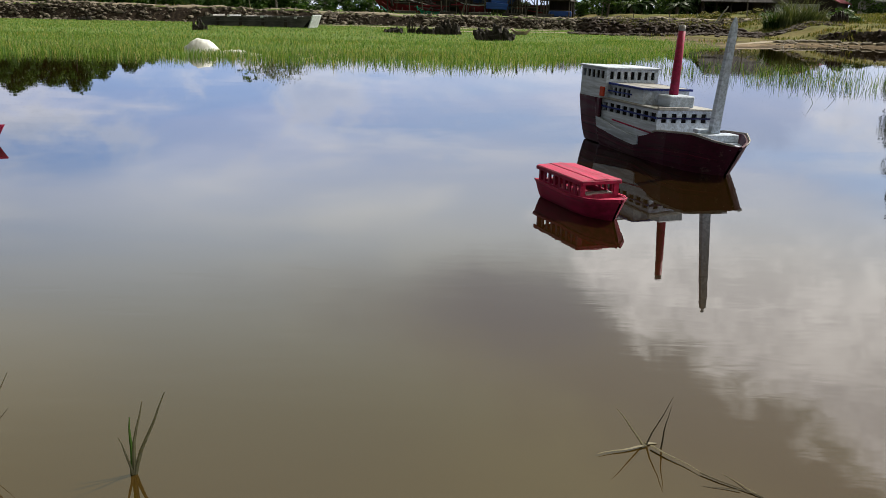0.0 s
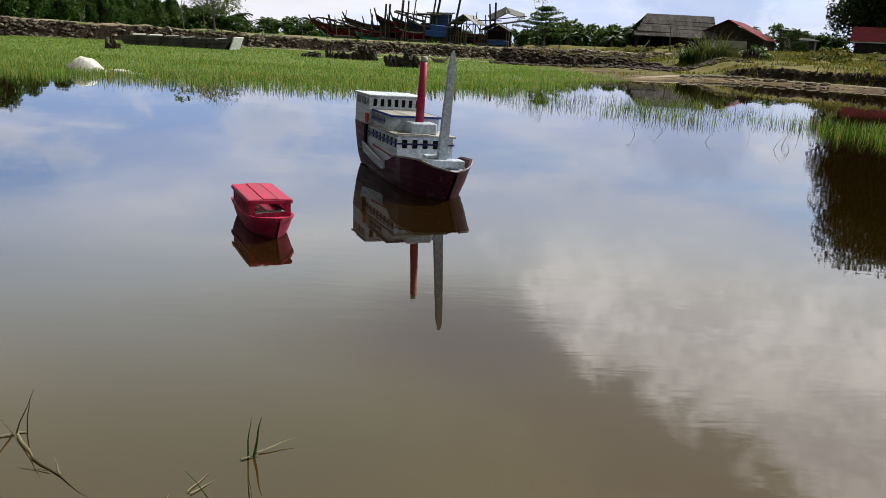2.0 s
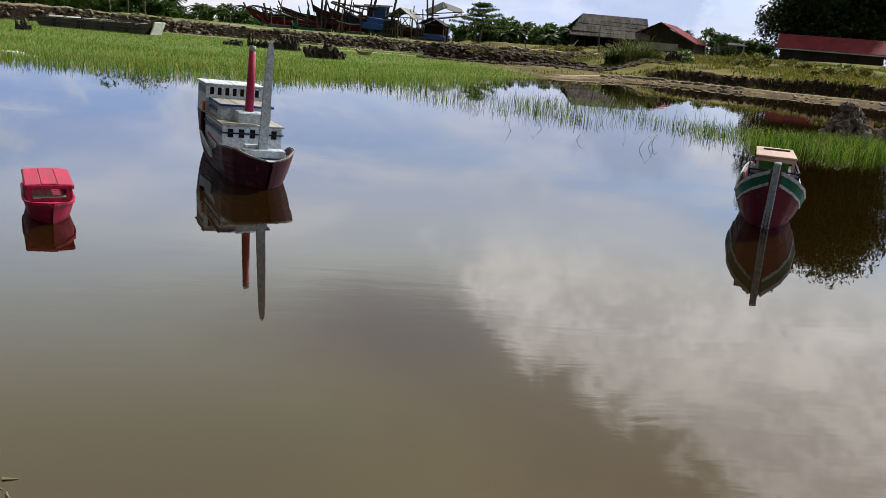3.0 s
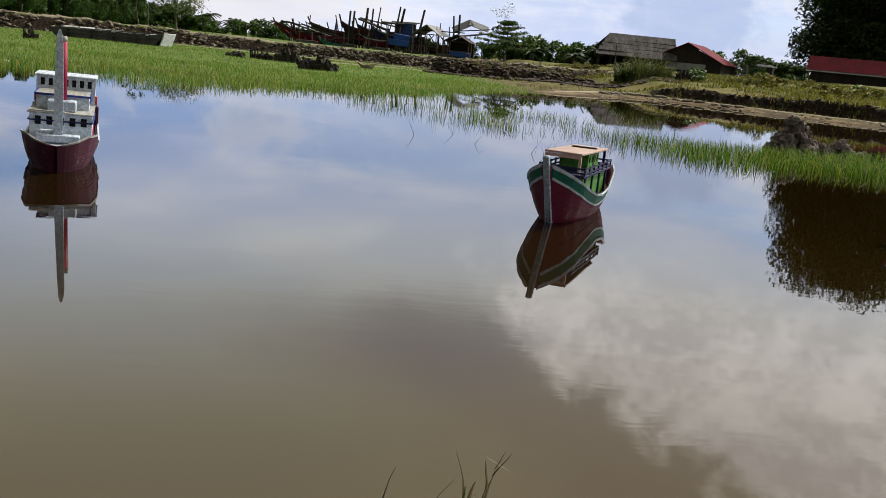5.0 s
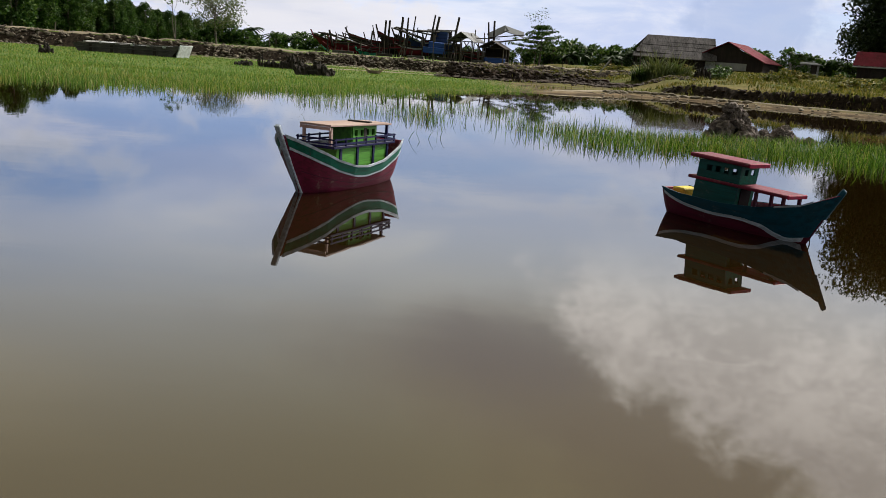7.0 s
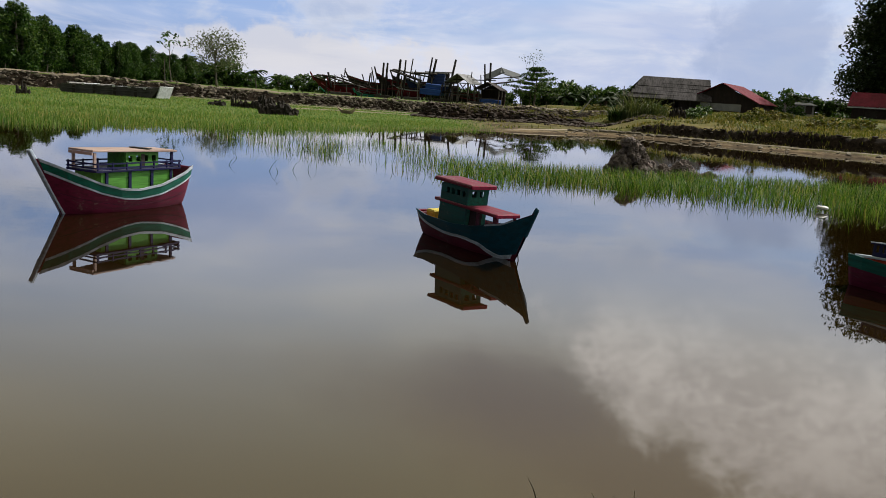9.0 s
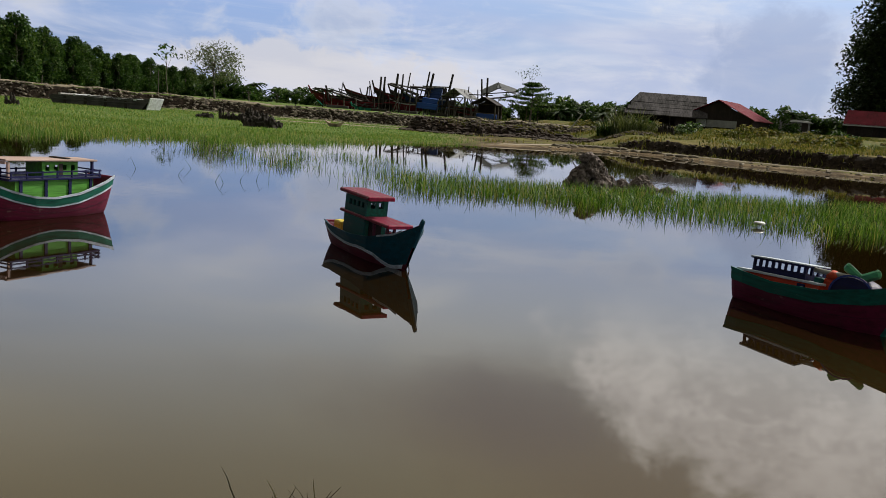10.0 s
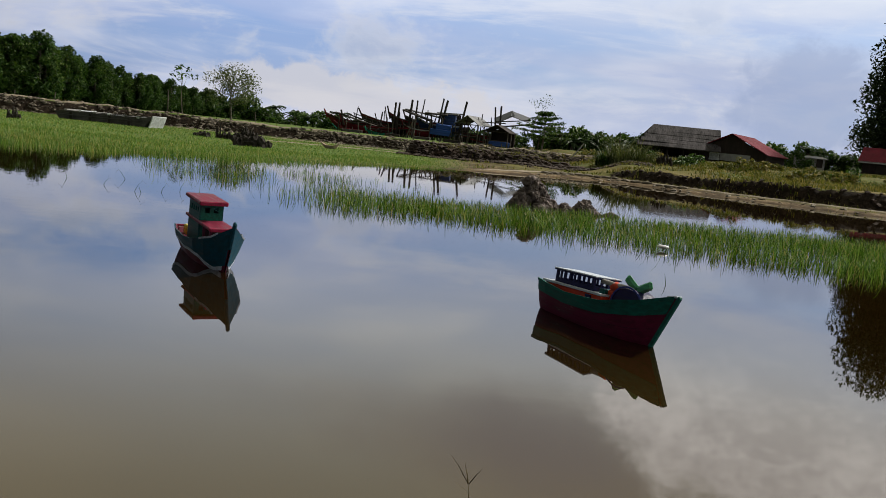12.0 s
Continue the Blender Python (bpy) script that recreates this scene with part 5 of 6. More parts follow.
    part("paddle_box_rim", placed(bm, pose(-0.385, 0, 0.222)), BLUE, boat)
    for turn, ln in ((-60, 0.150), (62, 0.150)):
        bm = box((0, 0, ln / 2), (0.064, 0.034, ln), (0, 0, 0), 0.015)
        part("paddle_blade", placed(bm, pose(-0.385, 0.0, 0.333, 0, turn, 0)), BLADE, boat, "green rounded paddle blade")
    part("bow_ring", rod((-0.165, 0.0, 0.02), (-0.150, 0.02, -0.03), 0.012, 0.012, 8), DARK_WOOD, boat)
    return boat


passenger_ship(heading(1.862, 5.735, 0.30, -0.954, 0, -1.5, 0))
red_ferry("model_ferry", heading(0.904, 4.182, 0.357, -0.934), "small crimson wooden model ferry with a pink-red plank roof")
red_ferry("model_rowing_boat", heading(-3.33, 6.33, 0.94, 0.34), "small crimson wooden model boat with a flat open deck", False)
cargo_boat(heading(5.42, 5.10, -0.45, -0.89))
trawler(heading(9.24, 4.50, 0.52, -0.855))
tug(heading(12.29, 3.66, 0.512, -0.859, 0, -6.0) @ Matrix.Diagonal((0.97, 0.97, 0.95, 1)))


# ---- mud, stumps and litter in the marsh ----
def lump(bm, c, r, seed, squash=(1, 1, 1), jag=0.35, sub=2):
    geo = bmesh.ops.create_icosphere(bm, subdivisions=sub, radius=1.0)
    for v in geo["verts"]:
        p = v.co.copy()
        k = 1 + jag * noise.noise(p * 1.7 + Vector((seed, seed * 0.7, 0))) + jag * 0.7 * noise.noise(p * 4.1 + Vector((0, seed, 3))) + jag * 0.5 * noise.noise(p * 9.3 + Vector((seed, 0, 5)))
        v.co = Vector((p.x * squash[0], p.y * squash[1], p.z * squash[2])) * (k * r) + Vector(c)


def mud_mound(x, y, w, h, seed, label, knob=True):
    """A heap of dried mud: rounded lumps packed under a rough cone, with hollows between them."""
    rnd = random.Random(seed)
    ob = thing("mud_mound", pose(x, y, max(float(height(x, y)), 0.0) - 0.03), label, "mound", "stumps and mounds in the marsh")
    for i in range(30):
        k = (i / 29) ** 0.8
        a = 2.4 * i + rnd.uniform(-0.5, 0.5)
        out = w * 0.46 * (1 - k) ** 0.75 * rnd.uniform(0.75, 1.1)
        bm = bmesh.new()
        lump(bm, (math.cos(a) * out + (0.10 * w * (k - 0.5) if knob else 0), math.sin(a) * out * 0.8, h * 0.86 * k), w * rnd.uniform(0.12, 0.19) * (1 - 0.35 * k), seed + i * 3.1, (1.1, 1.0, rnd.uniform(0.8, 1.3)), 0.42, 3)
        part("mud_lump", bm, STUMP, ob)
    if knob:
        bm = bmesh.new()
        lump(bm, (-0.10 * w, 0, h * 0.93), w * 0.13, seed + 50, (1.2, 1.0, 0.9), 0.5, 3)
        part("mud_lump", bm, STUMP, ob)
    return ob


def stump(x, y, w, h, seed, label, roots=14):
    """An uprooted stump: pointed, leaning roots fanned round a low ragged core."""
    rnd = random.Random(seed)
    ob = thing("tree_stump", pose(x, y, max(float(height(x, y)), 0.0) - 0.04), label, "stump", "stumps and mounds in the marsh")
    for i in range(3):
        bm = bmesh.new()
        lump(bm, (w * 0.25 * (i - 1), rnd.uniform(-0.1, 0.1) * w, h * 0.18), w * 0.20, seed + i, (1.2, 0.9, 0.9), 0.6, 2)
        part("core", bm, ROOT, ob)
    for i in range(roots):
        u = (i + 0.5) / roots * 2 - 1
        p = Vector((u * w * 0.48, rnd.uniform(-0.22, 0.22) * w, 0))
        tall = h * rnd.uniform(0.55, 1.05) * (1 - 0.45 * u * u)
        tip = p + Vector((rnd.uniform(-0.20, 0.14) * w, rnd.uniform(-0.1, 0.1) * w, tall))
        knee = p.lerp(tip, 0.5) + Vector((rnd.uniform(-0.06, 0.06) * w, 0, 0.04 * h))
        bm = bmesh.new()
        add_rod(bm, p, knee, 0.13 * w, 0.10 * w, 6)
        lump(bm, knee, 0.11 * w, seed + i, (1, 1, 1.3), 0.6, 2)
        add_rod(bm, knee, tip, 0.09 * w, 0.035 * w, 6)
        part("root", bm, ROOT, ob)
    return ob


mud_mound(11.98, 14.7, 0.86, 0.60, 5, "large heap of dried grey-brown mud lumps among reeds")
mud_mound(12.62, 14.85, 0.42, 0.20, 9, "low heap of dried mud between the larger ones", False)
mud_mound(13.0, 14.9, 0.62, 0.27, 12, "low heap of dried grey mud among reeds", False)
mud_mound(13.55, 15.0, 0.30, 0.10, 13, "small lump of dried mud among reeds", False)
stump(1.7, 31.5, 1.25, 0.60, 15, "dark ragged tree stump with upright roots in the grass", 12)
stump(0.0, 36.5, 1.0, 0.75, 18, "dark tall ragged tree stump in the grass", 11)
stump(-0.9, 37.0, 0.9, 0.42, 20, "dark low stump beside a taller one", 10)
stump(-2.3, 37.2, 0.8, 0.30, 22, "low dark stump in the grass", 8)
stump(-1.6, 37.6, 0.35, 0.85, 23, "thin upright dead root in the grass", 4)
stump(-10.03, 35.00, 0.6, 0.62, 25, "narrow dark stump in front of the dyke", 7)
stump(-19.5, 46.5, 0.8, 0.35, 27, "low dark clod of earth and roots in the grass", 6)
stump(21.0, 47.0, 0.9, 0.7, 29, "brown dead stump on the bank", 8)

ball = bmesh.new()
bmesh.ops.create_icosphere(ball, subdivisions=1, radius=1.0)
BALL_CO = np.array([v.co for v in ball.verts])
BALL_TRI = np.array([[v.index for v in f.verts] for f in ball.faces])
ball.free()


def clods(name, x, y, r, material, label, category, flat_=0.7):
    """Many small broken lumps pressed into the ground, joined into one mesh."""
    n = len(x)
    co = BALL_CO[None] * rng.uniform(0.55, 1.3, (n, len(BALL_CO), 1))
    co = co * np.stack([rng.uniform(0.9, 2.0, n), rng.uniform(0.8, 1.3, n), rng.uniform(0.7, 1.2, n) * flat_], 1)[:, None] * r[:, None, None]
    a = rng.uniform(0, 6.28, n)[:, None]
    co = np.stack([co[..., 0] * np.cos(a) - co[..., 1] * np.sin(a), co[..., 0] * np.sin(a) + co[..., 1] * np.cos(a), co[..., 2]], -1)
    co = co + np.stack([x, y, np.maximum(height(x, y), 0) + r * 0.15], 1)[:, None]
    tri = BALL_TRI[None] + (np.arange(n) * len(BALL_CO))[:, None, None]
    me = bpy.data.meshes.new(name)
    me.from_pydata(co.reshape(-1, 3).tolist(), [], tri.reshape(-1, 3).tolist())
    me.materials.append(material)
    return tagged(new(name, me), label, category, kind="stuff")


cx = rng.uniform(-42, 22, 9000)
cx = cx[rough(cx, cx * 0, 0.35, 4.0, 3) + rng.uniform(-0.6, 0.6, len(cx)) > -0.05]
clods("earth_clods", cx, np.interp(cx, *RIDGE) + rng.normal(-0.8, 0.5, len(cx)), 0.025 + 0.125 * rng.random(len(cx)) ** 2.6, CLOD, "dark dug clods of earth piled on the dyke", "earth")
cx = rng.uniform(6.2, 20, 3600)
clods("earth_clods", cx, 45.5 + 0.05 * (cx - 7) + rng.normal(-1.2, 0.5, 3600), 0.03 + 0.15 * rng.random(3600) ** 2.5, DARK_CLOD, "dark clods on the mud spit", "earth")
cx = rng.uniform(13, 46, 3500)
cy = np.interp(cx, *SHORE) + rng.uniform(1.0, 7.0, 3500)
face = height(cx, cy + 0.4) - height(cx, cy - 0.4) > 0.16
cx, cy = cx[face], cy[face]
clods("earth_clods", cx, cy, 0.03 + 0.10 * rng.random(len(cx)) ** 2.5, DARK_CLOD, "clods along the washed-out bank edge, darkened for shade", "earth")
cx = rng.uniform(13, 30, 120)
clods("shore_stones", cx, np.interp(cx, *SHORE) + rng.normal(0.6, 0.4, 120), 0.03 + 0.08 * rng.random(120) ** 2, STONE, "pale stones along the sandy waterline", "stones", 0.5)

for i in range(15):
    x = 13.6 + 0.42 * i
    bm = bmesh.new()
    lump(bm, (0, 0, 0.03), 0.17, 70 + i, (1.15 + 0.25 * ((i * 5) % 3), 0.8, 0.45), 0.25, 2)
    o = part("path_stone", bm, STONE)
    y = float(np.interp(x, *SHORE)) + 1.15 + 0.08 * ((i * 7) % 3)
    o.location = (x, y, float(height(x, y)))
    tagged(o, "flat pale stone in a row beside the sandy path", "stone", "stones along the path")

sack = thing("plastic_sack", pose(-5.45, 19.3, -0.02), "crumpled white plastic sack lying in the marsh edge", "sack")


def draped(x0, x1, deep, crown, tail, seed):
    """A slack closed bag: its top is a puckered sheet that falls from a dome to a flat tail."""
    n, m = 46, 18
    bm = bmesh.new()
    rows = []
    for i in range(n + 1):
        u = i / n
        x = x0 + (x1 - x0) * u
        dome = crown * math.exp(-(abs(u - 0.36) / 0.30) ** 3) + tail * (1 - u) ** 0.6 + 0.02
        half = deep * (0.35 + 0.65 * math.exp(-((u - 0.3) / 0.33) ** 2)) * min(1.0, 6 * u + 0.15) * min(1.0, 5 * (1 - u) + 0.1)
        row = []
        for j in range(m + 1):
            v = j / m * 2 - 1
            fold = 0.030 * noise.noise(Vector((u * 9 + seed, v * 2.2, 1.0))) + 0.018 * noise.noise(Vector((u * 21, v * 5 + seed, 4.0)))
            row.append(bm.verts.new((x, v * half, max(dome * (1 - abs(v) ** 2.4) + fold * (1 - abs(v)), -0.02))))
        rows.append(row)
    for a, b in zip(rows, rows[1:]):
        for j in range(m):
            bm.faces.new((a[j], b[j], b[j + 1], a[j + 1]))
    edge = bmesh.ops.extrude_face_region(bm, geom=list(bm.faces))
    for v in edge["geom"]:
        if isinstance(v, bmesh.types.BMVert):
            v.co.z = -0.05
    return bm


part("bag", draped(-0.46, 0.66, 0.34, 0.25, 0.08, 3.0), SACK, sack, "slack domed end of the sack", True)
part("loose_end", placed(draped(-0.30, 0.60, 0.14, 0.05, 0.05, 8.0), pose(0.72, -0.03, 0, 0, 0, -4)), SACK, sack, "flat torn tail of the sack", True)
scrap = bmesh.new()
lump(scrap, (0, 0, 0), 0.05, 8.0, (1.6, 0.9, 0.55), 0.4, 2)
scrap = tagged(part("foam_scrap", scrap, SACK, None, "", True), "scrap of white foam caught in the reeds", "litter")
scrap.location = (13.5, 9.75, 0.05)

# an old flat barge aground in the grass
barge = thing("barge", pose(-9.3, 42.9, 0.06, 0, 0.3, -9), "old grey flat-bottomed wooden barge aground in the grass", "barge")
bm = bmesh.new()
add_prism(bm, [(-2.9, 0.42), (-2.6, 0.0), (2.35, 0.0), (2.9, 0.62), (2.3, 0.56), (-2.2, 0.44)], -0.65, 0.65)
part("body", bm, HULL_WOOD, barge, "dark weathered hull planks")
for s in (1, -1):
    part("rail", box((-0.1, s * 0.66, 0.53), (5.0, 0.10, 0.05), (0, -1.6, 0), 0.01), HULL_WOOD, barge, "weathered top rail")
part("bow_plate", box((2.80, 0, 0.36), (0.06, 1.36, 0.66), (0, 20, 0), 0.01), BOAT_WHITE, barge, "pale square bow board")
for k in range(6):
    part("thwart", box((-2.2 + k * 0.85, 0, 0.52), (0.14, 1.44, 0.10), (0, -1, 0), 0.01), BOAT_WHITE if k % 2 else PLANK, barge)
part("rubbing_strake", box((-0.1, -0.68, 0.30), (5.0, 0.05, 0.06), (0, -1.2, 0), 0.01), HULL_WOOD, barge)
for k in range(4):
    part("side_stain", box((-1.9 + k * 1.15, -0.672, 0.22), (0.16, 0.03, 0.40)), DARK_WOOD, barge, "dark rib on the side")

canoe = thing("canoe", pose(3.3, 39.5, 0.12, 0, 0, -6), "small pale dugout canoe on the mud", "canoe")
hc = Hull(1.0, [(0, 0.04), (0.3, 0.16), (0.7, 0.16), (1, 0.02)], [(0, 0.26), (0.3, 0.12), (0.7, 0.12), (1, 0.28)], [(0, -0.05), (1, -0.05)], 0.25, 0.25)
part("hull", placed(hc.shell(0.03, 16, 4), Matrix.Translation((0.5, 0, 0))), PLY, canoe)


# ---- trees ----
def leaves(bm_list, centre, radii, count, size, rnd_, hollow=0.55):
    """Leaf quads in the outer part of a blob."""
    for _ in range(count):
        while True:
            p = Vector((rnd_.uniform(-1, 1), rnd_.uniform(-1, 1), rnd_.uniform(-1, 1)))
            if hollow < p.length < 1.0:
                break
        p = Vector((p.x * radii[0], p.y * radii[1], p.z * radii[2])) + Vector(centre)
        q = Euler((rnd_.uniform(-1.0, 1.0), rnd_.uniform(-1.0, 1.0), rnd_.uniform(0, 6.28))).to_matrix()
        s = size * rnd_.uniform(0.6, 1.3)
        bm_list.append([tuple(p + q @ Vector(c)) for c in ((-s * 0.9, 0, 0), (0, -s * 0.42, s * 0.1), (s * 0.9, 0, 0), (0, s * 0.42, s * 0.1))])


def leaf_mesh(name, quads, material, parent):
    me = bpy.data.meshes.new(name)
    me.from_pydata([v for q in quads for v in q], [], [tuple(range(4 * i, 4 * i + 4)) for i in range(len(quads))])
    me.materials.append(material)
    ob = new(name, me)
    ob.parent = parent
    return ob


def tree(name, x, y, tall, wide, seed, material, label, clumps=18, per=90, leaf=0.22, trunk=0.12, low=0.25, group="", category="tree", bark=BARK, hollow=0.45):
    """A tapered trunk, limbs that reach into the crown, and a crown of leaf clumps with gaps."""
    rnd_ = random.Random(seed)
    ob = thing(name, pose(x, y, float(height(x, y)) - 0.05), label, category, group)
    bm = bmesh.new()
    top = Vector((rnd_.uniform(-0.05, 0.05) * tall, rnd_.uniform(-0.05, 0.05) * tall, tall * 0.72))
    mid = top * 0.5 + Vector((rnd_.uniform(-0.04, 0.04) * tall, 0, 0))
    add_rod(bm, (0, 0, 0), mid, trunk, trunk * 0.7, 7)
    add_rod(bm, mid, top, trunk * 0.7, trunk * 0.25, 6)
    quads = []
    for i in range(clumps):
        a, k = rnd_.uniform(0, 6.28), rnd_.random()
        hgt = low + (1 - low) * (0.12 + 0.82 * k)
        reach = wide * 0.5 * (1 - (max(hgt - 0.45, 0) / 0.62) ** 2) ** 0.5 * rnd_.uniform(0.35, 0.95)
        c = Vector((math.cos(a) * reach, math.sin(a) * reach, hgt * tall))
        r = wide * rnd_.uniform(0.13, 0.21)
        leaves(quads, c, (r, r, r * 0.75), per, leaf, rnd_, hollow)
        start = mid.lerp(top, rnd_.uniform(0.0, 0.8)) if hgt > 0.4 else mid * rnd_.uniform(0.5, 0.9)
        if i % 2 == 0:
            add_rod(bm, start, c, trunk * 0.28, trunk * 0.08, 5)
    part("trunk", bm, bark, ob)
    leaf_mesh("crown", quads, material, ob)
    return ob


G = "trees along the dyke"
FOREST_LABEL = "tall dense dark green plantation tree behind the dyke"


def plantation_tree(x, y, tall, wide, seed):
    """An upright crown down to the ground: leaf clumps round a straight trunk, narrower at the top, with dark gaps."""
    rnd_ = random.Random(seed)
    ob = thing("forest_tree", pose(x, y, float(height(x, y)) - 0.05), FOREST_LABEL, "tree", G)
    bm = bmesh.new()
    add_rod(bm, (0, 0, 0), (0.1, 0, tall * 0.5), 0.11, 0.08, 7)
    add_rod(bm, (0.1, 0, tall * 0.5), (0, 0, tall * 0.93), 0.08, 0.02, 6)
    quads = []
    for i in range(46):
        k = i / 45
        a = 2.4 * i + rnd_.uniform(-0.6, 0.6)
        reach = wide * 0.5 * min(1.0, 0.55 + k * 2.2) * (1 - max(k - 0.45, 0) ** 1.6 * 2.1) * rnd_.uniform(0.45, 1.0)
        c = Vector((math.cos(a) * reach, math.sin(a) * reach, tall * (0.06 + 0.88 * k)))
        r = wide * rnd_.uniform(0.14, 0.22) * (1 - 0.35 * k)
        leaves(quads, c, (r, r, r * 1.05), 150, 0.125, rnd_, 0.5)
        if i % 3 == 0:
            add_rod(bm, (0, 0, tall * 0.85 * k), c, 0.035, 0.01, 5)
    part("trunk", bm, BARK, ob)
    leaf_mesh("crown", quads, FOREST, ob)
    return ob


FOREST_TOP = line((60, 4.0), (82, 5.0), (86, 5.8), (88.5, 7.4), (90.5, 7.5), (92.5, 6.3), (95, 6.0), (98, 5.6), (103, 4.8), (108, 4.5), (113, 4.3), (117, 3.9), (126, 3.2))
protos = [plantation_tree(-56, 116.0, 4.6, 3.2, 31), plantation_tree(-55.0, 120, 4.3, 2.7, 32), plantation_tree(-54, 124.0, 4.9, 3.5, 33), plantation_tree(-53, 128.0, 4.5, 2.9, 34)]
TALL = (4.6, 4.3, 4.9, 4.5)
rnd = random.Random(77)
for row in range(3):
    for i in range(30):
        y = 64.0 + 2.1 * i + row * 1.0 + rnd.uniform(-0.5, 0.5)
        x = -42.0 + 0.357 * (y - 82.0) - 2.6 * row + rnd.uniform(-0.5, 0.5)
        k = (i * 7 + row * 3 + i // 5) % 4
        s = rnd.uniform(0.86, 1.04) * float(np.interp(y, *FOREST_TOP)) / TALL[k]
        copy_thing(protos[k], pose(x, y, float(height(x, y)) - 0.05, 0, 0, rnd.uniform(0, 360)) @ Matrix.Diagonal((s * 1.0, s * 1.0, s, 1)))

tree("pale_tree", -18.3, 93, 6.0, 6.6, 41, PALETREE, "sparse grey-green tree with thin open crown on the dyke", 46, 70, 0.155, 0.14, 0.22, hollow=0.1)
tree("papaya_tree", -16.7, 73.5, 4.6, 2.5, 43, FOREST, "thin tall young tree with a few large leaves", 7, 8, 0.24, 0.05, 0.70, hollow=0.1)
tree("shade_tree", 71.5, 112.0, 25.0, 22.0, 44, DARKTREE, "huge dark spreading shade tree beside the red-roofed house", 150, 640, 0.34, 0.6, 0.02, hollow=0.0)
tree("shade_tree", 63.5, 106, 8.0, 8.5, 52, DARKTREE, "dark lower tree beside the great shade tree", 46, 320, 0.32, 0.22, -0.02, hollow=0.0)
def layered_tree(x, y, tall, wide, seed, label):
    """A tree of flat tiers: limbs that leave the trunk almost level, each with its plate of large leaves."""
    rnd_ = random.Random(seed)
    ob = thing("yard_tree", pose(x, y, float(height(x, y)) - 0.05), label, "tree")
    bm = bmesh.new()
    add_rod(bm, (0, 0, 0), (0.12, 0, tall * 0.55), 0.13, 0.09, 7)
    add_rod(bm, (0.12, 0, tall * 0.55), (0.05, 0, tall), 0.09, 0.03, 6)
    quads = []
    for tier in range(6):
        z = tall * (0.40 + 0.115 * tier)
        reach = wide * 0.5 * (0.95, 1.0, 0.9, 0.66, 0.45, 0.25)[tier]
        for k in range(7):
            a = 0.9 * k + tier * 0.55 + rnd_.uniform(-0.2, 0.2)
            end = Vector((math.cos(a) * reach * rnd_.uniform(0.6, 1.0), math.sin(a) * reach, z + rnd_.uniform(-0.1, 0.25)))
            add_rod(bm, (0.08, 0, z - 0.15), end, 0.035, 0.01, 5)
            for u in (0.35, 0.65, 0.95):
                leaves(quads, Vector((0.08, 0, z - 0.1)).lerp(end, u), (0.52, 0.52, 0.16), 34, 0.15, rnd_, 0.0)
    part("trunk", bm, BARK, ob)
    leaf_mesh("crown", quads, FOREST, ob)
    return ob


layered_tree(16.8, 92.5, 4.3, 7.7, 45, "dark leafy tree with flat spreading tiers beside the boatyard shed")
tree("bare_tree", 16.4, 93.7, 6.2, 3.7, 46, FOREST, "thin half-bare tree top behind the boatyard", 10, 12, 0.12, 0.06, 0.74, hollow=0.1)
def tall_clump(x, y, tall, wide, count, seed, label):
    """A clump of long arching grass leaves, each a folded ribbon, thinner towards its tip."""
    rnd_ = random.Random(seed)
    ob = thing("tall_grass_clump", pose(x, y, float(height(x, y)) - 0.08), label, "grass clump", "tall clumps on the bank")
    verts, faces = [], []
    for i in range(count):
        a, r = rnd_.uniform(0, 6.28), wide * 0.5 * rnd_.random() ** 0.6
        foot = Vector((math.cos(a) * r, math.sin(a) * r * 0.7, 0))
        b = a + rnd_.uniform(-1.2, 1.2)
        d = Vector((math.cos(b), math.sin(b), 0))
        ln, droop = tall * rnd_.uniform(0.3, 1.08) * (1.05 - 0.45 * r / (wide * 0.5)), rnd_.uniform(0.3, 1.0)
        side = Vector((-d.y, d.x, 0)) * rnd_.uniform(0.02, 0.05)
        base = len(verts)
        for k in range(5):
            u = k / 4
            p = foot + d * (ln * droop * u * u) + Vector((0, 0, ln * (u - droop * 0.45 * u ** 3)))
            verts += [tuple(p - side * (1 - 0.9 * u)), tuple(p + side * (1 - 0.9 * u))]
        faces += [(base + 2 * k, base + 2 * k + 1, base + 2 * k + 3, base + 2 * k + 2) for k in range(4)]
    me = bpy.data.meshes.new("leaves")
    me.from_pydata(verts, [], faces)
    me.materials.append(PALETREE if seed % 2 else FOREST)
    leaves_ = new("leaves", me)
    leaves_.parent = ob
    return ob


tall_clump(18.6, 47.3, 2.6, 1.5, 210, 47, "tall feathery grey-green grass clump on the bank edge")
tall_clump(19.7, 47.8, 1.9, 1.6, 260, 49, "pale feathery grass clump on the bank edge")
tall_clump(17.8, 47.6, 1.5, 1.2, 300, 48, "dark green grass clump on the bank edge")
tall_clump(21.2, 47.6, 0.8, 1.5, 420, 51, "low dry grass clump on the bank edge")
tall_clump(36.6, 44.6, 1.3, 2.6, 700, 52, "dark green tall grass on the slope below the red-roofed house")
tall_clump(34.0, 43.8, 0.9, 3.0, 700, 53, "grey dry tall grass on the slope")
tall_clump(31.2, 43.6, 0.7, 2.6, 500, 55, "grey dry tall grass on the slope")
tree("bush", 37.0, 45.0, 1.5, 3.2, 49, FOREST, "dark green shrub on the slope", 16, 70, 0.15, 0.05, 0.03, category="shrub")
tree("bush", 33.5, 43.0, 0.9, 2.6, 50, DRYGRASS, "grey thorny scrub on the slope", 12, 60, 0.12, 0.04, 0.03, category="shrub")
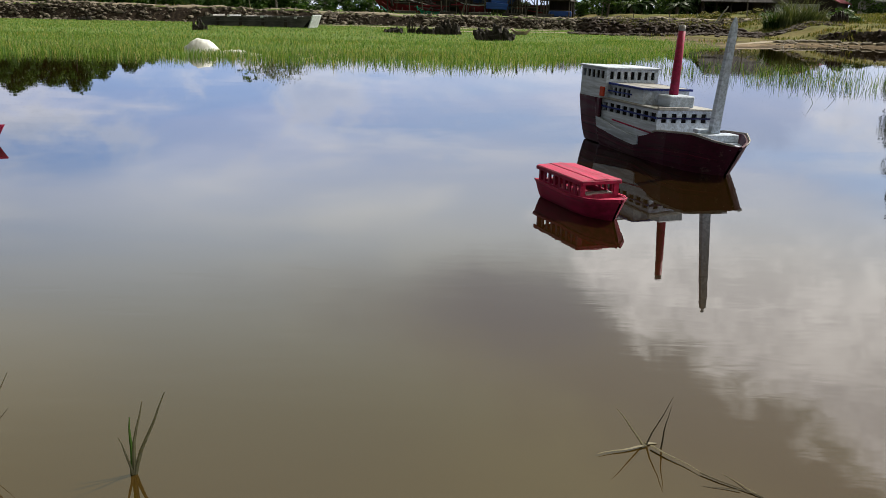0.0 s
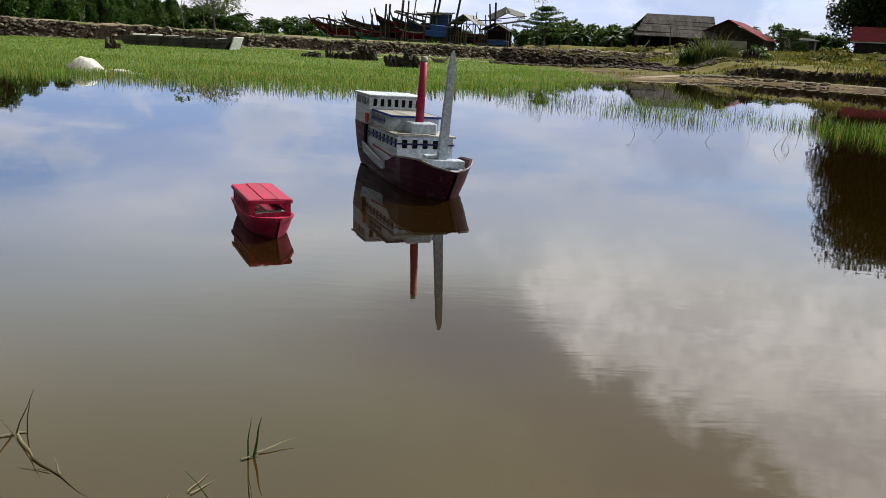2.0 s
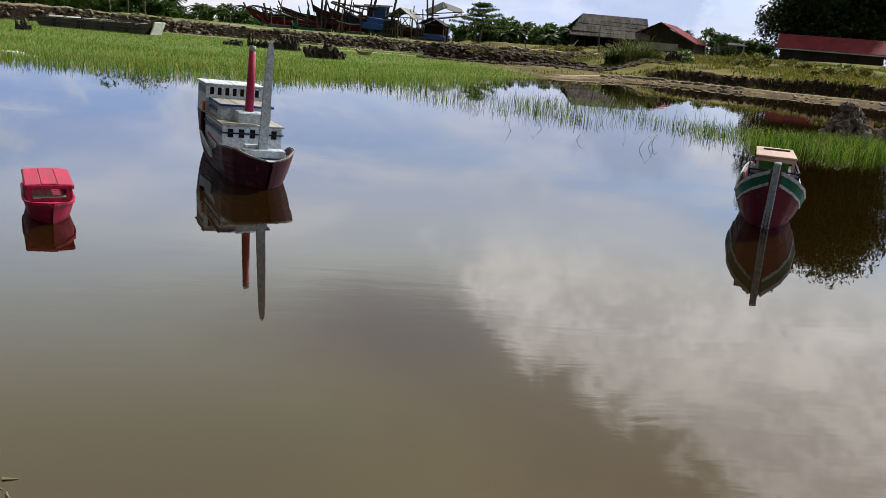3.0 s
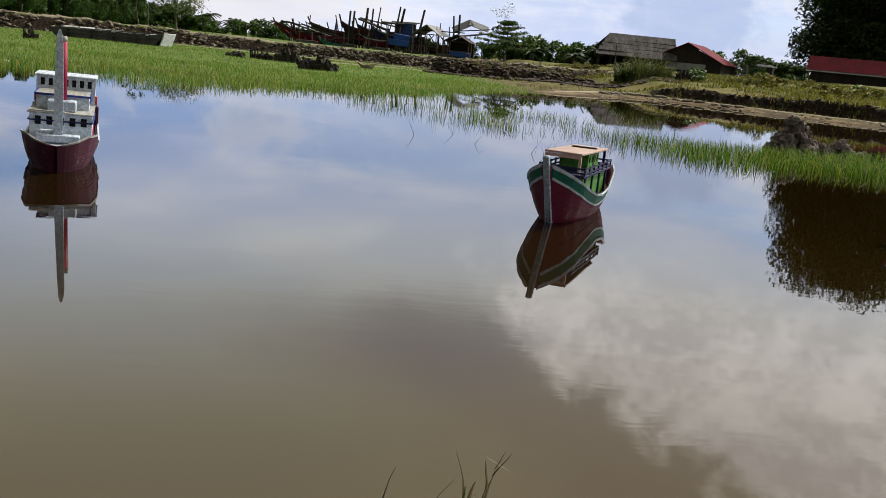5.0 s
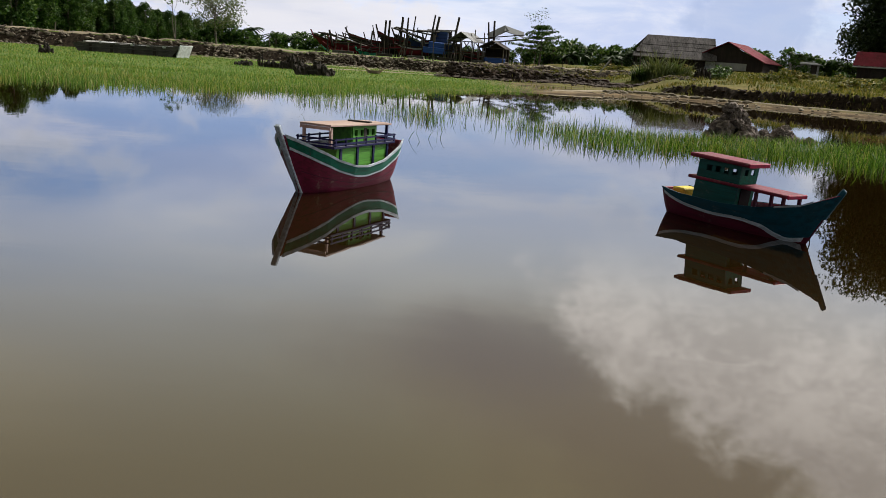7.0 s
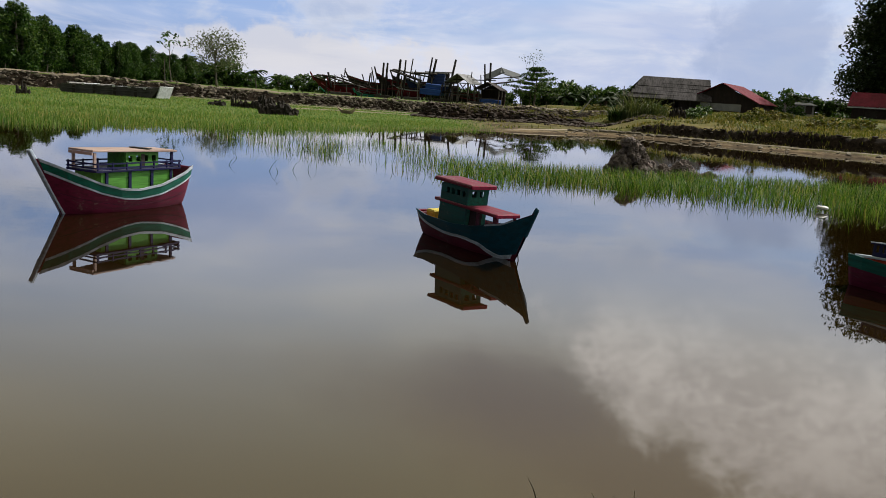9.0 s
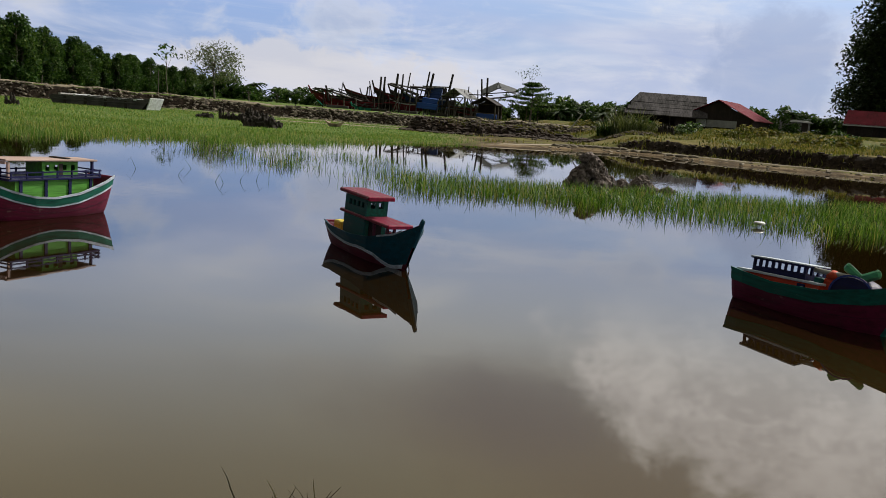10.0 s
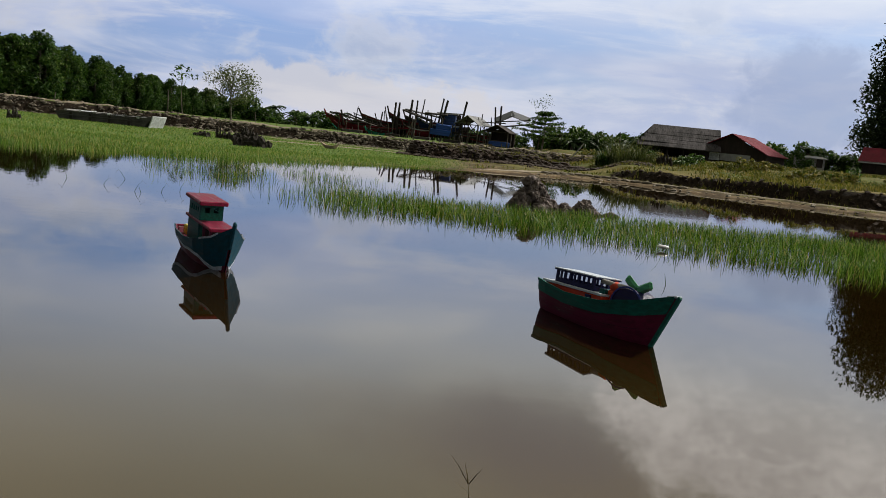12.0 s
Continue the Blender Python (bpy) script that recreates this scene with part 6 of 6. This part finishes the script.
for k, (x, y, s) in enumerate(((46.5, 97, 2.4), (42.5, 104, 2.0))):
    tree("bush", x, y, s, s * 1.6, 60 + k, FOREST, "round green bush beside the houses", 14, 60, 0.20, 0.06, 0.03, category="shrub")
scrub = [tree("scrub", 24.0, 43.5, 0.8, 1.7, 80, DRYGRASS, "low yellow-green thorny scrub on the slope", 9, 50, 0.11, 0.03, 0.02, "scrub on the bank", "shrub"),
         tree("scrub", 28.5, 41.0, 0.6, 1.5, 81, DRYGRASS, "low yellowed scrub on the slope", 9, 50, 0.11, 0.03, 0.02, "scrub on the bank", "shrub"),
         tree("scrub", 31.0, 47.0, 0.7, 1.9, 82, FOREST, "low dark green scrub on the slope", 9, 50, 0.11, 0.03, 0.02, "scrub on the bank", "shrub")]
rnd = random.Random(41)
for i in range(38):
    x = rnd.uniform(17, 50)
    y = float(np.interp(x, *SHORE)) + rnd.uniform(9.5, 30)
    s = rnd.uniform(0.6, 1.25)
    copy_thing(scrub[i % 3], pose(x, y, float(height(x, y)) - 0.05, 0, 0, rnd.uniform(0, 360)) @ Matrix.Diagonal((s * 1.2, s, s * rnd.uniform(0.6, 1.0), 1)))
rnd = random.Random(99)
bushes = [tree("far_bush", -24, 118, 3.2, 5.5, 70, FOREST, "dark green bush in the distant tree line", 16, 60, 0.34, 0.1, 0.02, "distant tree line"),
          tree("far_bush", 22, 112, 2.8, 5.0, 71, FOREST, "dark green bush in the distant tree line", 16, 60, 0.34, 0.1, 0.02, "distant tree line")]
for i in range(64):
    x = -30 + 98 * i / 63 + rnd.uniform(-1, 1)
    y = 118 + rnd.uniform(-5, 8) + (8 if x > 30 else 0)
    s = rnd.uniform(0.75, 1.15) * (1.1 if x > 40 else 0.62)
    copy_thing(bushes[i % 2], pose(x, y, float(height(x, y)) - 0.1, 0, 0, rnd.uniform(0, 360)) @ Matrix.Diagonal((s * 1.15, s, s, 1)))
for i in range(9):
    x, y, s = 18.5 + 1.45 * i, 103 + rnd.uniform(-2, 3), rnd.uniform(0.75, 1.0)
    copy_thing(bushes[i % 2], pose(x, y, float(height(x, y)) - 0.1, 0, 0, rnd.uniform(0, 360)) @ Matrix.Diagonal((s * 0.9, s, s, 1)))


def palm(x, y, tall, seed):
    rnd_ = random.Random(seed)
    ob = thing("palm", pose(x, y, float(height(x, y))), "oil palm with arching fronds in the distant tree line", "palm", "distant palms")
    part("trunk", rod((0, 0, 0), (0, 0, tall), 0.22, 0.16, 7), BARK, ob)
    for i in range(15):
        a, e = 2.4 * i, rnd_.uniform(0.1, 1.2)
        d = Vector((math.cos(a), math.sin(a), 0))
        bm = bmesh.new()
        prev = None
        ln = rnd_.uniform(1.5, 2.1)
        for k in range(7):
            u = k / 6
            p = d * (ln * u * math.cos(e * (1 - u * 0.6))) + Vector((0, 0, tall + ln * u * math.sin(e) - 1.3 * u * u))
            s = Vector((-d.y, d.x, 0)) * (0.26 * math.sin(math.pi * min(u + 0.08, 1)) + 0.02)
            ring = [bm.verts.new(p - s - Vector((0, 0, 0.12))), bm.verts.new(p), bm.verts.new(p + s - Vector((0, 0, 0.12)))]
            if prev:
                for q in range(2):
                    bm.faces.new((prev[q], prev[q + 1], ring[q + 1], ring[q]))
            prev = ring
        part("frond", bm, PALM, ob)
    return ob


for k, (x, y, t) in enumerate(((-21, 122, 2.2), (-17, 119, 1.6), (-11, 121, 2.0), (-6, 120, 1.5), (24, 104, 1.9), (27.5, 101, 1.4), (22, 100, 1.2), (19.5, 102, 1.8), (29.0, 100.5, 1.7), (-14, 117, 1.3), (-3, 118, 1.2), (25.8, 99, 1.0), (50.5, 106, 2.2), (20.8, 99.5, 0.9))):
    palm(x, y, t, 300 + k)


# ---- houses ----
def gable_roof(bm, x0, x1, half, eave, ridge, thick=0.08, inset=(0.0, 0.0)):
    """Two roof slopes with a ridge along x; inset shortens the ridge at each end."""
    for s in (1, -1):
        a = [(x0, s * half, eave), (x1, s * half, eave), (x1 - inset[1], 0, ridge), (x0 + inset[0], 0, ridge)]
        lo = [bm.verts.new(p) for p in a]
        hi = [bm.verts.new((p[0], p[1], p[2] + thick)) for p in a]
        bm.faces.new(lo)
        bm.faces.new(hi[::-1])
        for k in range(4):
            bm.faces.new((lo[k], lo[(k + 1) % 4], hi[(k + 1) % 4], hi[k]))
    return bm


hut = thing("thatched_hut", pose(33.6, 101, 1.65, 0, 0, -6), "open wooden hut under a big sagging grey thatch roof", "hut")
roof = part("roof", gable_roof(bmesh.new(), -5.2, 4.3, 3.4, 1.25, 3.62, 0.16, (1.9, -0.2)), THATCH, hut, "weathered grey thatch with ragged eaves")
for k in range(5):
    u = k / 5
    part("thatch_course", box((-0.45 + 1.05 * u, -3.44 + 3.3 * u, 1.36 + 2.28 * u), (9.4 - 1.7 * u, 0.80, 0.13), (34.2, 0.9 * (k % 2), 1.1 * (k % 3 - 1)), 0.03), THATCH, roof)
for x in (-4.6, -3.2, -1.6, 0.2, 2.0, 3.9):
    for y in (-2.7, 2.7):
        part("post", rod((x, y, -0.5), (x, y, 1.75), 0.11, 0.10, 7), DARK_WOOD, hut)
part("back_wall", box((-0.2, 2.6, 0.7), (8.4, 0.08, 1.5)), WALL_DARK, hut)
part("side_wall", box((-4.7, 0.6, 0.7), (0.08, 4.0, 1.5)), WALL_DARK, hut)
part("front_panel", box((2.4, -2.6, 0.55), (3.2, 0.08, 1.3)), WALL_DARK, hut)
part("platform", box((-0.2, 0.5, -0.05), (8.6, 4.6, 0.12)), DARK_WOOD, hut)
part("beam", box((-0.3, -2.7, 1.42), (9.0, 0.14, 0.16)), DARK_WOOD, hut)

barn = thing("red_roofed_barn", pose(40.1, 99.5, 1.9, 0, 0, 58), "dark plank barn with a rusty red sheet roof", "house")
part("roof", gable_roof(bmesh.new(), -3.2, 6.4, 4.3, 1.0, 3.1, 0.08), RED_ROOF, barn, "rusty red metal roof sheets")
bm = bmesh.new()
add_prism(bm, [(-4.0, -0.8), (4.0, -0.8), (4.0, 1.08), (0, 3.0), (-4.0, 1.08)], 0, 0.12)
part("gable_wall", placed(bm, pose(-2.7, 0, 0, 0, 0, 90)), WALL_DARK, barn)
for s in (1, -1):
    part("side_wall", box((1.6, s * 3.95, 0.1), (8.4, 0.10, 1.9)), WALL_DARK, barn)
part("lean_to_wall", box((-3.0, -0.6, 0.45), (0.10, 3.4, 0.8)), WALL_GREY, barn, "pale grey cement panel")
part("lean_to_wall", box((-3.1, 1.9, 0.55), (0.10, 1.5, 1.1)), BOAT_WHITE, barn, "pale whitewashed panel")
part("door", box((-2.84, 0.9, 0.3), (0.06, 1.0, 1.5)), DARK_WOOD, barn)

store = thing("small_shed", pose(48.6, 100, 2.35, 0, 0, -8), "small grey shed with a zinc sheet roof", "shed")
part("wall", box((0, 0, 0.1), (3.0, 2.4, 1.7), (0, 0, 0), 0.02), WALL_GREY, store)
part("roof", box((0, 0, 1.05), (3.5, 2.9, 0.08), (6, 0, 0), 0.01), ZINC, store)
part("door", box((0.9, -1.22, 0.4), (0.7, 0.05, 1.0)), DARK_WOOD, store)

house = thing("red_roofed_house", pose(59.2, 95.6, 2.3, 0, 0, -30), "long low house with a bright red metal roof and white fascia", "house")
part("roof", gable_roof(bmesh.new(), -6.0, 6.0, 3.4, 1.1, 2.75, 0.08), RED_ROOF, house, "bright red metal roof sheets")
part("fascia", box((0, -3.36, 1.08), (12.0, 0.08, 0.20)), BOAT_WHITE, house, "white fascia board")
part("wall", box((0, 0, 0.2), (11.0, 5.8, 2.0)), WALL_DARK, house)
for x in (-3.5, 0.0, 3.5):
    part("window", box((x, -2.94, 0.35), (1.2, 0.06, 0.9)), DARK_WOOD, house)


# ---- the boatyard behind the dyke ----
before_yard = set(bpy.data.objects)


def yard_boat(x, y, turn, length, mat, band, label, z=0.75, house_=True, seed=1, lift=0.3, tall=1.0):
    """A wooden fishing boat hauled out on props."""
    rnd_ = random.Random(seed)
    ob = thing("fishing_boat", pose(x, y, z + lift, 0, 0, turn), label, "fishing boat", "fishing boats in the yard")
    b = length * 0.14
    hb = Hull(length, [(0, b * 0.75), (0.3, b), (0.7, b * 0.95), (0.92, b * 0.4), (1, 0.04)], [(0, 1.05 * tall), (0.4, 0.9 * tall), (0.75, 1.05 * tall), (1, 1.5 * tall)], [(0, 0.1), (0.5, 0.0), (1, 0.1)], length * 0.16, length * 0.04, 0.4)
    off = Matrix.Translation((length / 2, 0, 0))
    part("hull", placed(hb.shell(0.06, 20, 5), off), mat, ob)
    part("deck", placed(hb.deck([(0, 0.8 * tall), (0.6, 0.65 * tall), (1, 1.3 * tall)], 0.03, 0.95, 0.05, 12), off), DARK_WOOD, ob)
    for s in (1, -1):
        part("strake", placed(hb.strip([(0, 0.82), (1, 0.86)], [(0, 1.0), (1, 1.0)], s, 0.02, 0, 0.99, 14), off), band, ob)
        for k in range(3):
            part("prop", rod((length * (-0.3 + 0.27 * k), s * (b + 0.5), -lift - 0.1), (length * (-0.3 + 0.27 * k), s * b * 0.7, 0.6 * tall), 0.05, 0.05, 6), POLE_WOOD, ob)
    part("stem_post", rod((length * 0.46, 0, 1.0 * tall), (length * 0.53, 0, 1.9 * tall), 0.10, 0.08, 6), mat, ob)
    if house_:
        cab = part("deckhouse", box((-length * 0.2, 0, 1.35 * tall), (length * 0.3, b * 1.4, 1.1 * tall), (0, 0, 0), 0.03), BOAT_BLUE if seed % 2 else DARK_WOOD, ob)
        part("deckhouse_roof", box((-length * 0.2, 0, 1.95 * tall), (length * 0.40, b * 1.8, 0.09), (0, 2, 0), 0.02), PLANK, cab)
        for k in range(3):
            part("window", box((-length * 0.2 + (k - 1) * length * 0.09, -b * 0.71, 1.5 * tall), (length * 0.05, 0.04, 0.35)), NAVY, cab)
    for k in range(2):
        px = length * (-0.35 + 0.5 * k)
        part("mast", rod((px, rnd_.uniform(-0.3, 0.3), 0.7 * tall), (px + rnd_.uniform(-0.5, 0.8), 0, tall * rnd_.uniform(1.5, 2.3)), 0.07, 0.05, 6), DARK_WOOD, ob)
    return ob


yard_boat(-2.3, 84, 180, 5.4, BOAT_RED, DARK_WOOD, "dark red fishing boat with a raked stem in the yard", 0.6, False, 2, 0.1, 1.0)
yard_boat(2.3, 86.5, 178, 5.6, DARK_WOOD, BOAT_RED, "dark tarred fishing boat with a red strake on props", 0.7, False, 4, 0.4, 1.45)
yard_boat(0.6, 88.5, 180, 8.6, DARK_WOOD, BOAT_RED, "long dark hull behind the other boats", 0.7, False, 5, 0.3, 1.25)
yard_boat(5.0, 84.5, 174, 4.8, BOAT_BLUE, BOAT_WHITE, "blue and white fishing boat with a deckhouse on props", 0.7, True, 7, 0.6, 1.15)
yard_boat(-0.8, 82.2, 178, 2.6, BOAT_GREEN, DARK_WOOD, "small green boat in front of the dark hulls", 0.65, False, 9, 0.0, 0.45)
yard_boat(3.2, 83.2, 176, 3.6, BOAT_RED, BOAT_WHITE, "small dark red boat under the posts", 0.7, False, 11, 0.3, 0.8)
# thick hull posts, masts and thin props
for x, z, x2, z2, r in ((0.45, 0.9, 0.57, 4.18, 0.12), (0.8, 0.9, 0.95, 4.2, 0.12), (1.95, 0.8, 2.2, 4.6, 0.14), (2.6, 0.9, 2.72, 4.58, 0.10), (3.18, 2.6, 3.42, 4.76, 0.07), (4.85, 1.4, 5.32, 5.02, 0.10), (5.15, 1.4, 5.72, 4.88, 0.14), (6.98, 0.8, 7.64, 4.96, 0.13), (10.85, 0.8, 10.5, 4.7, 0.10), (11.2, 0.8, 11.08, 4.86, 0.12), (-4.5, 1.4, -4.9, 2.9, 0.12), (-3.4, 1.6, -3.2, 3.4, 0.05), (-0.9, 1.2, -0.7, 3.1, 0.09), (9.2, 0.8, 9.3, 3.9, 0.06)):
    o = part("hull_post", rod((0, 0, 0), (x2 - x, 0, z2 - z), r, r * 0.8, 7), DARK_WOOD)
    o.location = (x, 83.4, z)
    tagged(o, "thick dark post standing over the hauled-out hulls", "pole", "poles in the boatyard")
for x, z2 in ((2.55, 2.99), (4.3, 2.88), (5.48, 3.09), (7.6, 2.2), (0.2, 2.0), (-1.6, 1.9), (6.4, 2.4), (-2.8, 1.8), (8.1, 2.6)):
    o = part("prop_pole", rod((0, 0, 0), (-0.08, 0, z2 - 0.7), 0.07, 0.06, 6), POLE_WOOD)
    o.location = (x, 82.3, 0.7)
    tagged(o, "bare pale prop pole in the boatyard", "pole", "poles in the boatyard")
for x, z, ln, tilt, r in ((-5.0, 2.48, 1.9, -6, 0.08), (-2.0, 2.0, 4.0, -14, 0.08), (2.9, 1.9, 4.4, -3, 0.06), (0.6, 1.5, 3.0, 4, 0.06), (9.2, 3.1, 5.0, 2, 0.06), (12.4, 3.5, 3.4, 8, 0.06), (1.2, 2.6, 2.2, -10, 0.06), (-2.2, 2.35, 2.6, -13, 0.05), (6.0, 1.7, 2.6, 3, 0.05)):
    o = part("yard_spar", rod((-ln / 2, 0, -ln / 2 * math.sin(radians(tilt))), (ln / 2, 0, ln / 2 * math.sin(radians(tilt))), r, r * 0.9, 6), DARK_WOOD)
    o.location = (x, 83.0, z)
    tagged(o, "dark spar lashed across the boatyard posts", "pole", "poles in the boatyard")
for x, y, z, w_, tilt, mat in ((2.87, 83.6, 3.1, 3.15, 16, DARK_WOOD), (4.7, 83.8, 3.44, 2.3, 0, DARK_WOOD), (11.5, 84, 3.85, 2.0, -28, TARP_GREY), (13.1, 84, 4.0, 2.0, 15, TARP_GREY), (5.6, 82.8, 2.2, 1.5, 4, TARP_BLUE)):
    o = part("deck_canopy", box((0, 0, 0), (w_, 1.7 if mat == TARP_GREY else 1.6, 0.06 if mat == TARP_GREY else 0.14 if mat != TARP_BLUE else 0.5), (20 if mat == TARP_GREY else 4, tilt, 0), 0.02), mat)
    o.location = (x, y, z)
    tagged(o, "blue tarpaulin hung on a hauled-out boat" if mat == TARP_BLUE else "grey tarpaulin stretched over a hauled-out boat" if mat == TARP_GREY else "weathered canopy board over a hauled-out boat", "canopy", "canopies in the boatyard")


def lean_shed(x, y, turn, wide, deep, tall, mat, label, closed=True):
    ob = thing("boat_shed", pose(x, y, 0.75, 0, 0, turn), label, "shed", "sheds in the boatyard")
    part("roof", gable_roof(bmesh.new(), -deep / 2, deep / 2, wide / 2, tall * 0.68, tall, 0.06), mat, ob)
    for sx in (-0.45, 0, 0.45):
        for sy in (-0.44, 0.44):
            part("post", rod((deep * sx, wide * sy, 0), (deep * sx, wide * sy, tall * 0.74), 0.06, 0.05, 6), POLE_WOOD, ob)
    if closed:
        bm = bmesh.new()
        add_prism(bm, [(-wide * 0.43, 0), (wide * 0.43, 0), (wide * 0.43, tall * 0.70), (0, tall * 0.97), (-wide * 0.43, tall * 0.70)], -0.03, 0.03)
        part("back_wall", placed(bm, pose(deep * 0.42, 0, 0, 0, 0, 90)), WALL_DARK, ob)
    else:
        for sx in (-0.48, 0.45):
            part("king_post", rod((deep * sx, 0, tall * 0.70), (deep * sx, 0, tall * 0.97), 0.05, 0.05, 6), DARK_WOOD, ob)
            for sy in (-1, 1):
                part("brace", rod((deep * sx, sy * wide * 0.44, tall * 0.32), (deep * sx, sy * wide * 0.12, tall * 0.70), 0.045, 0.045, 6), DARK_WOOD, ob)
    for s in (-1, 1):
        part("tie_beam", rod((-deep * 0.45, s * wide * 0.44, tall * 0.70), (deep * 0.45, s * wide * 0.44, tall * 0.70), 0.05, 0.05, 6), DARK_WOOD, ob)
    part("rafter", rod((-deep * 0.48, -wide * 0.44, tall * 0.70), (-deep * 0.48, wide * 0.44, tall * 0.70), 0.05, 0.05, 6), DARK_WOOD, ob)
    part("rail", rod((-deep * 0.45, -wide * 0.44, tall * 0.30), (-deep * 0.45, wide * 0.44, tall * 0.30), 0.04, 0.04, 6), POLE_WOOD, ob)
    return ob


lean_shed(8.5, 83, 62, 2.9, 2.8, 2.78, ZINC, "open pole shed with a grey sheet roof", False)
lean_shed(11.2, 82, 72, 2.7, 2.6, 2.15, WALL_DARK, "low dark shed with blue tarpaulins stored inside")
tarp = tagged(part("tarpaulin_bundle", box((0, 0, 0.25), (2.0, 1.0, 0.5), (0, 0, 4), 0.08), TARP_BLUE), "blue tarpaulin bundle under the low shed", "tarpaulin")
tarp.location = (11.2, 81.0, 0.85)

# stacked timber, spare poles and scaffold among the hulls
rnd = random.Random(12)
for i in range(46):
    x = -5.6 + 18.4 * (i + rnd.random()) / 46
    y, z0 = rnd.uniform(81.6, 87.0), 0.7
    tall = rnd.uniform(1.0, 2.2) if i % 4 else rnd.uniform(2.2, 3.1)
    if x < -1.0:
        tall *= 0.7
    r = rnd.uniform(0.035, 0.075)
    o = part("scaffold_pole", rod((0, 0, 0), (rnd.uniform(-0.55, 0.55) * (1.0 if i % 3 else 0.2), 0, tall), r, r * 0.8, 6), (DARK_WOOD, DARK_WOOD, POLE_WOOD, BARK)[i % 4])
    o.location = (x, y, z0)
    tagged(o, "thin leaning scaffold pole among the hauled-out boats", "pole", "poles in the boatyard")
for i in range(22):
    x, z = rnd.uniform(-3.5, 11.5), rnd.uniform(1.0, 2.7)
    z = z * 0.75 if x < -1 else z
    ln = rnd.uniform(1.4, 3.6)
    rise = rnd.uniform(-0.16, 0.10) * ln
    if i == 6:
        z = 1.0
    o = part("scaffold_rail", rod((-ln / 2, 0, -rise / 2), (ln / 2, 0, rise / 2), 0.05, 0.04, 6), (DARK_WOOD, HULL_WOOD, BOAT_RED)[i % 3])
    o.location = (x, rnd.uniform(82.0, 85.5), z)
    tagged(o, "dark rail tied across the scaffold poles", "pole", "poles in the boatyard")
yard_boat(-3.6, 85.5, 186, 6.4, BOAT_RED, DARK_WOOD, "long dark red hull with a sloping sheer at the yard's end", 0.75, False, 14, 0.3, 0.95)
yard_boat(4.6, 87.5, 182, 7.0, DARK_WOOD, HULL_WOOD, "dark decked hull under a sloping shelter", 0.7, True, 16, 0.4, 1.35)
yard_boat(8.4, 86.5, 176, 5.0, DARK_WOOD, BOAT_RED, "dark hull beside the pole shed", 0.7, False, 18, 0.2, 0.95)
for x, y, z, w_, d_, tilt, mat, what in ((3.6, 84.6, 3.35, 4.3, 1.8, 8, HULL_WOOD, "sloping plank shelter over a hull"), (-3.4, 84.4, 2.1, 4.6, 1.0, 13, DARK_WOOD, "sloping dark deck planks on a hull"), (5.4, 81.9, 1.65, 2.1, 0.5, 2, TARP_BLUE, "blue tarpaulin screen hung on the scaffold"), (6.3, 84.9, 2.75, 2.0, 1.4, -4, DARK_WOOD, "dark plank roof over a deckhouse"), (12.9, 84.6, 3.15, 3.2, 1.6, -10, WALL_DARK, "dark sagging shelter beside the yard tree"), (-4.9, 83.2, 1.35, 1.5, 0.12, 34, BOAT_RED, "red painted plank leaning on a hull"), (-5.3, 83.1, 1.15, 0.9, 0.12, 40, BOAT_GREEN, "green painted plank leaning on a hull")):
    o = part("yard_shelter", box((0, 0, 0), (w_, d_, 0.55 if mat == TARP_BLUE else 0.10), (3, tilt, 0), 0.02), mat)
    o.location = (x, y, z)
    tagged(o, what, "shelter", "shelters in the boatyard")
for i in range(5):
    o = part("old_timber_baulk", box((0, 0, 0.16), (rnd.uniform(1.0, 2.2), 0.7, 0.32), (0, 0, rnd.uniform(-8, 8)), 0.03), (HULL_WOOD, DARK_WOOD)[i % 2])
    o.location = (-3.0 + 3.3 * i + rnd.uniform(-0.5, 0.5), 80.6, 0.72)
    tagged(o, "low old timber baulk lying in front of the boats", "timber", "timber in the boatyard")

# push the yard back, scaled about a mid-walk eye point to fit the view
view_scale = Matrix.Translation((6.0, -0.9, 1.1)) @ Matrix.Scale(1.17, 4) @ Matrix.Translation((-6.0, 0.9, -1.1))
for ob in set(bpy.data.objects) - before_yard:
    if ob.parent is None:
        ob.matrix_basis = view_scale @ ob.matrix_basis

# fence stakes and poles on the dyke
rnd = random.Random(5)
for i in range(26):
    x = -40 + i * 2.5 + rnd.uniform(-0.9, 0.9)
    y = float(np.interp(x, *RIDGE)) + rnd.uniform(0.8, 3.0)
    tall = rnd.uniform(0.4, 1.1) if i % 6 else rnd.uniform(1.6, 2.6)
    o = part("stake", rod((0, 0, -0.1), (rnd.uniform(-0.12, 0.12), 0, tall), 0.04, 0.03, 6), POLE_WOOD)
    o.location = (x, y, float(height(x, y)))
    tagged(o, "thin weathered wooden stake on the dyke", "stake", "stakes on the dyke")
o = part("leaning_pole", rod((0, 0, 0), (0.7, 0, 1.0), 0.05, 0.04, 6), PLANK)
o.location = (16.4, 53.6, 0.75)
tagged(o, "pale pole leaning on the dyke", "pole")
